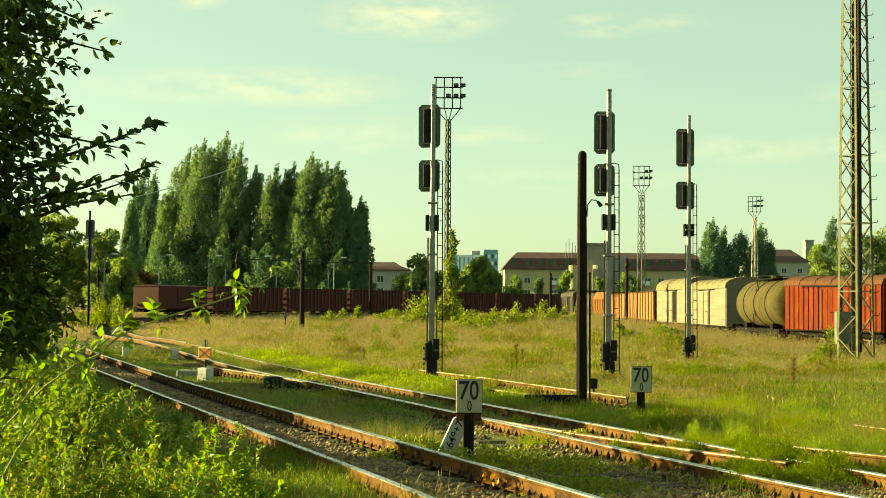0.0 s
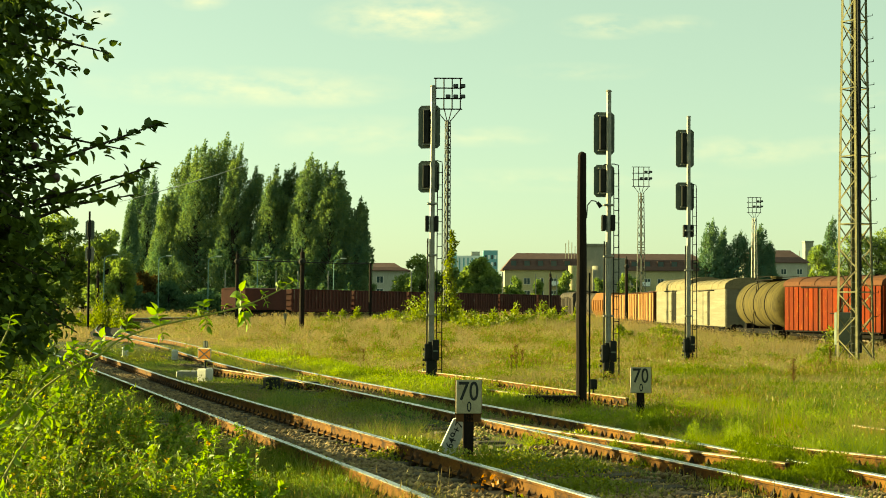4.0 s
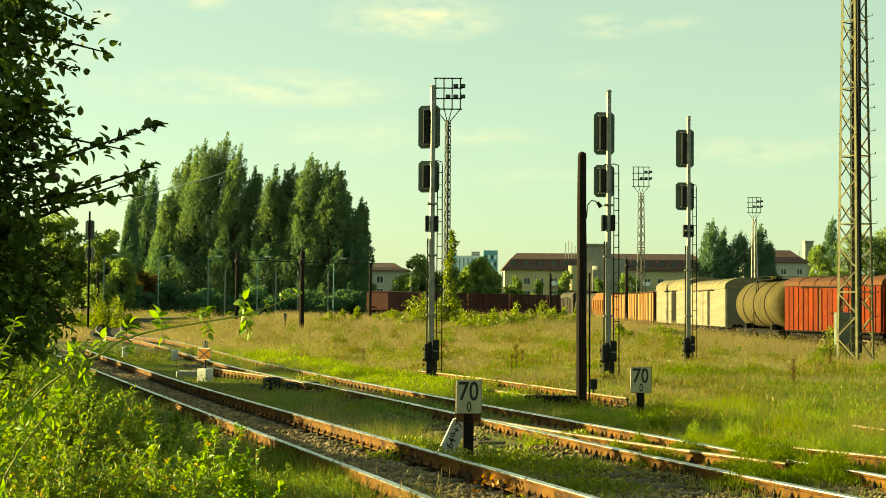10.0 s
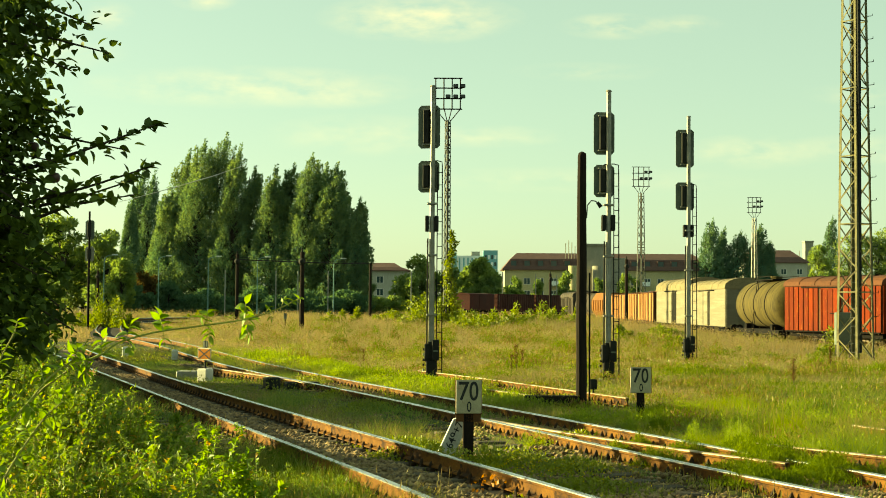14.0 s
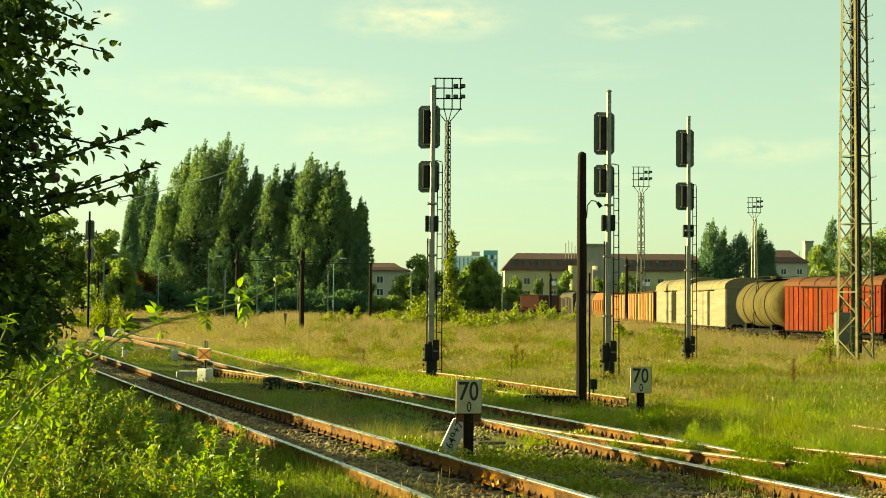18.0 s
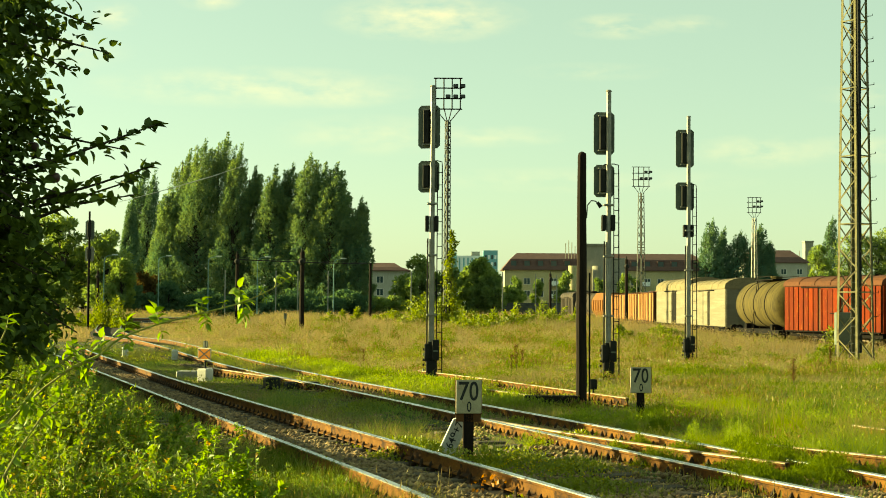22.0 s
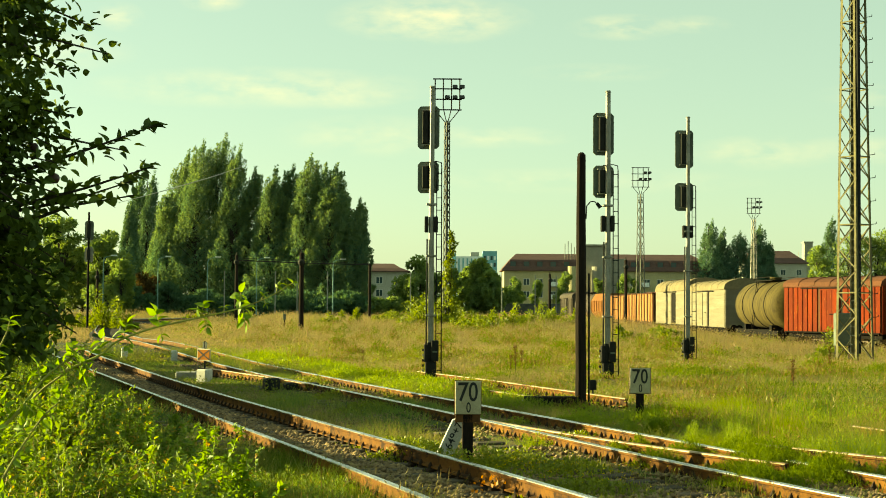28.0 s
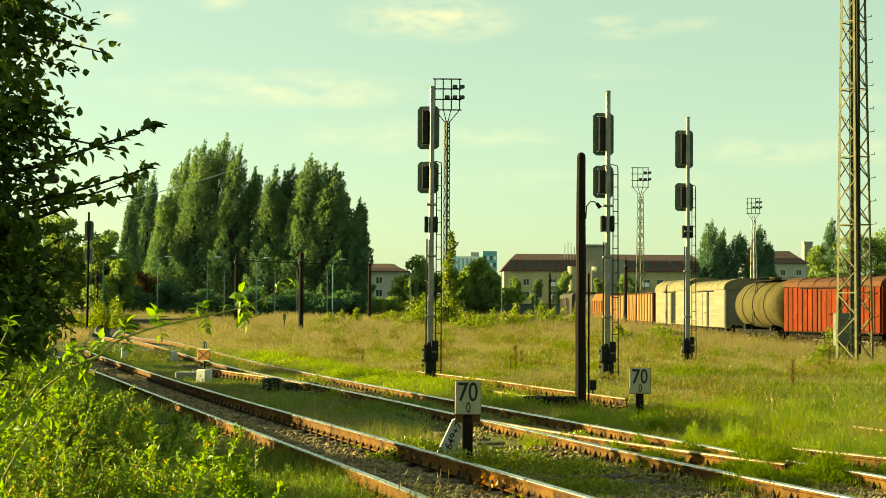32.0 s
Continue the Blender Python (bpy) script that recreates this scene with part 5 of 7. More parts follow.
for x0, x1, y in ((-5.0, 2.0, 235), (8.0, 24.0, 245)):
    part("panel", a_box(x0, x1, y, y + 0.2, -0.3, 2.2), M_towergrey if x0 > 0 else M_under, fence)


# ---- trees ----
def spread_points(rng, n):
    d = unit(rng.normal(size=(n, 3)))
    return d


def poplar(label, x, y, height, width, seed, leaf, dense=5200, size=0.52, name="poplar_tree"):
    """A columnar poplar: trunk, steep limbs and many upright sprays of leaves with a ragged top."""
    rng = np.random.default_rng(seed)
    t = thing(name, label, "tree", pose(x, y, float(ground_z(x, y)) - 0.1))
    part("trunk", tube([(0, 0, 0), (0.1, 0, height * 0.3), (0, 0.1, height * 0.7), (0.05, 0, height * 0.93)], [0.45, 0.33, 0.18, 0.04], 8), M_bark, t)
    limbs = bmesh.new()
    vs = []
    n_sp = 120

    def girth(r):
        return width * 0.66 * min(1.0, 0.55 + 2.0 * r) * (1 - max(0.0, r - 0.30) / 0.70) ** 0.72

    for k in range(n_sp):
        a = rng.uniform(0, math.tau)
        r0 = 0.02 + 0.78 * (k + rng.uniform(0, 1)) / n_sp
        h0, top = height * r0, height * min(0.95, r0 + rng.uniform(0.10, 0.22))
        out0, out1 = girth(r0) * rng.uniform(0.35, 0.7), girth(min(0.99, r0 + 0.12)) * rng.uniform(0.7, 1.2)
        if k > n_sp - 4:
            h0, top, out0, out1 = height * 0.74, height * (0.95, 0.97, 1.0)[k - n_sp + 3], 0.25, 0.1
        rod(limbs, (0, 0, h0 * 0.92), (math.cos(a) * out0, math.sin(a) * out0, h0 + (top - h0) * 0.3), 0.10, 0.03, 4, caps=False)
        m = int(dense / n_sp)
        u = rng.uniform(0, 1, m) ** 0.8
        fat = max(0.4, 0.20 * width * (1.15 - 0.85 * r0)) * rng.uniform(0.7, 1.25) * (0.55 if k > n_sp - 4 else 1.0) * np.sin(np.pi * (0.25 + 0.75 * u)) ** 0.9 * np.sqrt(rng.uniform(0.05, 1, m)) + 0.05
        ang = rng.uniform(0, math.tau, m)
        off = out0 + (out1 - out0) * u
        cen = np.stack([math.cos(a) * off + 0.07 * (top - h0) * u * u + fat * np.cos(ang), math.sin(a) * off + fat * np.sin(ang), h0 + (top - h0) * u], 1)
        vs.append((cen, np.stack([np.cos(ang) * 0.6, np.sin(ang) * 0.6, np.full(m, 0.8)], 1) + rng.normal(size=(m, 3)) * 0.45))
    tagged(part("branchwork", limbs, M_bark, t), kind="stuff")
    base, way = np.concatenate([a * np.array([1, 1, 1]) + np.stack([0.0016 * a[:, 2] ** 1.9, 0 * a[:, 2], 0 * a[:, 2]], 1) for a, b in vs]), np.concatenate([b for a, b in vs])
    v, f = leaf_arrays(rng, base, way, rng.uniform(0.7, 1.3, len(base)) * size, rng.uniform(0.28, 0.50, len(base)) * size)
    crown = new("crown", np_mesh("crown", v, f, leaf))
    crown.parent = t
    return t


def broad_tree(label, x, y, height, width, seed, leaf, dense=4200, size=0.42, name="broadleaf_tree", trunk=0.28, low=0.12):
    """A rounded tree: forked trunk, limbs to many lobes, leaves spread over the lobes."""
    rng = np.random.default_rng(seed)
    z0 = float(ground_z(x, y)) - 0.1
    t = thing(name, label, "tree" if height > 3 else "shrub", pose(x, y, z0))
    r = trunk * height / 9
    part("trunk", tube([(0, 0, 0), (0.02 * height, 0, height * 0.25), (-0.01 * height, 0.01 * height, height * 0.5), (0, 0, height * 0.8)], [r, r * 0.75, r * 0.45, r * 0.1], 7), M_bark, t)
    limbs = bmesh.new()
    bs, ws = [], []
    n_l = 26
    for k in range(n_l):
        h = height * (low + (0.92 - low) * (k + rng.uniform(0, 1)) / n_l)
        rise = (h / height - low) / (1 - low)
        reach = width / 2 * (0.35 + 0.65 * math.sin(math.pi * min(1, 0.22 + rise * 0.78)) ** 0.8) * rng.uniform(0.25, 0.9)
        a = rng.uniform(0, math.tau)
        c = np.array([math.cos(a) * reach, math.sin(a) * reach, h])
        lr = width * rng.uniform(0.10, 0.20)
        rod(limbs, (0, 0, h * 0.6), tuple(c), r * 0.35, r * 0.08, 4, caps=False)
        m = dense // n_l
        d = spread_points(rng, m)
        d[:, 2] *= 0.85
        bs.append(c + d * lr * rng.uniform(0.45, 1.05, (m, 1)))
        ws.append(d + np.array([0, 0, 0.35]) + rng.normal(size=(m, 3)) * 0.5)
    tagged(part("branchwork", limbs, M_bark, t), kind="stuff")
    base = np.concatenate(bs)
    base[:, 2] = np.minimum(base[:, 2], height * 0.99)
    v, f = leaf_arrays(rng, base, np.concatenate(ws), rng.uniform(0.7, 1.3, len(base)) * size, rng.uniform(0.45, 0.75, len(base)) * size)
    crown = new("crown", np_mesh("crown", v, f, leaf))
    crown.parent = t
    return t



def ragged_shrub(label, x, y, height, width, seed, leaf, dense=1800, size=0.2):
    """A loose shrub or stand of tall weeds: many stems of unequal height, each with its own spray of leaves."""
    rng = np.random.default_rng(seed)
    t = thing("shrub", label, "shrub", pose(x, y, float(ground_z(x, y)) - 0.1))
    limbs, bs, ws = bmesh.new(), [], []
    n_l = 15
    for k in range(n_l):
        a, r = rng.uniform(0, math.tau), width * 0.62 * math.sqrt(rng.uniform(0, 1))
        foot = np.array([math.cos(a) * r * 0.7, math.sin(a) * r * 0.7, 0.0])
        h = height * (1.0 if k == 0 else rng.uniform(0.3, 0.95) * (1.05 - 0.5 * (r / (width * 0.62)) ** 2))
        tip = np.array([math.cos(a) * r, math.sin(a) * r, h])
        rod(limbs, tuple(foot), tuple(tip), 0.02, 0.006, 4, caps=False)
        m = dense // n_l
        u = rng.uniform(0.05, 1, m) ** 0.8
        d = rng.normal(size=(m, 3))
        bs.append(foot + (tip - foot) * u[:, None] + d * (0.13 * height * (1.15 - u) ** 0.7)[:, None] * np.array([1, 1, 0.5]))
        ws.append(d + np.array([0, 0, 0.5]))
    tagged(part("branchwork", limbs, M_bark, t), kind="stuff")
    base = np.concatenate(bs)
    v, f = leaf_arrays(rng, base, np.concatenate(ws), rng.uniform(0.6, 1.3, len(base)) * size, rng.uniform(0.4, 0.7, len(base)) * size)
    crown = new("crown", np_mesh("crown", v, f, leaf))
    crown.parent = t
    return t


POPLARS = [(-47.1, 249.9, 21.6, 6.1), (-45.2, 253.1, 28.6, 7.4), (-41.8, 248.4, 29.8, 7.5), (-38.6, 250.7, 31.1, 7.7), (-35.3, 245.3, 28.6, 5.9), (-32.9, 248.4, 25.2, 5.9), (-28.7, 242.2, 25.0, 6.4), (-26.1, 245.3, 25.4, 6.3), (-22.7, 239.9, 26.6, 6.6), (-20.5, 243.0, 25.3, 6.0), (-18.3, 237.6, 24.9, 6.2), (-17.2, 240.7, 22.2, 5.4), (-13.9, 236.0, 19.0, 4.0)]
FARPOP = [(-63.3, 295, 23.5, 3.4), (-62.7, 300, 29.9, 4.2), (-60.1, 298, 28.9, 3.9), (59.8, 330, 21.8, 5.8), (62.9, 332, 19.9, 4.3), (66.4, 331, 19.1, 6.4), (70.2, 328, 20.5, 4.8), (72.9, 330, 16.9, 3.8), (110.3, 420, 28.5, 4.8)]
TREES = [(-59.7, 214, 15.2, 9.0), (-57.7, 223, 16.2, 7.1), (-52.5, 225, 13.4, 8.0), (-59.1, 226, 15.3, 6.1), (-50.3, 220, 12.5, 6.8), (-46.8, 214, 8.4, 5.0), (-55.8, 228, 11.0, 5.2), (-3.5, 235, 9.7, 5.4), (-5.3, 232, 6.9, 5.6), (6.3, 240, 9.9, 5.7), (8.0, 236, 7.8, 4.2), (4.0, 245, 8.4, 4.7), (104.1, 405, 20.0, 9.3), (113.8, 410, 23.9, 14.2), (120.6, 408, 24.3, 14.1), (125.7, 405, 22.2, 10.9), (-9.9, 226, 2.6, 4.3), (-7.3, 228, 2.9, 3.5)]
SMALL = [(14.4, 285, 7.6, 3.7), (18.1, 286, 7.2, 3.3), (23.6, 284, 8.7, 3.9), (31.0, 290, 7.8, 3.3), (35.6, 288, 8.4, 4.0), (38.0, 287, 7.8, 2.9), (8.3, 250, 5.8, 4.8), (11.7, 250, 5.2, 3.8), (-1.3, 238, 7.2, 4.6), (1.5, 240, 8.2, 3.7), (5.6, 238, 5.0, 4.6), (-47.1, 222, 5.3, 4.7), (-44.2, 223, 4.0, 3.9), (-41.9, 225, 6.2, 5.6), (-38.4, 224, 3.6, 4.8), (-36.1, 228, 4.9, 6.6), (-32.0, 226, 3.4, 4.9), (-29.3, 229, 5.5, 6.7), (-25.4, 226, 3.6, 5.7), (-22.3, 228, 5.0, 7.5), (-18.1, 225, 3.5, 4.9), (-15.3, 227, 4.8, 6.6), (-11.9, 226, 3.7, 5.0), (-45.8, 228, 8.3, 5.3)]
SHRUBS = [(-1.7, 112, 3.0, 2.6), (-2.6, 110, 1.9, 1.7), (-0.6, 118, 2.8, 1.8), (0.7, 108, 1.6, 2.5), (3.7, 108, 2.3, 3.5), (5.2, 106, 1.7, 2.0), (2.1, 100, 1.5, 1.9), (7.0, 125, 1.6, 2.4), (8.1, 120, 2.5, 2.1), (9.1, 122, 2.0, 1.9), (2.0, 124, 2.4, 2.9), (-4.7, 130, 1.6, 3.0), (-7.4, 125, 1.8, 1.0), (-9.0, 120, 1.6, 1.6), (12.3, 92, 0.9, 2.5), (13.2, 90, 1.3, 1.5), (12.8, 80, 0.8, 1.2), (16.7, 63, 1.7, 1.0), (15.3, 62, 0.6, 1.1), (14.7, 64, 0.5, 0.9)]
MORE_SHRUBS = [(15.2, 70, 0.5, 1.3), (19.6, 66, 0.8, 0.8), (-24.6, 108, 3.1, 2.0), (-22.9, 106, 1.5, 2.0), (-26.6, 110, 1.6, 2.2), (-25.0, 150, 1.1, 2.3), (-19.3, 145, 1.1, 2.0), (9.9, 118, 2.0, 1.8), (2.8, 100, 1.1, 1.5), (10.4, 84, 1.1, 1.6), (13.3, 86, 1.3, 2.0), (15.5, 60, 0.9, 0.8), (13.6, 60, 0.6, 0.9), (13.1, 66, 0.7, 1.3), (10.1, 100, 1.0, 1.5)]
SWAYING = []
for k, (x, y, h, w) in enumerate(POPLARS):
    SWAYING.append(poplar("tall columnar poplar lit from one side", x, y, h, w, 40 + k, L_poplar, dense=22000, size=0.42))
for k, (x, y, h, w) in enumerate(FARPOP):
    poplar("distant poplar with haze toned into its leaf colour", x, y, h, w, 70 + k, L_poplarfar, dense=11000, size=0.48)
for k, (x, y, h, w) in enumerate(TREES):
    broad_tree("leafy green tree behind the railway yard", x, y, h, w, 90 + k, L_tree, size=0.48 if y < 300 else 0.7, dense=5200)
for k, (x, y, h, w) in enumerate(SMALL):
    broad_tree("small tree in the hedge behind the running line" if k < len(SMALL) - 1 else "reddish-brown shrub by the yard road", x, y, h * (1.0 if k < 11 else 0.8), w, 130 + k, (L_tree if k < 11 else L_hedge) if k < len(SMALL) - 1 else L_autumn, dense=3400, size=0.42, low=0.03)
for k, (x, y, h, w) in enumerate(SHRUBS + MORE_SHRUBS):
    ragged_shrub("loose green shrub growing in the meadow", x, y, h, w, 170 + k, L_shrub, dense=2200, size=0.20 if y > 75 else 0.12)

# Added trees outside the view; they only throw shadow bands over the rails.
for k, (x, y, h, w) in enumerate([(-8.7, 18.6, 2.95, 3.8), (-8.9, 25.6, 3.5, 3.6), (-9.2, 28.0, 3.4, 3.6), (-9.8, 30.2, 3.5, 3.2), (-10.9, 33.0, 2.3, 3.2), (-11.9, 35.6, 2.2, 3.0), (-14.2, 41.4, 2.6, 3.6), (-17.9, 47.0, 2.9, 4.2), (-19.6, 51.5, 2.9, 4.4), (-21.5, 57.0, 3.0, 4.6)]):
    broad_tree("bushy tree beyond the view, added to shade the tracks", x, y, h, w, 210 + k, L_tree, dense=7500, size=0.20, low=0.02)
# Unseen bushes added to dim the grass bank and the near rail.
for k, (x, y, h, w) in enumerate([(-5.2, 14.7, 1.35, 1.9), (-5.0, 13.0, 1.35, 1.8), (-4.9, 11.6, 1.2, 1.6)]):
    broad_tree("low bush beyond the view, added to shade the bank", x, y, h, w, 240 + k, L_tree, dense=3200, size=0.12, low=0.02)
# Two out-of-view trees put here to keep sun off the closing wagon's end.
for k, (x, y, h, w) in enumerate([(-50.0, 133.0, 8.8, 8.0), (-53.5, 142.0, 9.5, 8.0)]):
    broad_tree("tree beyond the view, added to shade the closing wagon", x, y, h, w, 220 + k, L_tree, dense=9000, size=0.4, low=0.02)
rng = np.random.default_rng(11)
n = 1900
u = rng.uniform(0, 1, n) ** 1.25
r = (0.55 * (1 - u) + 0.14 + 0.13 * np.sin(u * 31) + 0.1 * np.sin(u * 57 + 1)).clip(0.06, 1) * rng.uniform(0.3, 1.15, n)
a = rng.uniform(0, math.tau, n)
c = np.stack([0.6 + r * np.cos(a) + 0.2 * np.sin(u * 9), 117.7 + r * np.sin(a), 0.0 + 7.6 * u], 1)
v, f = leaf_arrays(rng, c, rng.normal(size=(n, 3)) + np.array([0.2, 0, 0.3]), rng.uniform(0.14, 0.3, n), rng.uniform(0.10, 0.2, n))
vine = thing("climbing_vine", "yellow-green vine climbing the lattice tower", "vine", pose(0, 0, 0))
o = new("leaves", np_mesh("leaves", v, f, L_shrub))
o.parent = vine
part("stem", tube([(0.6, 117.6, -0.3), (0.5, 117.6, 2), (0.75, 117.7, 4), (0.6, 117.6, 7)], [0.06, 0.05, 0.03, 0.01]), M_bark, vine)


# ---- grass ----
def blades(rng, x, y, h, w, lean=0.35):
    """Single grass blades, each a narrow tapering sliver."""
    n = len(x)
    z = ground_z(x, y)
    a = rng.uniform(0, math.tau, n)
    b = rng.uniform(-0.6, 0.6, n)
    tip = np.stack([x + np.cos(a) * h * lean * rng.uniform(0, 1, n) + 0.10 * h, y + np.sin(a) * h * lean * rng.uniform(0, 1, n), z + h], 1)
    base = np.stack([x, y, z - 0.02], 1)
    side = np.stack([np.cos(b), np.sin(b), np.zeros(n)], 1) * (w / 2)[:, None]
    v = np.stack([base - side, base + side, tip], 1).reshape(-1, 3)
    return v, np.arange(3 * n).reshape(n, 3)


def view_points(rng, n, y0, y1, power=1.0, margin=1.5):
    """Ground points spread over the wedge of land that lies ahead."""
    y = np.sqrt(rng.uniform(0, 1, n) * (y1 ** 2 - y0 ** 2) + y0 ** 2) if power == 1.0 else y0 + (y1 - y0) * rng.uniform(0, 1, n) ** power
    return rng.uniform(-1, 1, n) * (0.31 * y + margin), y


def bed(x, y):
    """True between the rails of the two running tracks."""
    one = (x > across(L1, y) - 0.12) & (x < across(R1, y) + 0.16) & (y < 58)
    two = (x > across(T2a, y) - 0.1) & (x < across(T2b, y) + 0.12) & (y < 38)
    return one, two


def patch_noise(x, y, s):
    return np.sin(x * s + 1.3 * np.sin(y * s * 0.8 + 0.5)) * np.sin(y * s * 0.7 + 1.1 * np.sin(x * s * 0.6)) + 0.5 * np.sin(x * s * 2.3 + y * s * 1.7)


rng = np.random.default_rng(21)
x, y = view_points(rng, 900000, 9.5, 62)
keep = rng.uniform(0, 1, len(x)) > np.where(x > across(T2b, y) + 1.5, 0.93 * ease(19, 28, y) + 0.07 * ease(30, 50, y), ease(34, 62, y))
x, y = x[keep], y[keep]
one, two = bed(x, y)
gap = (x > across(R1, y)) & (x < across(T2a, y)) & (y < 29)
keep = ~(one & (rng.uniform(0, 1, len(x)) > 0.012)) & ~(two & (rng.uniform(0, 1, len(x)) > 0.5)) & ~(gap & (rng.uniform(0, 1, len(x)) > 0.10 + 0.45 * ease(17, 21, y) + 0.45 * (patch_noise(x, y, 1.9) > 0.35)))
x, y, one, two, gap = x[keep], y[keep], one[keep], two[keep], gap[keep]
beyond = np.clip((x - across(T2b, y)) / 4.0, 0, 1)
bare = (x > across(T2a, y) - 0.6) & (x < across(T2b, y) + 0.05) & (y < 25)
bank = (x < across(L1, y)) & (y < 16.5)
keep = (~bare | (rng.uniform(0, 1, len(x)) < 0.10 + 0.25 * (patch_noise(x, y, 2.2) > 0.5))) & (~bank | (rng.uniform(0, 1, len(x)) < 0.4))
x, y, one, two, gap, beyond = x[keep], y[keep], one[keep], two[keep], gap[keep], beyond[keep]
h = rng.uniform(0.08, 0.34, len(x)) * (1 + 0.55 * patch_noise(x, y, 1.7) + 0.35 * patch_noise(x, y, 4.3)) + 0.10 * beyond * rng.uniform(0.3, 1.1, len(x))
low = (x > across(T2b, y)) & (x < 4.4) & (y < 50)
worn = (x > across(R1, y)) & (x < across(T2a, y) + 0.6) & (y > 28) & (y < 52)
h = np.where(one, 0.08, np.where(two, h * 0.45, np.where(gap, h * (0.38 + 0.32 * ease(17, 22, y)), np.where(worn, h * 0.32, np.where(low, h * 0.6, h)))))
h = np.where((np.abs(x - across(T3f, y)) < 0.16) | ((np.abs(x - across(T3n, y)) < 0.14) & (y < 33)), 0.06, h)
h = np.where(x < across(L1, y), h * 0.72, h)
h = np.maximum(h, 0.05)
v, f = blades(rng, x, y, h, rng.uniform(0.003, 0.009, len(x)) * (0.8 + y / 40), 1.3)
tagged(new("trackside_grass", np_mesh("trackside_grass", v, f, L_grassnear)), "short green grass and weeds beside the rails", "grass", kind="stuff")

x, y = rng.uniform(-4.5, 1.5, 110000), rng.uniform(9.5, 17.5, 110000)
keep = (x < across(L1, y) - 0.1) & (x > across(L1, y) - 2.6)
x, y = x[keep], y[keep]
v, f = blades(rng, x, y, rng.uniform(0.10, 0.30, len(x)) * (1 + 0.4 * patch_noise(x, y, 2.3)).clip(0.4, 1.6), rng.uniform(0.003, 0.006, len(x)), 1.1)
L_bank = grass_material("bank_grass_blades", (0.032, 0.07, 0.010), (0.14, 0.195, 0.024), (0.13, 0.115, 0.045), (0.26, 0.22, 0.085), 0.54, 0.75, 0.9)
tagged(new("bank_grass", np_mesh("bank_grass", v, f, L_bank)), "fine lush grass on the bank beside the near rail", "grass", kind="stuff")
x, y = view_points(rng, 470000, 21, 165, 1.35)
one, two = bed(x, y)
keep = ~one & ~two & (x > across(T2b, y) + 0.5 - 30 * (y > 75)) & ~((x > across(T2a, y) - 0.5) & (x < across(T2b, y) + 0.6) & (y < 146))
keep &= ~((np.abs(x - (21.25 - 0.023 * y)) < 1.6) & (y > 79)) & ~((np.abs(x - (19.35 + 0.478 * (78.2 - y))) < 1.7) & (y < 79) & (y > 50))
keep &= np.abs((x - BACK0.x) * BACKWAY.y - (y - BACK0.y) * BACKWAY.x) > 1.7
x, y = x[keep], y[keep]
h = rng.uniform(0.30, 0.85, len(x)) * (1 + 0.28 * patch_noise(x, y, 0.35) + 0.30 * patch_noise(x, y, 1.3)) * ease(15, 58, y)
h = np.maximum(h, 0.12) * (0.33 + 0.67 * ease(46, 110, y))
h = h * np.where((x > across(T2b, y - 5) - 1.0) & (x < across(T2b, y) + 5.0) & (y > 55), 0.35, 1.0) * np.where((y > 45) & (y < 146) & (x < across(T2a, y) + 2) & (x > across(T2a, y) - 4), 0.4, 1.0)
h = h + (0.40 + 0.35 * ease(62, 74, y)) * ease(11, 14, x) * ease(46, 54, y) * rng.uniform(0.3, 1, len(x))
v, f = blades(rng, x, y, h, rng.uniform(0.5, 1.3, len(x)) * (0.005 + 0.00036 * y), 0.9)
tagged(new("meadow_grass", np_mesh("meadow_grass", v, f, L_grassfar)), "tall meadow grass turning from green to dry red-brown", "grass", kind="stuff")

lx, ly = rng.uniform(3.4, 9.0, 190000), rng.uniform(15.5, 27, 190000)
keep = (lx > across(T2b, ly) + 0.6) & (patch_noise(lx, ly, 0.8) + 0.6 * patch_noise(lx, ly, 2.6) > 0.0)
lx, ly = lx[keep], ly[keep]
lh = rng.uniform(0.10, 0.33, len(lx)) * (1 + 0.5 * patch_noise(lx, ly, 2.4)).clip(0.3, 1.6) * np.where((lx < across(T4, ly) + 0.2) & (ly < 18.5), 0.3, 1.0) * np.where((np.abs(lx - across(T5, ly)) < 0.6) & (ly < 21.1), 0.4, 1.0)
v, f = blades(rng, lx, ly, lh, rng.uniform(0.0025, 0.006, len(lx)), 0.9)
L_lush = grass_material("lush_grass_blades", (0.13, 0.20, 0.018), (0.34, 0.40, 0.036), (0.30, 0.25, 0.08), (0.44, 0.38, 0.13), 0.62, 0.85, 0.9)
tagged(new("lush_grass", np_mesh("lush_grass", v, f, L_lush)), "tall soft yellow-green grass beside the second track", "grass", kind="stuff")

# reddish panicles over the dry stands of the meadow
keep = (patch_noise(x, y, 0.23) + 0.5 * patch_noise(x, y, 0.8) > -0.45) & (rng.uniform(0, 1, len(x)) < 0.46)
px, py, ph = x[keep], y[keep], h[keep]
pk = 0.35 + py / 75
v, f = leaf_arrays(rng, np.stack([px + 0.12 * ph, py, ground_z(px, py) + ph * rng.uniform(0.75, 1.08, len(px))], 1), rng.normal(size=(len(px), 3)) * 0.5 + np.array([0.15, 0, 0.6]), rng.uniform(0.04, 0.09, len(px)) * pk, rng.uniform(0.010, 0.022, len(px)) * pk)
tagged(new("grass_panicles", np_mesh("grass_panicles", v, f, L_panicle)), "hazy reddish seed panicles over the dry meadow", "grass", kind="stuff")

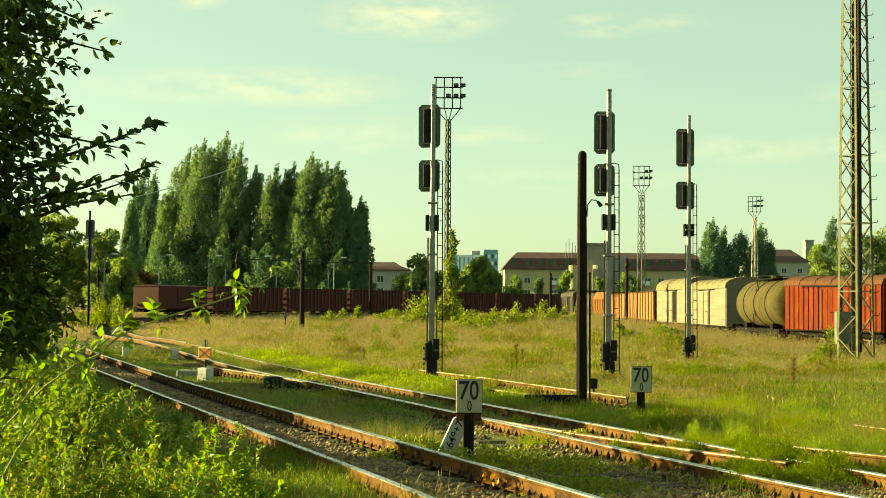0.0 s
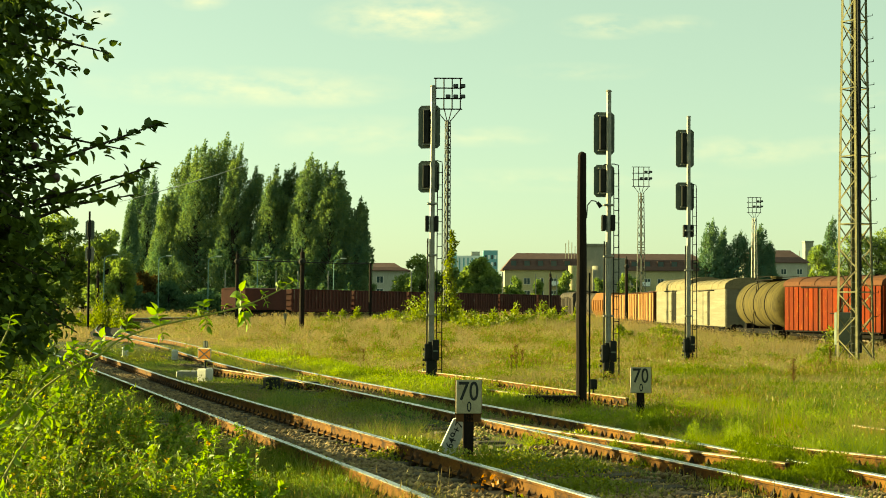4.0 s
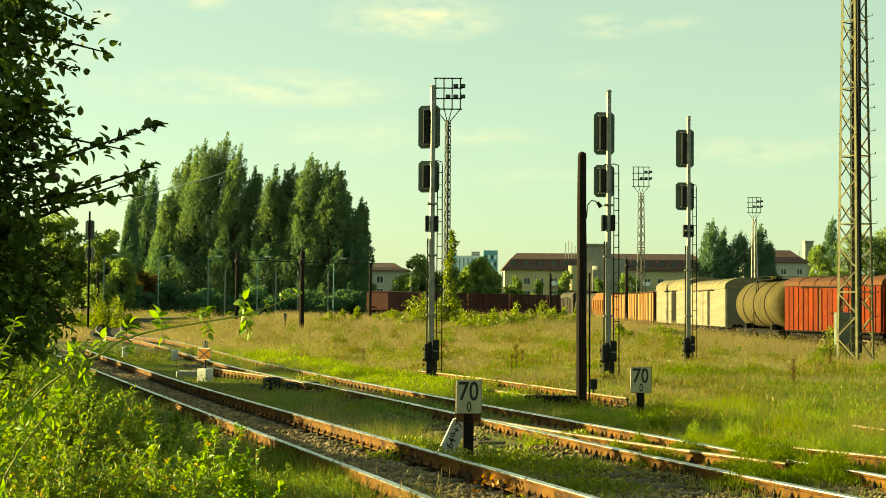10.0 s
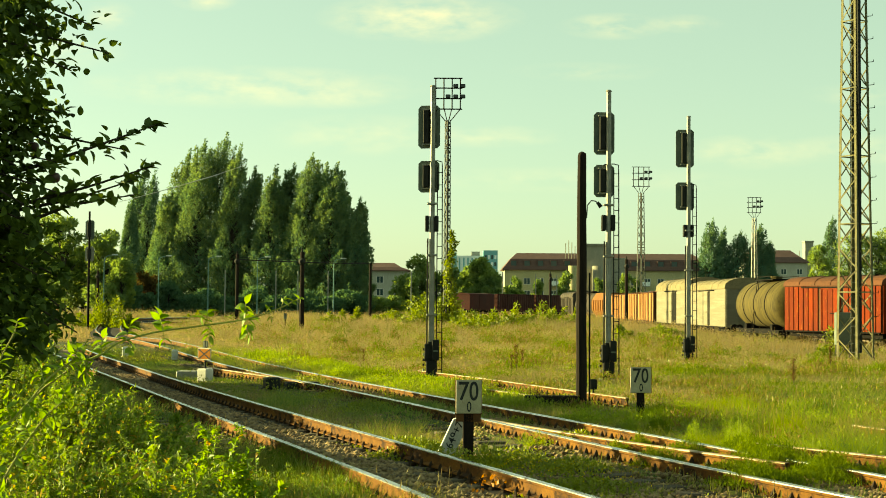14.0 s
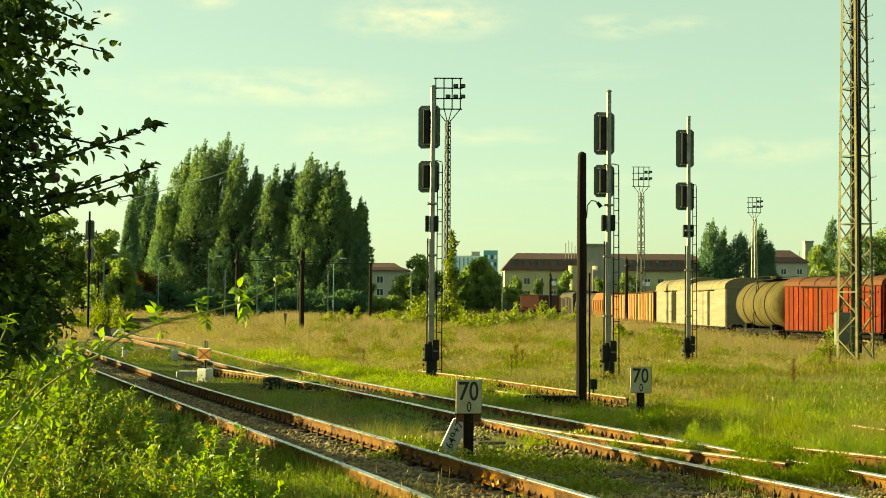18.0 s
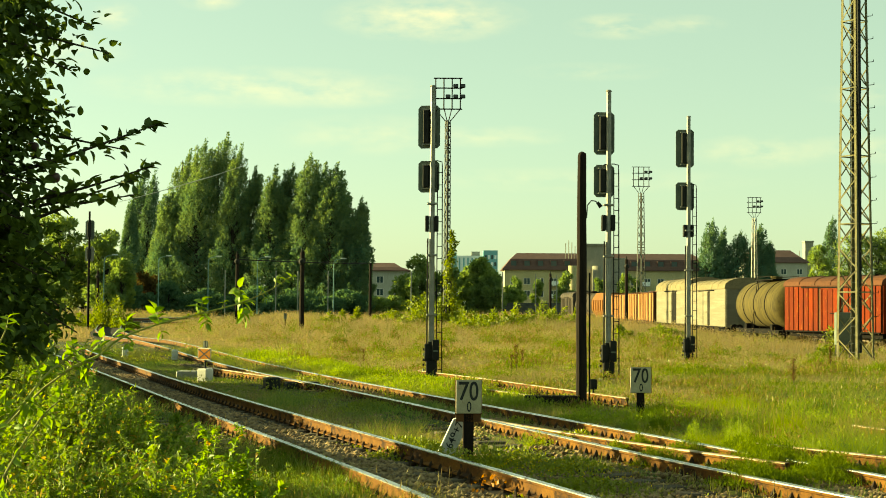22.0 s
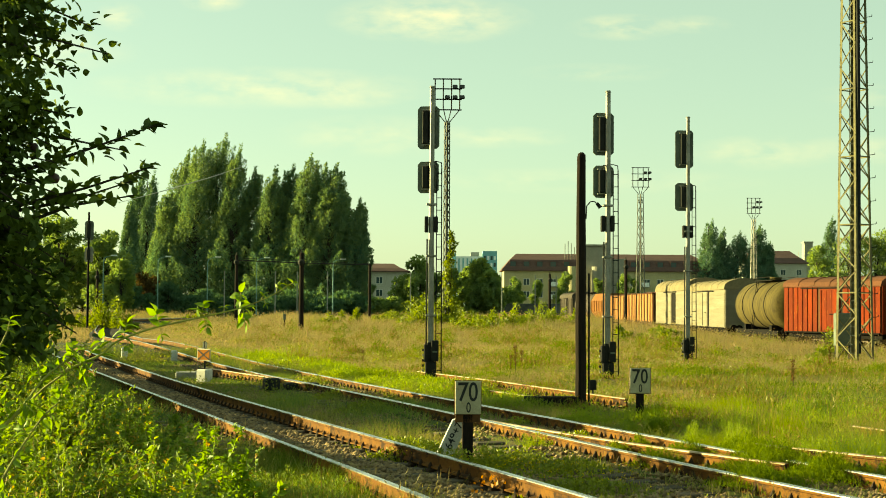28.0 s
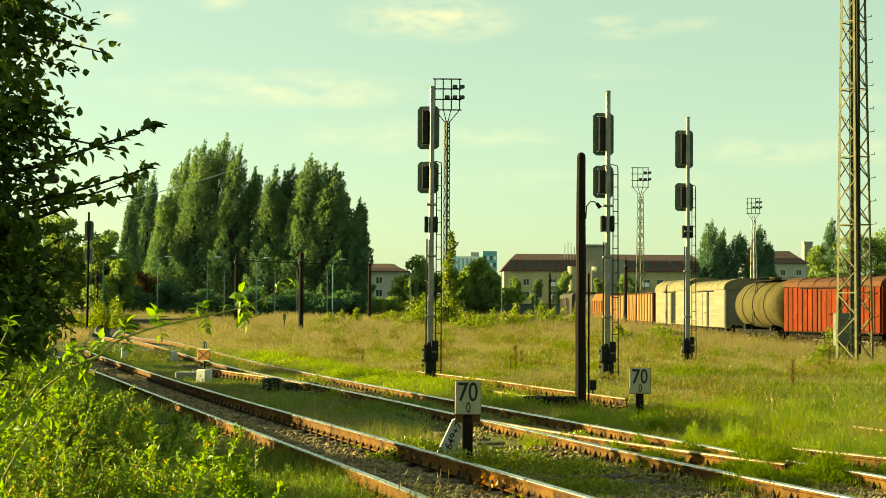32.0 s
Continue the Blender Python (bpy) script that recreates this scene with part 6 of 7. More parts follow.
# pale seed stalks in the nearer meadow
x, y = view_points(rng, 1500, 20, 60)
x, y = np.concatenate([x, rng.normal(5.0, 1.0, 90)]), np.concatenate([y, rng.normal(21.2, 0.7, 90)])
one, two = bed(x, y)
keep = ~one & ~two & (x > across(T2b, y) + 1.5) & ((patch_noise(x, y, 0.5) > -0.1) | (np.arange(len(x)) > 1499))
x, y = x[keep], y[keep]
h = rng.uniform(0.4, 0.85, len(x))
v1, f1 = blades(rng, x, y, h, np.full(len(x), 0.008), 0.3)
tip = v1.reshape(-1, 3, 3)[:, 2]
v2, f2 = leaf_arrays(rng, tip - np.array([0, 0, 0.12]), np.tile([0.15, 0, 1.0], (len(x), 1)) + rng.normal(size=(len(x), 3)) * 0.2, 0.10, 0.012)
L_seed = foliage("dry_seed_heads", (0.22, 0.16, 0.065), (0.34, 0.27, 0.11), patch=0.5, through_light=0.4)
stalks = new("seed_stalks", np_mesh("seed_stalks", v1, f1, L_seed))
tagged(stalks, "thin dry grass stalks with pale seed heads", "grass", kind="stuff")
tagged(new("seed_heads", np_mesh("seed_heads", v2, f2, L_seed)), "pale feathery seed heads above the meadow", "grass", kind="stuff")


DOCK = mesh_of("dock_stalk", tube([(0, 0, -0.1), (0.01, 0, 0.35), (0.0, 0.01, 0.7), (0.015, 0, 1.0)], [0.009, 0.008, 0.006, 0.003], 5), M_bark)
dv, df = leaf_arrays(rng, np.stack([rng.normal(size=160) * 0.03, rng.normal(size=160) * 0.03, rng.uniform(0.35, 1.0, 160)], 1), rng.normal(size=(160, 3)) * 0.7 + np.array([0, 0, 0.6]), 0.06, 0.022)
L_dock = foliage("brown_dock_seeds", (0.075, 0.038, 0.020), (0.15, 0.080, 0.036), patch=2, through_light=0.25, gloss=0.0)
DOCKSEED = np_mesh("dock_seeds", dv, df, L_dock)
for dx, dy, dh in ((2.03, 40.5, 0.85), (2.25, 41.3, 0.7), (1.86, 39.6, 0.6), (8.0, 33.5, 0.75), (8.15, 34.2, 0.6), (-2.4, 45.0, 0.55), (11.6, 44.0, 0.8), (5.6, 52.0, 0.7), (9.4, 29.0, 0.5)):
    dk = thing("dock_plant", "withered brown dock stalk standing in the meadow", "weed", pose(dx, dy, float(ground_z(dx, dy))))
    shared("stalk", DOCK, dk, Matrix.Scale(dh, 4))
    tagged(shared("seed_spike", DOCKSEED, dk, Matrix.Scale(dh, 4)), kind="stuff")


# broad-leaved weeds among the grass and along the rails
def weed_patch(rng, cx, cy, spread_, height, count, size):
    x, y = cx + rng.normal(size=count) * spread_, cy + rng.normal(size=count) * spread_
    z = ground_z(x, y) + height * rng.uniform(0.05, 1, count) * np.exp(-((x - cx) ** 2 + (y - cy) ** 2) / (2.2 * spread_ ** 2))
    v, f = leaf_arrays(rng, np.stack([x, y, z], 1), rng.normal(size=(count, 3)) * 0.7 + np.array([0, 0, 0.6]), rng.uniform(0.6, 1.3, count) * size, rng.uniform(0.4, 0.7, count) * size)
    return v, f


WEEDS = [(-0.12, 17.55, 0.16, 0.30), (0.18, 17.3, 0.2, 0.26), (0.55, 17.35, 0.2, 0.26), (-0.45, 17.9, 0.3, 0.2), (0.9, 17.6, 0.35, 0.22), (0.25, 16.9, 0.3, 0.15), (1.5, 17.0, 0.3, 0.18), (1.75, 19.6, 0.45, 0.28), (2.45, 16.9, 0.16, 0.3), (3.0, 18.1, 0.2, 0.28), (3.6, 16.6, 0.3, 0.25), (4.1, 15.6, 0.3, 0.28), (3.7, 17.9, 0.35, 0.35), (3.1, 21.2, 0.12, 0.3), (2.6, 19.2, 0.12, 0.25), (-0.5, 19.5, 0.4, 0.16), (0.9, 14.2, 0.35, 0.12), (1.5, 15.4, 0.35, 0.14), (-1.3, 26.0, 0.35, 0.25), (-2.1, 29.5, 0.3, 0.22)]
MORE_WEEDS = [(-4.2, 42.5, 0.7, 0.35), (0.55, 31.5, 0.5, 0.45), (3.62, 17.1, 0.22, 0.42), (3.8, 16.5, 0.25, 0.42), (4.15, 15.7, 0.2, 0.4), (3.2, 15.0, 0.25, 0.25), (2.2, 18.3, 0.15, 0.22), (-0.9, 27.6, 0.3, 0.25), (-3.0, 34.2, 0.4, 0.3), (1.2, 23.0, 0.2, 0.2), (2.0, 21.0, 0.15, 0.2)]
PATCHES = WEEDS + MORE_WEEDS
v, f = join_arrays([weed_patch(rng, cx, cy, s, hh, int(1500 * s / 0.35), 0.045) for cx, cy, s, hh in PATCHES if cx < 2.2])
tagged(new("trackside_weeds", np_mesh("trackside_weeds", v, f, L_herb)), "low leafy weeds growing between stones and rails", "weeds", kind="stuff")


def tuft(rng, cx, cy, spread_, height, count, size=1.0):
    """Soft feathery weeds: thin leaves standing off upright stems."""
    x, y = cx + rng.normal(size=count) * spread_ * 0.8, cy + rng.normal(size=count) * spread_ * 0.8
    top = height * 0.85 * np.exp(-((x - cx) ** 2 + (y - cy) ** 2) / (2.0 * spread_ ** 2)) * (0.75 + 0.35 * np.sin(x * 23 + y * 17))
    z = ground_z(x, y) + 0.08 + top * np.sqrt(rng.uniform(0, 1, count))
    return leaf_arrays(rng, np.stack([x, y, z], 1), rng.normal(size=(count, 3)) * 0.6 + np.array([0, 0, 0.9]), rng.uniform(0.03, 0.075, count) * size, rng.uniform(0.005, 0.011, count) * size)


v, f = join_arrays([tuft(rng, cx, cy, s, hh, int(6500 * (s / 0.35) ** 1.5)) for cx, cy, s, hh in PATCHES if cx >= 2.2])
tagged(new("feathery_weeds", np_mesh("feathery_weeds", v, f, L_tuft)), "soft feathery green weeds growing over the rails", "weeds", kind="stuff")

spots = [(rng.uniform(3.9, 8.8), rng.uniform(15.8, 26.5)) for _ in range(95)]
v, f = join_arrays([tuft(rng, cx, cy, rng.uniform(0.18, 0.4), rng.uniform(0.2, 0.42), 600, 0.9) for cx, cy in spots if cx > across(T2b, cy) + 0.7])
L_soft = foliage("soft_weed_leaves", (0.11, 0.175, 0.03), (0.30, 0.37, 0.055), patch=0.8, through_light=0.42, gloss=0.0)
tagged(new("soft_weeds", np_mesh("soft_weeds", v, f, L_soft)), "soft light green weeds among the tall grass", "weeds", kind="stuff")

spots = [(u_, q_) for q_, u_ in zip(rng.uniform(23, 52, 70), rng.uniform(0.5, 2.4, 70))]
v, f = join_arrays([tuft(rng, across(T2b, q_) + u_, q_, rng.uniform(0.2, 0.55), rng.uniform(0.18, 0.34), 450, 0.7 + q_ / 32) for u_, q_ in spots])
tagged(new("soft_weeds", np_mesh("soft_weeds", v, f, L_soft)), "fresh green weeds along the edge of the second track", "weeds", kind="stuff")

spots = [(rng.uniform(0.25, 2.4), rng.uniform(9.3, 15.5)) for _ in range(70)]
v, f = join_arrays([tuft(rng, across(L1, q_) - u_, q_, rng.uniform(0.12, 0.3), rng.uniform(0.14, 0.36), 420, 0.75) for u_, q_ in spots])
tagged(new("bank_weeds", np_mesh("bank_weeds", v, f, L_bush)), "mixed fine-leaved weeds on the bank below the thicket", "weeds", kind="stuff")


def feather_bush(label, cx, cy, r, height, seed, leaf, count=2600, size=0.042):
    """A rounded clump of thread-leaved weed: arching stems under a dome of fine leaflets."""
    rg = np.random.default_rng(seed)
    b = thing("feathery_weed", label, "weed", pose(cx, cy, float(ground_z(cx, cy))))
    stems = bmesh.new()
    n_s = 26
    base_, way_ = [], []
    for k in range(n_s):
        a_, q_ = rg.uniform(0, math.tau), math.sqrt(rg.uniform(0, 1))
        top_ = np.array([math.cos(a_) * q_ * r, math.sin(a_) * q_ * r, height * (1.0 - 0.55 * q_ * q_) * rg.uniform(0.75, 1.1)])
        foot_ = np.array([top_[0] * 0.25, top_[1] * 0.25, -0.03])
        rod(stems, tuple(foot_), tuple(top_), 0.003, 0.001, 4, caps=False)
        m_ = count // n_s
        u_ = rg.uniform(0.15, 1, m_)[:, None]
        d_ = rg.normal(size=(m_, 3))
        base_.append(foot_ + (top_ - foot_) * u_ + d_ * 0.05 * (1.2 - u_))
        way_.append(d_ * 0.6 + (top_ - foot_) / np.linalg.norm(top_ - foot_))
    v_, f_ = leaf_arrays(rg, np.concatenate(base_), np.concatenate(way_), rg.uniform(0.6, 1.4, n_s * m_) * size, rg.uniform(0.08, 0.16, n_s * m_) * size)
    o_ = tagged(new("foliage", np_mesh("foliage", v_, f_, leaf)), kind="stuff")
    o_.parent = b
    tagged(part("stemwork", stems, M_twigbark, b), kind="stuff")


for k, (cx, cy, r, hh) in enumerate([(1.29, 19.5, 0.34, 0.30), (3.47, 19.9, 0.30, 0.40), (3.70, 18.5, 0.28, 0.50), (2.95, 22.0, 0.34, 0.26), (4.45, 17.6, 0.34, 0.40), (4.1, 20.4, 0.36, 0.38), (2.3, 20.9, 0.16, 0.2)]):
    feather_bush("soft light green feathery weed beside the rails", cx, cy, r, hh, 300 + k, L_soft)
for k, (cx, cy, r, hh) in enumerate([(2.63, 16.7, 0.13, 0.32), (3.42, 16.1, 0.30, 0.38), (3.95, 16.2, 0.26, 0.34), (4.6, 15.4, 0.26, 0.30), (3.12, 21.3, 0.12, 0.28)]):
    feather_bush("dense dark green feathery weed growing over the rails", cx, cy, r, hh, 320 + k, L_tuft)


# clumps of taller weeds through the meadow
cx, cy = view_points(rng, 620, 18.5, 115, 1.3)
keep = (cx > across(T2b, cy) + 1.5 + 4 * (cy > 50)) & ~((np.abs(cx - (21.25 - 0.023 * cy)) < 2.6) & (cy > 77)) & ~((np.abs(cx - (19.35 + 0.478 * (78.2 - cy))) < 2.6) & (cy < 80) & (cy > 50))
sets = ([], [])
for k, (qx, qy) in enumerate(zip(cx[keep], cy[keep])):
    g = 0.38 + 0.62 * float(ease(34, 70, qy))
    sets[min(k % 3, 1)].append(tuft(rng, qx, qy, rng.uniform(0.2, 0.6), rng.uniform(0.35, 0.9) * g, 420, 0.7 + qy / 30))
for arr, mat_, label in zip(sets, (L_tuft, L_meadowherb), ("clumps of dark green weeds in the meadow", "clumps of yellowing weeds in the meadow")):
    v, f = join_arrays(arr)
    tagged(new("weed_clumps", np_mesh("weed_clumps", v, f, mat_)), label, "weeds", kind="stuff")
# thin grass on the second track's bed
gy = 11.5 + 30 * rng.uniform(0, 1, 26000) ** 1.2
gu = rng.uniform(-0.3, 1.3, len(gy))
gx = across(T2a, gy) * (1 - gu) + across(T2b, gy) * gu
keep = (patch_noise(gx, gy, 1.6) > -0.1) & ((gy > 24) | (rng.uniform(0, 1, len(gy)) < 0.3))
v, f = blades(rng, gx[keep], gy[keep], rng.uniform(0.04, 0.14, keep.sum()), rng.uniform(0.006, 0.012, keep.sum()), 0.9)
tagged(new("track_bed_grass", np_mesh("track_bed_grass", v + np.array([0, 0, 0.075]), f, L_grassnear)), "sparse grass between the rails of the second track", "grass", kind="stuff")

# leafy herbs scattered through the verge and the meadow
x, y = view_points(rng, 110000, 10, 60)
one, two = bed(x, y)
keep = ~one & ~(two & (rng.uniform(0, 1, len(x)) > 0.15)) & (patch_noise(x, y, 0.9) + 0.6 * patch_noise(x, y, 2.7) > 0.25) & ~((x > across(T2a, y) - 0.5) & (x < across(T2b, y)) & (y < 24) & (rng.uniform(0, 1, len(x)) < 0.8))
x, y = x[keep], y[keep]
z = ground_z(x, y) + rng.uniform(0.03, 0.30, len(x)) * (1 + 0.4 * patch_noise(x, y, 1.9)).clip(0.3, 2)
v, f = leaf_arrays(rng, np.stack([x, y, z], 1), rng.normal(size=(len(x), 3)) * 0.8 + np.array([0, 0, 0.5]), rng.uniform(0.018, 0.045, len(x)) * (0.5 + y / 36), rng.uniform(0.010, 0.022, len(x)) * (0.5 + y / 36))
tagged(new("verge_herbs", np_mesh("verge_herbs", v, f, L_herb)), "mixed low herbs with a few yellow flowers in the grass", "weeds", kind="stuff")
x, y = view_points(rng, 210000, 22, 125, 1.5)
one, two = bed(x, y)
keep = ~one & ~two & ((x > across(T2b, y) + 0.5 + 3 * (y > 45)) | (x < across(T2a, y) - 6)) & (patch_noise(x, y, 0.55) + 0.8 * patch_noise(x, y, 1.6) > 0.1)
x, y = x[keep], y[keep]
z = ground_z(x, y) + rng.uniform(0.1, 0.75, len(x)) * (0.8 + 0.4 * patch_noise(x, y, 1.6)).clip(0.3, 1.6) * (0.12 + 0.88 * ease(30, 75, y))
k = 0.5 + y / 70
v, f = leaf_arrays(rng, np.stack([x, y, z], 1), rng.normal(size=(len(x), 3)) * 0.8 + np.array([0, 0, 0.5]), rng.uniform(0.03, 0.08, len(x)) * k, rng.uniform(0.012, 0.03, len(x)) * k)
tagged(new("meadow_herbs", np_mesh("meadow_herbs", v, f, L_meadowherb)), "leafy herbs and flowering weeds standing in the meadow", "weeds", kind="stuff")
x, y = view_points(rng, 450, 10, 34)
one, two = bed(x, y)
keep = ~one & ~two & (patch_noise(x, y, 1.1) > 0.3)
x, y = x[keep], y[keep]
v, f = leaf_arrays(rng, np.stack([x, y, ground_z(x, y) + rng.uniform(0.15, 0.35, len(x))], 1), rng.normal(size=(len(x), 3)), 0.011, 0.011)
tagged(new("small_flowers", np_mesh("small_flowers", v, f, M_frame)), "tiny white flowers dotted over the grass", "flowers", kind="stuff")

for nm, label, mat_, spots, n, up in (("yellow_flowers", "small yellow flowers among the weeds by the rails", L_yellow, ((-0.15, 17.5, 0.14), (0.75, 16.6, 0.3), (1.2, 16.2, 0.3), (1.9, 15.7, 0.3)), 90, 0.12), ("reddish_weed", "orange autumn leaves of a weed by the near rail", L_rust, ((0.40, 14.6, 0.06), (0.55, 14.5, 0.05)), 14, 0.14)):
    q = np.concatenate([np.stack([a + rng.normal(size=n) * s, c + rng.normal(size=n) * s * 1.6, -0.25 + rng.uniform(0.04, 0.2, n) + up * 0.3], 1) for a, c, s in spots])
    g = 0.020 if nm == "yellow_flowers" else 0.055
    v, f = leaf_arrays(rng, q, rng.normal(size=q.shape) + np.array([0, 0, 0.5]), rng.uniform(0.7, 1.3, len(q)) * g, rng.uniform(0.5, 0.9, len(q)) * g)
    tagged(new(nm, np_mesh(nm, v, f, mat_)), label, "flowers" if n > 50 else "weeds", kind="stuff")

# dry stems beside the near rails
for x, y in ((-0.02, 14.2), (0.06, 14.3), (-3.1, 21.0), (-3.2, 20.6), (-2.7, 20.2), (3.0, 13.4)):
    st = thing("dry_stem", "single dry grass stem with a seed head", "grass stem", pose(x, y, -0.19))
    part("stalk", tube([(0, 0, 0), (0.01, 0, 0.13), (0.02, 0, 0.24)], [0.0022, 0.002, 0.0014], 5), L_seed, st)
    part("seed_head", tube([(0.016, 0, 0.19), (0.02, 0, 0.24), (0.022, 0, 0.30)], [0.002, 0.005, 0.001], 6), L_seed, st)


# ---- shrubs and branches near the eye ----
def leaf_heap(name, label, clusters, leaf, size, seed, shoots, shape=broad_leaves):
    """A thicket: arching canes from the ground, each with leaves along its outer half."""
    rng = np.random.default_rng(seed)
    t = thing(name, label, "shrub", pose(0, 0, 0))
    arr = []
    canes = bmesh.new()
    for cx, cy, cz, rx, rz in clusters:
        for _ in range(int(shoots * rx * rx / 0.36)):
            d = unit(rng.normal(size=(1, 3)) + np.array([0, -0.15, 0.25]))[0]
            k = rng.uniform(0.7, 1.12) + 0.12 * math.sin(d[0] * 6 + cx * 5)
            tip = np.array([cx, cy, cz]) + d * k * np.array([rx, rx, rz])
            if tip[2] < -0.15:
                continue
            foot = np.array([cx, cy, cz]) + d * 0.35 * np.array([rx, rx, rz]) + np.array([0, 0, -0.12])
            bend = np.array([rng.uniform(-0.06, 0.06), rng.uniform(-0.06, 0.06), 0.10])
            m = rng.integers(22, 38)
            u = np.linspace(0.1, 1, m)[:, None]
            p = foot + (tip - foot) * u + bend * np.sin(u * np.pi)
            rod(canes, tuple(p[0]), tuple(p[m // 2]), 0.004, 0.003, 4, caps=False)
            rod(canes, tuple(p[m // 2]), tuple(p[-1]), 0.003, 0.0012, 4, caps=False)
            way = unit((tip - foot)[None]) * 0.5 + rng.normal(size=(m, 3)) * 0.75 + np.array([0, 0, 0.15])
            g = size * rng.uniform(0.7, 1.25) * (1.15 - 0.55 * u[:, 0])
            arr.append(shape(rng, p, way, rng.uniform(0.55, 1.05, m) * g, rng.uniform(0.32, 0.55, m) * g, 0.4))
    v, f = join_arrays(arr)
    o = new("leaves", np_mesh("leaves", v, f, leaf))
    o.parent = t
    tagged(part("canework", canes, M_twigbark, t), kind="stuff")
    return t


leaf_heap("bramble_thicket", "bright green bramble thicket with some yellowing leaves", [(-2.25, 8.8, 0.30, 0.55, 0.66), (-1.75, 9.1, 0.2, 0.5, 0.62), (-1.2, 8.9, 0.0, 0.42, 0.42), (-1.7, 8.3, 0.0, 0.5, 0.5), (-2.3, 8.2, 0.1, 0.5, 0.55), (-2.75, 8.5, 0.05, 0.5, 0.5)], L_bush, 0.062, 31, 190)
leaf_heap("hedge_shrub", "green shrub with small leaves beside the track", [(-2.9, 11.2, 0.42, 0.7, 0.72), (-2.35, 10.9, 0.35, 0.5, 0.6), (-3.7, 12.5, 0.6, 0.8, 0.85), (-3.1, 10.2, 0.35, 0.5, 0.6), (-2.0, 10.6, 0.2, 0.5, 0.6), (-1.65, 10.1, 0.1, 0.45, 0.52)], L_bush, 0.058, 33, 170)
leaf_heap("trackside_shrub", "low green shrub growing against the near rail", [(-3.95, 16.5, 0.25, 0.42, 0.75), (-4.6, 18.5, 0.4, 0.5, 0.85), (-3.55, 17.6, 0.0, 0.62, 0.50), (-3.0, 16.4, -0.05, 0.5, 0.5), (-4.4, 18.8, 0.05, 0.7, 0.55), (-5.3, 20.3, 0.1, 0.8, 0.6), (-6.3, 22.5, 0.15, 0.9, 0.65), (-7.4, 25.0, 0.2, 1.0, 0.75), (-8.6, 28.0, 0.3, 1.1, 0.9), (-10.2, 32.0, 0.4, 1.4, 1.1)], L_bush, 0.10, 37, 55)
L_rasp = foliage("raspberry_leaves", (0.08, 0.17, 0.022), (0.23, 0.34, 0.042), odd=(0.40, 0.24, 0.05), patch=3, through_light=0.5, odd_lo=0.96)
leaf_heap("raspberry_bush", "bright lime-green raspberry bush leaning towards the rail", [(-1.50, 9.6, 0.52, 0.28, 0.46), (-1.22, 9.7, 0.38, 0.24, 0.40), (-1.75, 9.3, 0.45, 0.26, 0.42)], L_rasp, 0.066, 39, 85, toothed_leaves)
leaf_heap("roadside_weeds", "yellowing broad-leaved weeds at the foot of the thicket", [(-1.5, 7.9, 0.1, 0.42, 0.42), (-2.05, 7.7, 0.1, 0.4, 0.42), (-0.9, 8.6, -0.15, 0.36, 0.35), (-1.15, 8.1, -0.05, 0.36, 0.38), (-2.5, 7.7, 0.15, 0.4, 0.45)], L_bush, 0.052, 35, 230)

wx, wy = np.concatenate([rng.uniform(-1.5, 0.1, 9000), rng.uniform(-3.2, -1.0, 3500)]), np.concatenate([rng.uniform(8.3, 12.5, 9000), rng.uniform(7.4, 9.4, 3500)])
keep = (wx < across(L1, wy) - 0.12) & (patch_noise(wx, wy, 2.9) > -0.35)
wx, wy = wx[keep], wy[keep]
wh = rng.uniform(0.18, 0.50, len(wx)) * (1 + 0.35 * patch_noise(wx, wy, 3.7)).clip(0.4, 1.5) + 0.35 * (wx < -1.6)
v, f = blades(rng, wx, wy, wh, rng.uniform(0.0022, 0.0045, len(wx)), 0.7)
L_wisp = foliage("wispy_grass_blades", (0.10, 0.14, 0.03), (0.26, 0.29, 0.07), odd=(0.38, 0.30, 0.14), patch=1.5, through_light=0.4, odd_lo=0.78, gloss=0.0)
tagged(new("wispy_grass", np_mesh("wispy_grass", v, f, L_wisp)), "thin wispy grass going to seed about the thicket", "grass", kind="stuff")
tip = v.reshape(-1, 3, 3)[:, 2][rng.uniform(0, 1, len(wx)) < 0.10]
v, f = leaf_arrays(rng, tip - np.array([0, 0, 0.05]), np.tile([0.2, 0, 1.0], (len(tip), 1)) + rng.normal(size=tip.shape) * 0.25, 0.075, 0.009)
tagged(new("wispy_seed_heads", np_mesh("wispy_seed_heads", v, f, L_seed)), "pale seed heads on thin grass by the thicket", "grass", kind="stuff")

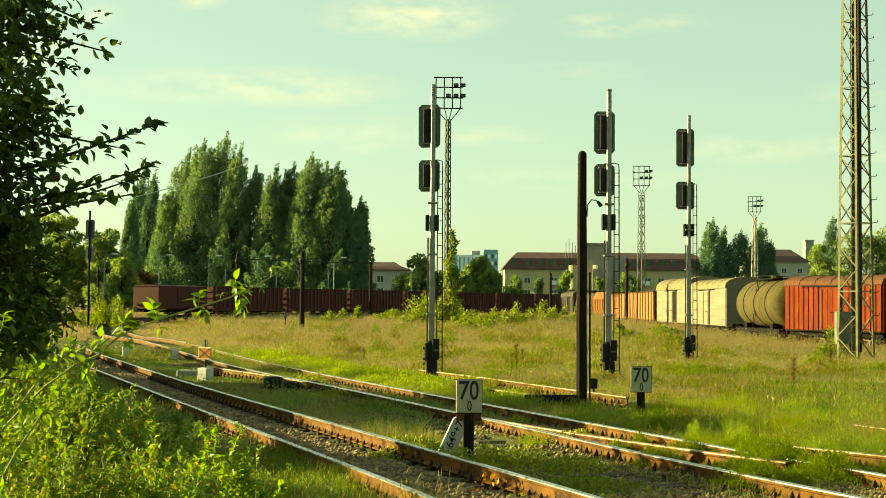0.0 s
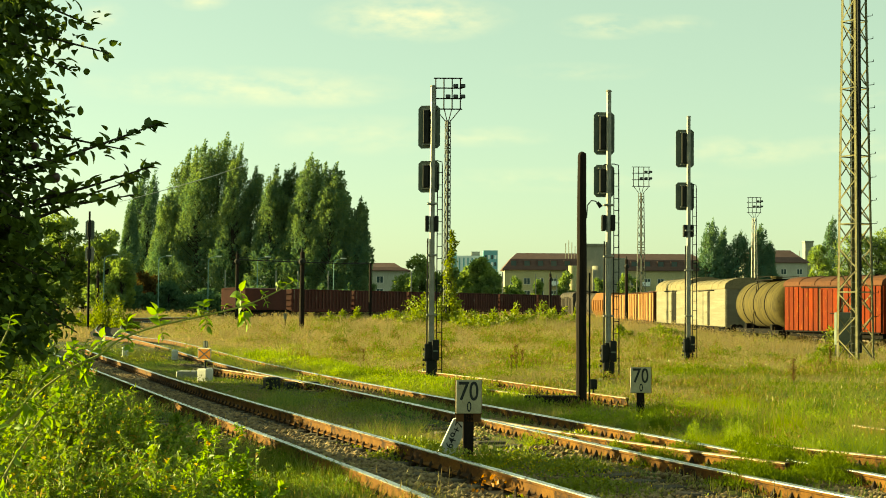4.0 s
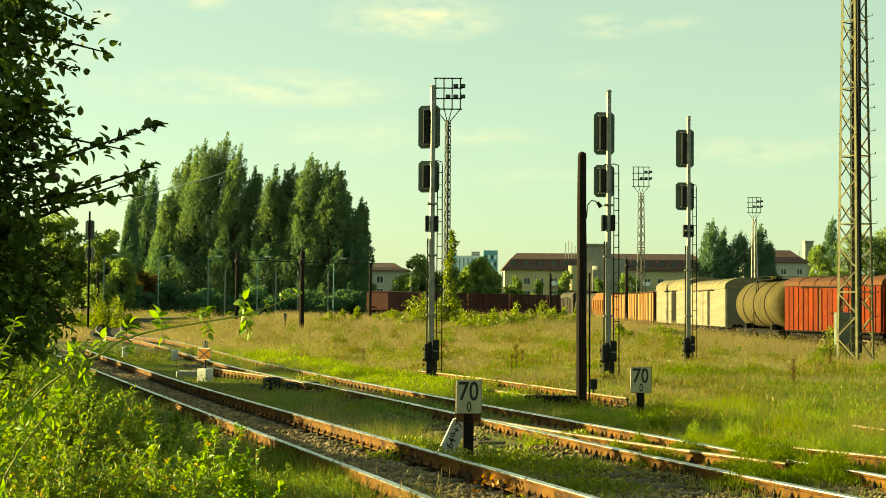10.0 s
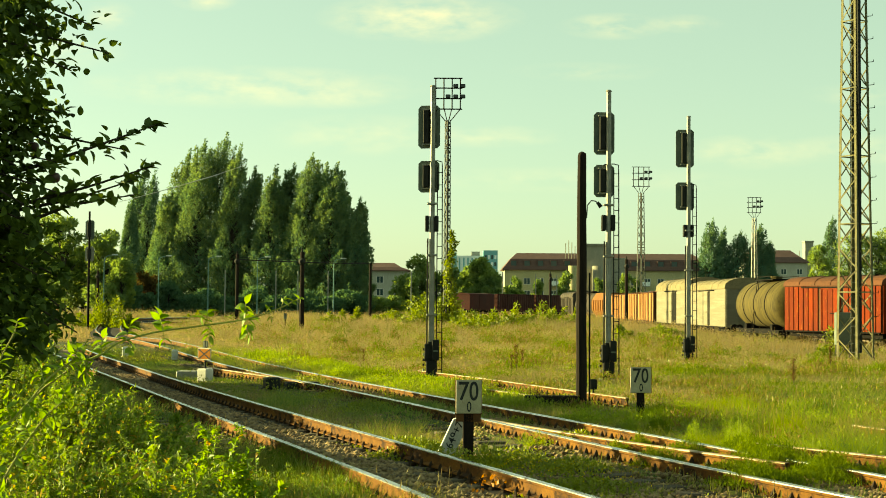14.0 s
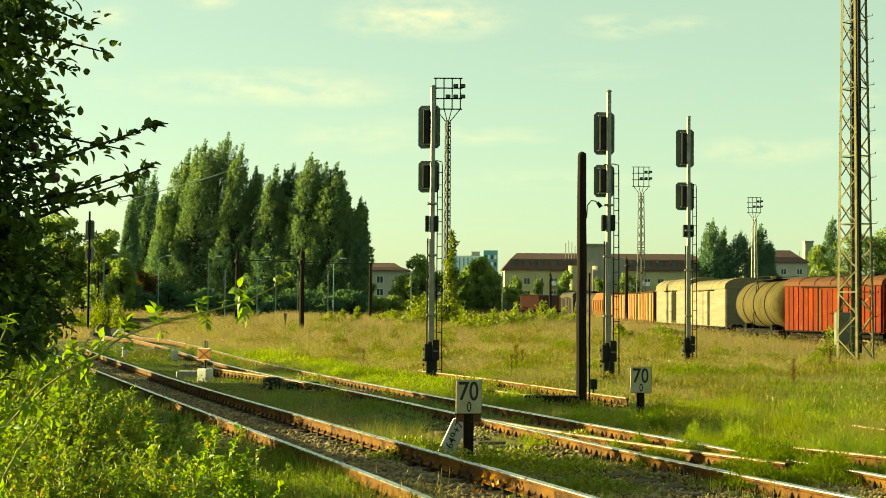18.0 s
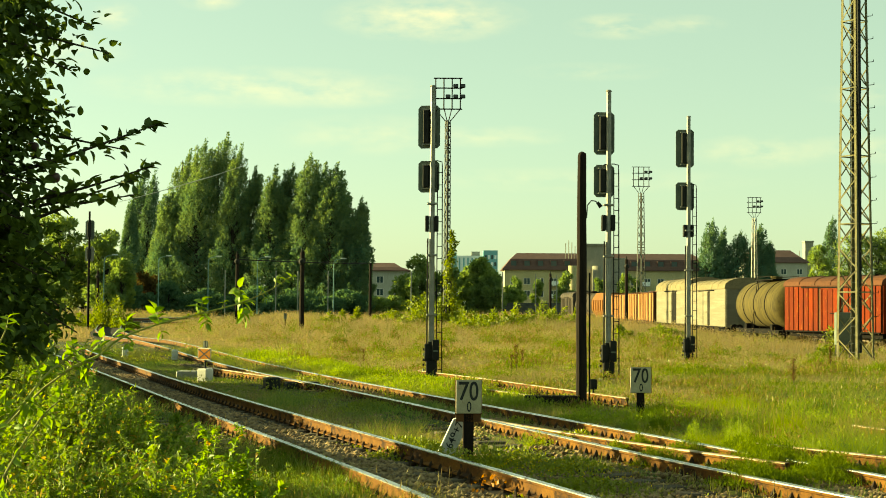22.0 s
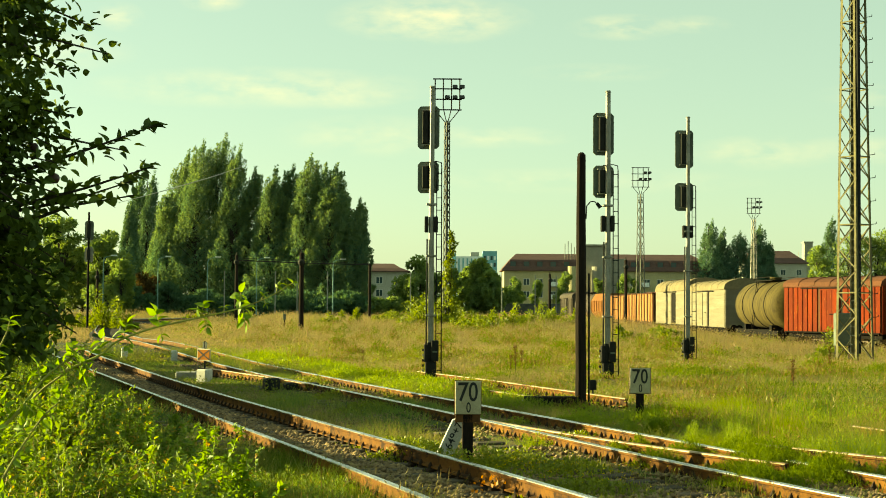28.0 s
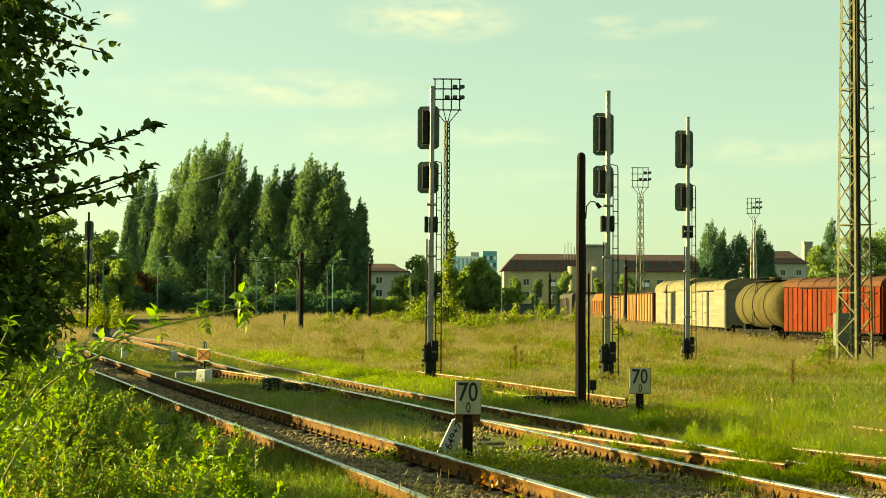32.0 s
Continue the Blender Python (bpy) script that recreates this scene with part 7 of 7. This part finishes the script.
# apple branches hanging in from a tree beside the eye
APPLE = Vector((-3.35, 6.7, 0.0))
rng = np.random.default_rng(51)
apple = thing("apple_tree", "dark leafy apple tree with ripening fruit", "tree", pose(APPLE.x, APPLE.y, -0.2))
part("trunk", tube([(0, 0, 0), (0.08, 0, 0.9), (0.02, 0.05, 1.7), (0.15, 0, 2.6), (0.1, 0, 3.6)], [0.14, 0.12, 0.10, 0.07, 0.02], 10), M_bark, apple)
ENDS = [(-1.53, 2.80, 1), (-1.60, 2.92, 0), (-1.64, 2.68, 1), (-1.66, 2.50, 1), (-1.27, 2.46, 2), (-1.36, 2.14, 2), (-1.30, 2.28, 2), (-1.42, 2.22, 2), (-1.45, 2.36, 1), (-1.68, 2.14, 1), (-1.72, 1.98, 1), (-1.66, 1.75, 0), (-1.60, 1.53, 1), (-1.72, 1.44, 0),
        (-1.80, 1.65, 0), (-1.84, 2.25, 0), (-1.88, 2.62, 0), (-1.78, 2.98, 0), (-1.54, 3.04, 1), (-1.78, 1.95, 0), (-1.74, 2.85, 0), (-1.86, 1.85, 0), (-1.72, 2.35, 0), (-1.9, 2.1, 0), (-1.95, 1.5, 0), (-1.74, 2.05, 1), (-1.80, 2.2, 0), (-1.82, 2.02, 0), (-1.68, 1.85, 1), (-1.70, 2.28, 0), (-1.78, 2.45, 0), (-1.68, 1.62, 0), (-1.75, 1.78, 0), (-1.7, 1.55, 0), (-1.83, 1.45, 0), (-1.85, 1.98, 0)]
leaf_sets, fruit = [], []
for k, (ex, ez, spray) in enumerate(ENDS):
    ey = 6.45 + rng.uniform(-0.25, 0.25)
    a = Vector((APPLE.x + 0.1, APPLE.y, min(ez + rng.uniform(-0.1, 0.5), 3.3)))
    b = Vector((ex, ey, ez))
    bow = Vector((0, 0, 0.12 if ez > 1.9 else 0.25))
    if spray == 2:
        a.z, bow.z = ez - 0.62, 0.02
    pts = [a.lerp(b, u) + bow * math.sin(u * math.pi) for u in (0, 0.25, 0.5, 0.7, 0.85, 1.0)]
    if spray == 2:
        bend = random.Random(700 + k)
        pts = [p + Vector((bend.uniform(-0.03, 0.03), bend.uniform(-0.03, 0.03), bend.uniform(-0.045, 0.045))) if 0 < i < 5 else p for i, p in enumerate(pts)]
    part("branch", tube([p - Vector((APPLE.x, APPLE.y, -0.2)) for p in pts], [0.03, 0.022, 0.015, 0.010, 0.006, 0.003], 6), M_bark, apple)
    path = smooth_path([tuple(p) for p in pts], 0.02)
    n = len(path)
    start = int(n * (0.45 if spray != 2 else 0.35))
    idx = rng.integers(start, n, (150, 95, 78)[spray])
    base = path[idx] + rng.normal(size=(len(idx), 3)) * (0.012 if spray == 2 else 0.05) * (1.6 - idx[:, None] / n)
    way = (path[-1] - path[0]) / np.linalg.norm(path[-1] - path[0]) * 0.45 + rng.normal(size=(len(idx), 3)) * 0.6 + np.array([0, 0, 0.15])
    big = 1.0 if spray == 2 else 0.88
    leaf_sets.append(oval_leaves(rng, base, way, rng.uniform(0.040, 0.070, len(idx)) * big, rng.uniform(0.030, 0.044, len(idx)) * big, 0.35))
    if k % 4 == 0:
        fruit.append(path[int(n * 0.75)] + np.array([0.01, 0, -0.07]))
m = 5600
px, pz = -1.70 - np.abs(rng.normal(size=m)) * 0.40, rng.uniform(1.28, 3.25, m)
edge = 0.13 * np.sin(pz * 5.1) + 0.07 * np.sin(pz * 13)
base = np.stack([px - 0.16 + edge * 0.7 - 0.05 * (pz > 1.75) * (pz < 2.15) - 0.35 * (pz < 1.5) * (1.5 - pz), APPLE.y - 0.25 + rng.normal(size=m) * 0.25, pz], 1)
leaf_sets.append(oval_leaves(rng, base, rng.normal(size=(m, 3)) + np.array([0.3, 0, -0.2]), rng.uniform(0.034, 0.060, m), rng.uniform(0.022, 0.036, m), 0.3))
m = 3600
base = np.array([-3.0, 6.6, 2.35]) + unit(rng.normal(size=(m, 3))) * rng.uniform(0.5, 1.0, (m, 1)) * np.array([1.0, 0.75, 1.15])
leaf_sets.append(oval_leaves(rng, base, rng.normal(size=(m, 3)), rng.uniform(0.05, 0.09, m), rng.uniform(0.03, 0.045, m), 0.3))
v, f = join_arrays(leaf_sets)
o = new("leaves", np_mesh("leaves", v - np.array([APPLE.x, APPLE.y, -0.2]), f, L_apple))
o.parent = apple
for p in fruit:
    bm = bmesh.new()
    bmesh.ops.create_uvsphere(bm, u_segments=14, v_segments=9, radius=0.028)
    for q in bm.verts:
        if abs(q.co.z) > 0.026 and math.hypot(q.co.x, q.co.y) < 0.01:
            q.co.z *= 0.75
    bmesh.ops.translate(bm, vec=Vector(p) - Vector((APPLE.x, APPLE.y, -0.2)), verts=bm.verts[:])
    part("apple", bm, L_apple_fruit, apple, "dull red apple", smooth=True)


# bramble canes rooted in the bank
canes = thing("bramble_canes", "arching green bramble canes rooted in the bank", "bramble", pose(0, 0, 0))
for pts in ([(-1.75, 4.1, -0.19), (-1.6, 4.05, 0.5), (-1.35, 4.0, 1.1), (-1.08, 4.0, 1.43), (-0.93, 4.0, 1.52)], [(-1.5, 4.0, -0.19), (-1.42, 3.95, 0.5), (-1.32, 3.9, 0.95), (-1.245, 3.9, 1.21)],
            [(-1.4, 3.95, -0.19), (-1.35, 3.9, 0.4), (-1.27, 3.85, 0.8), (-1.215, 3.85, 1.06)], [(-1.6, 4.0, -0.19), (-1.5, 4.0, 0.5), (-1.38, 3.95, 0.95), (-1.297, 3.95, 1.26)]):
    part("cane", tube([tuple(p) for p in smooth_path(pts, 0.1)], 0.003, 6), M_twigbark, canes)


# young bramble shoots that sway
def shoot(label, x, y, z, pts, radii, seed, leaves, size):
    """A thin shoot from its pivot, with groups of leaflets along it."""
    rng = np.random.default_rng(seed)
    s = thing("bramble_shoot", label, "shoot", pose(x, y, z))
    path = smooth_path([(px_, py_, pz_) for px_, py_, pz_ in pts], 0.01)
    r = [radii[0] + (radii[1] - radii[0]) * i / (len(path) - 1) for i in range(len(path))]
    part("stem", tube([tuple(p) for p in path], r, 6), M_twigbark, s, "thin green stem")
    for u, up, out, k, g in leaves:
        i = min(int(u * (len(path) - 1)), len(path) - 2)
        p, d = path[i], path[i + 1] - path[i]
        d = d / np.linalg.norm(d)
        stalk = np.array([d[0] * out, rng.uniform(-0.4, 0.4), up])
        stalk = stalk / np.linalg.norm(stalk)
        end = p + stalk * size * 0.9 * g
        bs, ws = [end], [stalk + np.array([0.2, 0, -0.2])]
        for j in range((k - 1) // 2):
            q = p + stalk * size * g * (0.72 - 0.36 * j)
            sd = np.cross(stalk, [0.0, 1.0, 0.0])
            bs += [q, q]
            ws += [sd + stalk * 0.5 + rng.normal(size=3) * 0.25, -sd + stalk * 0.5 + rng.normal(size=3) * 0.25]
        v, f = toothed_leaves(rng, np.array(bs), np.array(ws), size * g * rng.uniform(0.50, 0.82, len(bs)), size * g * 0.40, 0.6)
        lf = new("leaf", np_mesh("leaf", v, f, L_shoot))
        lf.parent = s
        part("leaf_stalk", a_rod(tuple(p), tuple(end), 0.0012, n=4), M_twigbark, lf)
    return s


LONG = [(-0.104, 0, -0.055), (0.0, 0, 0.0), (0.052, 0, 0.048), (0.146, 0, 0.093), (0.27, 0, 0.133), (0.382, 0, 0.171), (0.458, 0, 0.211), (0.508, 0, 0.247)]
shoot_long = shoot("long bramble shoot with fresh yellow-green leaves swaying in the wind", -0.937, 4.0, 1.515, LONG, (0.0036, 0.0019), 61,
                   [(0.06, 0.9, 0.2, 7, 1.2), (0.12, -0.8, 0.3, 7, 1.0), (0.20, 0.9, -0.2, 7, 1.25), (0.31, 0.9, 0.1, 7, 1.15), (0.33, -0.7, 0.3, 3, 0.9), (0.45, 0.9, -0.4, 7, 1.15), (0.46, -0.9, 0.2, 3, 0.8), (0.61, 0.9, 0.2, 7, 1.05), (0.63, -0.8, 0.4, 5, 0.9), (0.70, 0.8, 0.3, 3, 0.5),
                    (0.78, 0.95, -0.1, 7, 1.25), (0.785, -0.9, 0.2, 7, 1.1), (0.86, 0.8, 0.4, 3, 0.5), (0.88, -0.7, 0.5, 3, 0.45), (0.93, 0.9, 0.2, 3, 0.6), (0.97, 0.6, 0.8, 3, 0.5), (1.0, 0.5, 0.9, 3, 0.5)], 0.041)
shoot_mid = shoot("bramble shoot with broad fresh leaves", -1.25, 3.9, 1.20, [(0, 0, 0), (0.06, 0, 0.10), (0.13, 0.02, 0.19), (0.19, 0.02, 0.27), (0.26, 0.03, 0.33)], (0.005, 0.0025), 62,
                  [(0.1, 0.5, -0.8, 7, 1.2), (0.3, 0.6, 0.7, 7, 1.2), (0.45, 0.8, -0.7, 7, 1.3), (0.6, -0.4, 0.9, 7, 1.2), (0.75, 0.9, -0.5, 7, 1.3), (0.88, 0.5, 0.8, 7, 1.1), (0.98, 0.9, 0.3, 7, 1.1)], 0.036)
shoot_low = shoot("low bramble shoot with large sunlit leaves", -1.22, 3.85, 1.05, [(0, 0, 0), (0.05, 0, 0.10), (0.10, 0.0, 0.20), (0.17, 0, 0.31), (0.22, 0, 0.36)], (0.005, 0.0025), 63,
                  [(0.05, 0.3, 0.9, 7, 1.2), (0.25, 0.5, 0.9, 7, 1.3), (0.4, 0.6, -0.8, 7, 1.2), (0.55, 0.2, 0.9, 7, 1.3), (0.7, 0.8, -0.6, 7, 1.1), (0.85, 0.3, 0.9, 7, 1.2), (0.98, 0.8, 0.3, 7, 1.0)], 0.036)
shoot_edge = shoot("fresh shoot tip nodding at the thicket's edge", -1.30, 3.95, 1.25, [(0, 0, 0), (0.03, 0, 0.12), (0.08, 0, 0.25), (0.12, 0, 0.35)], (0.004, 0.002), 64,
                   [(0.5, 0.5, -0.8, 7, 1.0), (0.65, 0.6, 0.8, 7, 1.1), (0.8, 0.8, -0.6, 7, 1.1), (0.98, 0.9, 0.4, 7, 1.1)], 0.034)
thread = part("spider_thread", tube([(-1.42, 6.4, 2.10), (-1.20, 6.4, 2.16), (-1.0, 6.4, 2.22), (-0.86, 6.4, 2.27)], [0.0009, 0.0021, 0.0022, 0.0006], 5), M_frame)
tagged(thread, "sunlit strand of gossamer caught on apple leaves", "spider thread")

# ---- clouds: one thin far layer ----
def cloud_material():
    m, t, out = nodes_of("thin_cloud")
    uv, g = t.nodes.new("ShaderNodeUVMap"), t.nodes.new("ShaderNodeTexCoord")
    sep = t.nodes.new("ShaderNodeVectorMath")
    sep.operation = "DISTANCE"
    sep.inputs[1].default_value = (0.5, 0.5, 0)
    t.links.new(uv.outputs[0], sep.inputs[0])
    fall = ramp(t, sep.outputs["Value"], 1.0, 0.0, 0.08, 0.5)
    mp = t.nodes.new("ShaderNodeMapping")
    mp.inputs["Scale"].default_value = (0.010, 1.0, 0.026)
    t.links.new(g.outputs["Object"], mp.inputs[0])
    n = noise_node(t, mp.outputs[0], 1.0, 7, 0.55)
    mul = t.nodes.new("ShaderNodeMath")
    mul.operation = "MULTIPLY"
    t.links.new(fall, mul.inputs[0])
    t.links.new(ramp(t, n.outputs[0], 0.0, 1.0, 0.36, 0.68), mul.inputs[1])
    vc = t.nodes.new("ShaderNodeVertexColor")
    vc.layer_name = "thickness"
    mul2 = t.nodes.new("ShaderNodeMath")
    mul2.operation = "MULTIPLY"
    t.links.new(mul.outputs[0], mul2.inputs[0])
    t.links.new(vc.outputs[0], mul2.inputs[1])
    e, tr, mx = t.nodes.new("ShaderNodeEmission"), t.nodes.new("ShaderNodeBsdfTransparent"), t.nodes.new("ShaderNodeMixShader")
    e.inputs[0].default_value, e.inputs[1].default_value = (1.0, 0.93, 0.80, 1), 0.29
    t.links.new(mul2.outputs[0], mx.inputs[0])
    t.links.new(tr.outputs[0], mx.inputs[1])
    t.links.new(e.outputs[0], mx.inputs[2])
    t.links.new(mx.outputs[0], out.inputs[0])
    return m


CLOUDS = [(-70, 690, 520, 130, 1.0), (-590, 735, 180, 70, 0.8), (-815, 690, 130, 80, 0.6), (390, 672, 280, 70, 0.7), (560, 680, 200, 50, 0.45), (-480, 520, 900, 110, 0.6), (-300, 505, 420, 80, 0.6), (80, 405, 420, 60, 0.45),
          (720, 372, 380, 90, 0.55), (1000, 380, 460, 80, 0.5), (-200, 405, 520, 110, 0.4), (980, 510, 300, 60, 0.35), (330, 560, 400, 50, 0.3), (-1000, 600, 500, 120, 0.5), (-1250, 420, 400, 100, 0.5), (300, 300, 900, 70, 0.3)]
bm = bmesh.new()
uvl, tl = bm.loops.layers.uv.new("UVMap"), bm.loops.layers.float_color.new("thickness")
for k, (cx, cz, w, h, d) in enumerate(CLOUDS):
    q = [bm.verts.new((cx + sx * w / 2, -2.0 * k, cz + sz * h / 2)) for sx, sz in ((-1, -1), (1, -1), (1, 1), (-1, 1))]
    fc = bm.faces.new(q)
    for lp, (u, v) in zip(fc.loops, ((0, 0), (1, 0), (1, 1), (0, 1))):
        lp[uvl].uv = (u, v)
        lp[tl] = (d * 0.72, d * 0.72, d * 0.72, 1)
clouds = part("backdrop_clouds", bm, cloud_material())
tagged(clouds, "thin cream-coloured evening clouds in a pale sky", "clouds", kind="structure")
clouds.matrix_basis = pose(0, 3500, 0)


# ---- what moves ----
def motions():
    # the train draws away along the far line
    ahead = [(0.0, 0.2), (1.0, 2.9), (2.0, 5.8), (3.0, 9.2), (3.5, 11.2), (5.5, 19.5), (9.0, 35.5), (11.0, 45.8), (14.5, 63.4), (17.0, 76.5)]
    ahead += [(t, 76.5 + 5.3 * (t - 17.0)) for t in (20.0, 24.0, 28.0, 32.0)]
    for w, place in TRAIN:
        rows = []
        for t, d in ahead:
            p = BACK0 + BACKWAY * (d + place)
            rows.append((t, pose(p.x, p.y, p.z, 0, 0, BACK_TURN)))
        walk(w, rows)
    # shoots sway in the wind
    sway = [(0, 0), (1, 0.5), (2, 1.6), (3, 3.1), (3.5, 5.2), (4.2, 4.0), (5, 1.0), (5.5, 0.2), (6, -1.1), (6.5, -0.9), (7, 2.0), (7.5, -4.4), (8, 0.4), (8.5, -2.6), (9, 8.1), (9.5, -3.3), (10, 7.9), (10.5, 2.7), (11, 3.6), (12, 8.5), (13, 11.1),
            (14, 9.6), (15, 7.0), (16.5, 3.4), (17.5, 3.9), (18.5, 2.0), (19.5, 1.9), (20.5, 4.3), (21.5, 1.9), (22.5, 5.1), (23.5, 6.2), (24.5, 11.2), (25.5, 13.4), (26.5, 8.0), (27.5, 5.7), (28.5, 4.0), (29.5, 3.6), (30.5, 3.2), (31.2, 3.0), (32, 4.7)]
    walk(shoot_long, [(t, pose(-0.937, 4.0, 1.515, 0, a, 0)) for t, a in sway])
    walk(shoot_mid, [(t, pose(-1.25, 3.9, 1.20, 0, a * 0.32, 0)) for t, a in sway])
    walk(shoot_low, [(t, pose(-1.22, 3.85, 1.05, 0, a * 0.18, 0)) for t, a in sway])
    walk(shoot_edge, [(t, pose(-1.30, 3.95, 1.25, 0, a * 0.6, 0)) for t, a in sway])
    # poplars lean a little with the gusts
    for k, tr in enumerate(SWAYING):
        m0 = tr.matrix_basis.copy()
        walk(tr, [(float(t), m0 @ pose(0, 0, 0, 0, -0.20 * math.sin(t * 0.45 + k * 0.6) - 0.12 * math.sin(t * 1.1 + k), 0)) for t in range(0, 33)])
    walk(clouds, [(0.0, pose(-10, 3500, 0)), (16.0, pose(17, 3500, 0)), (32.0, pose(44, 3500, 0))])


motions()
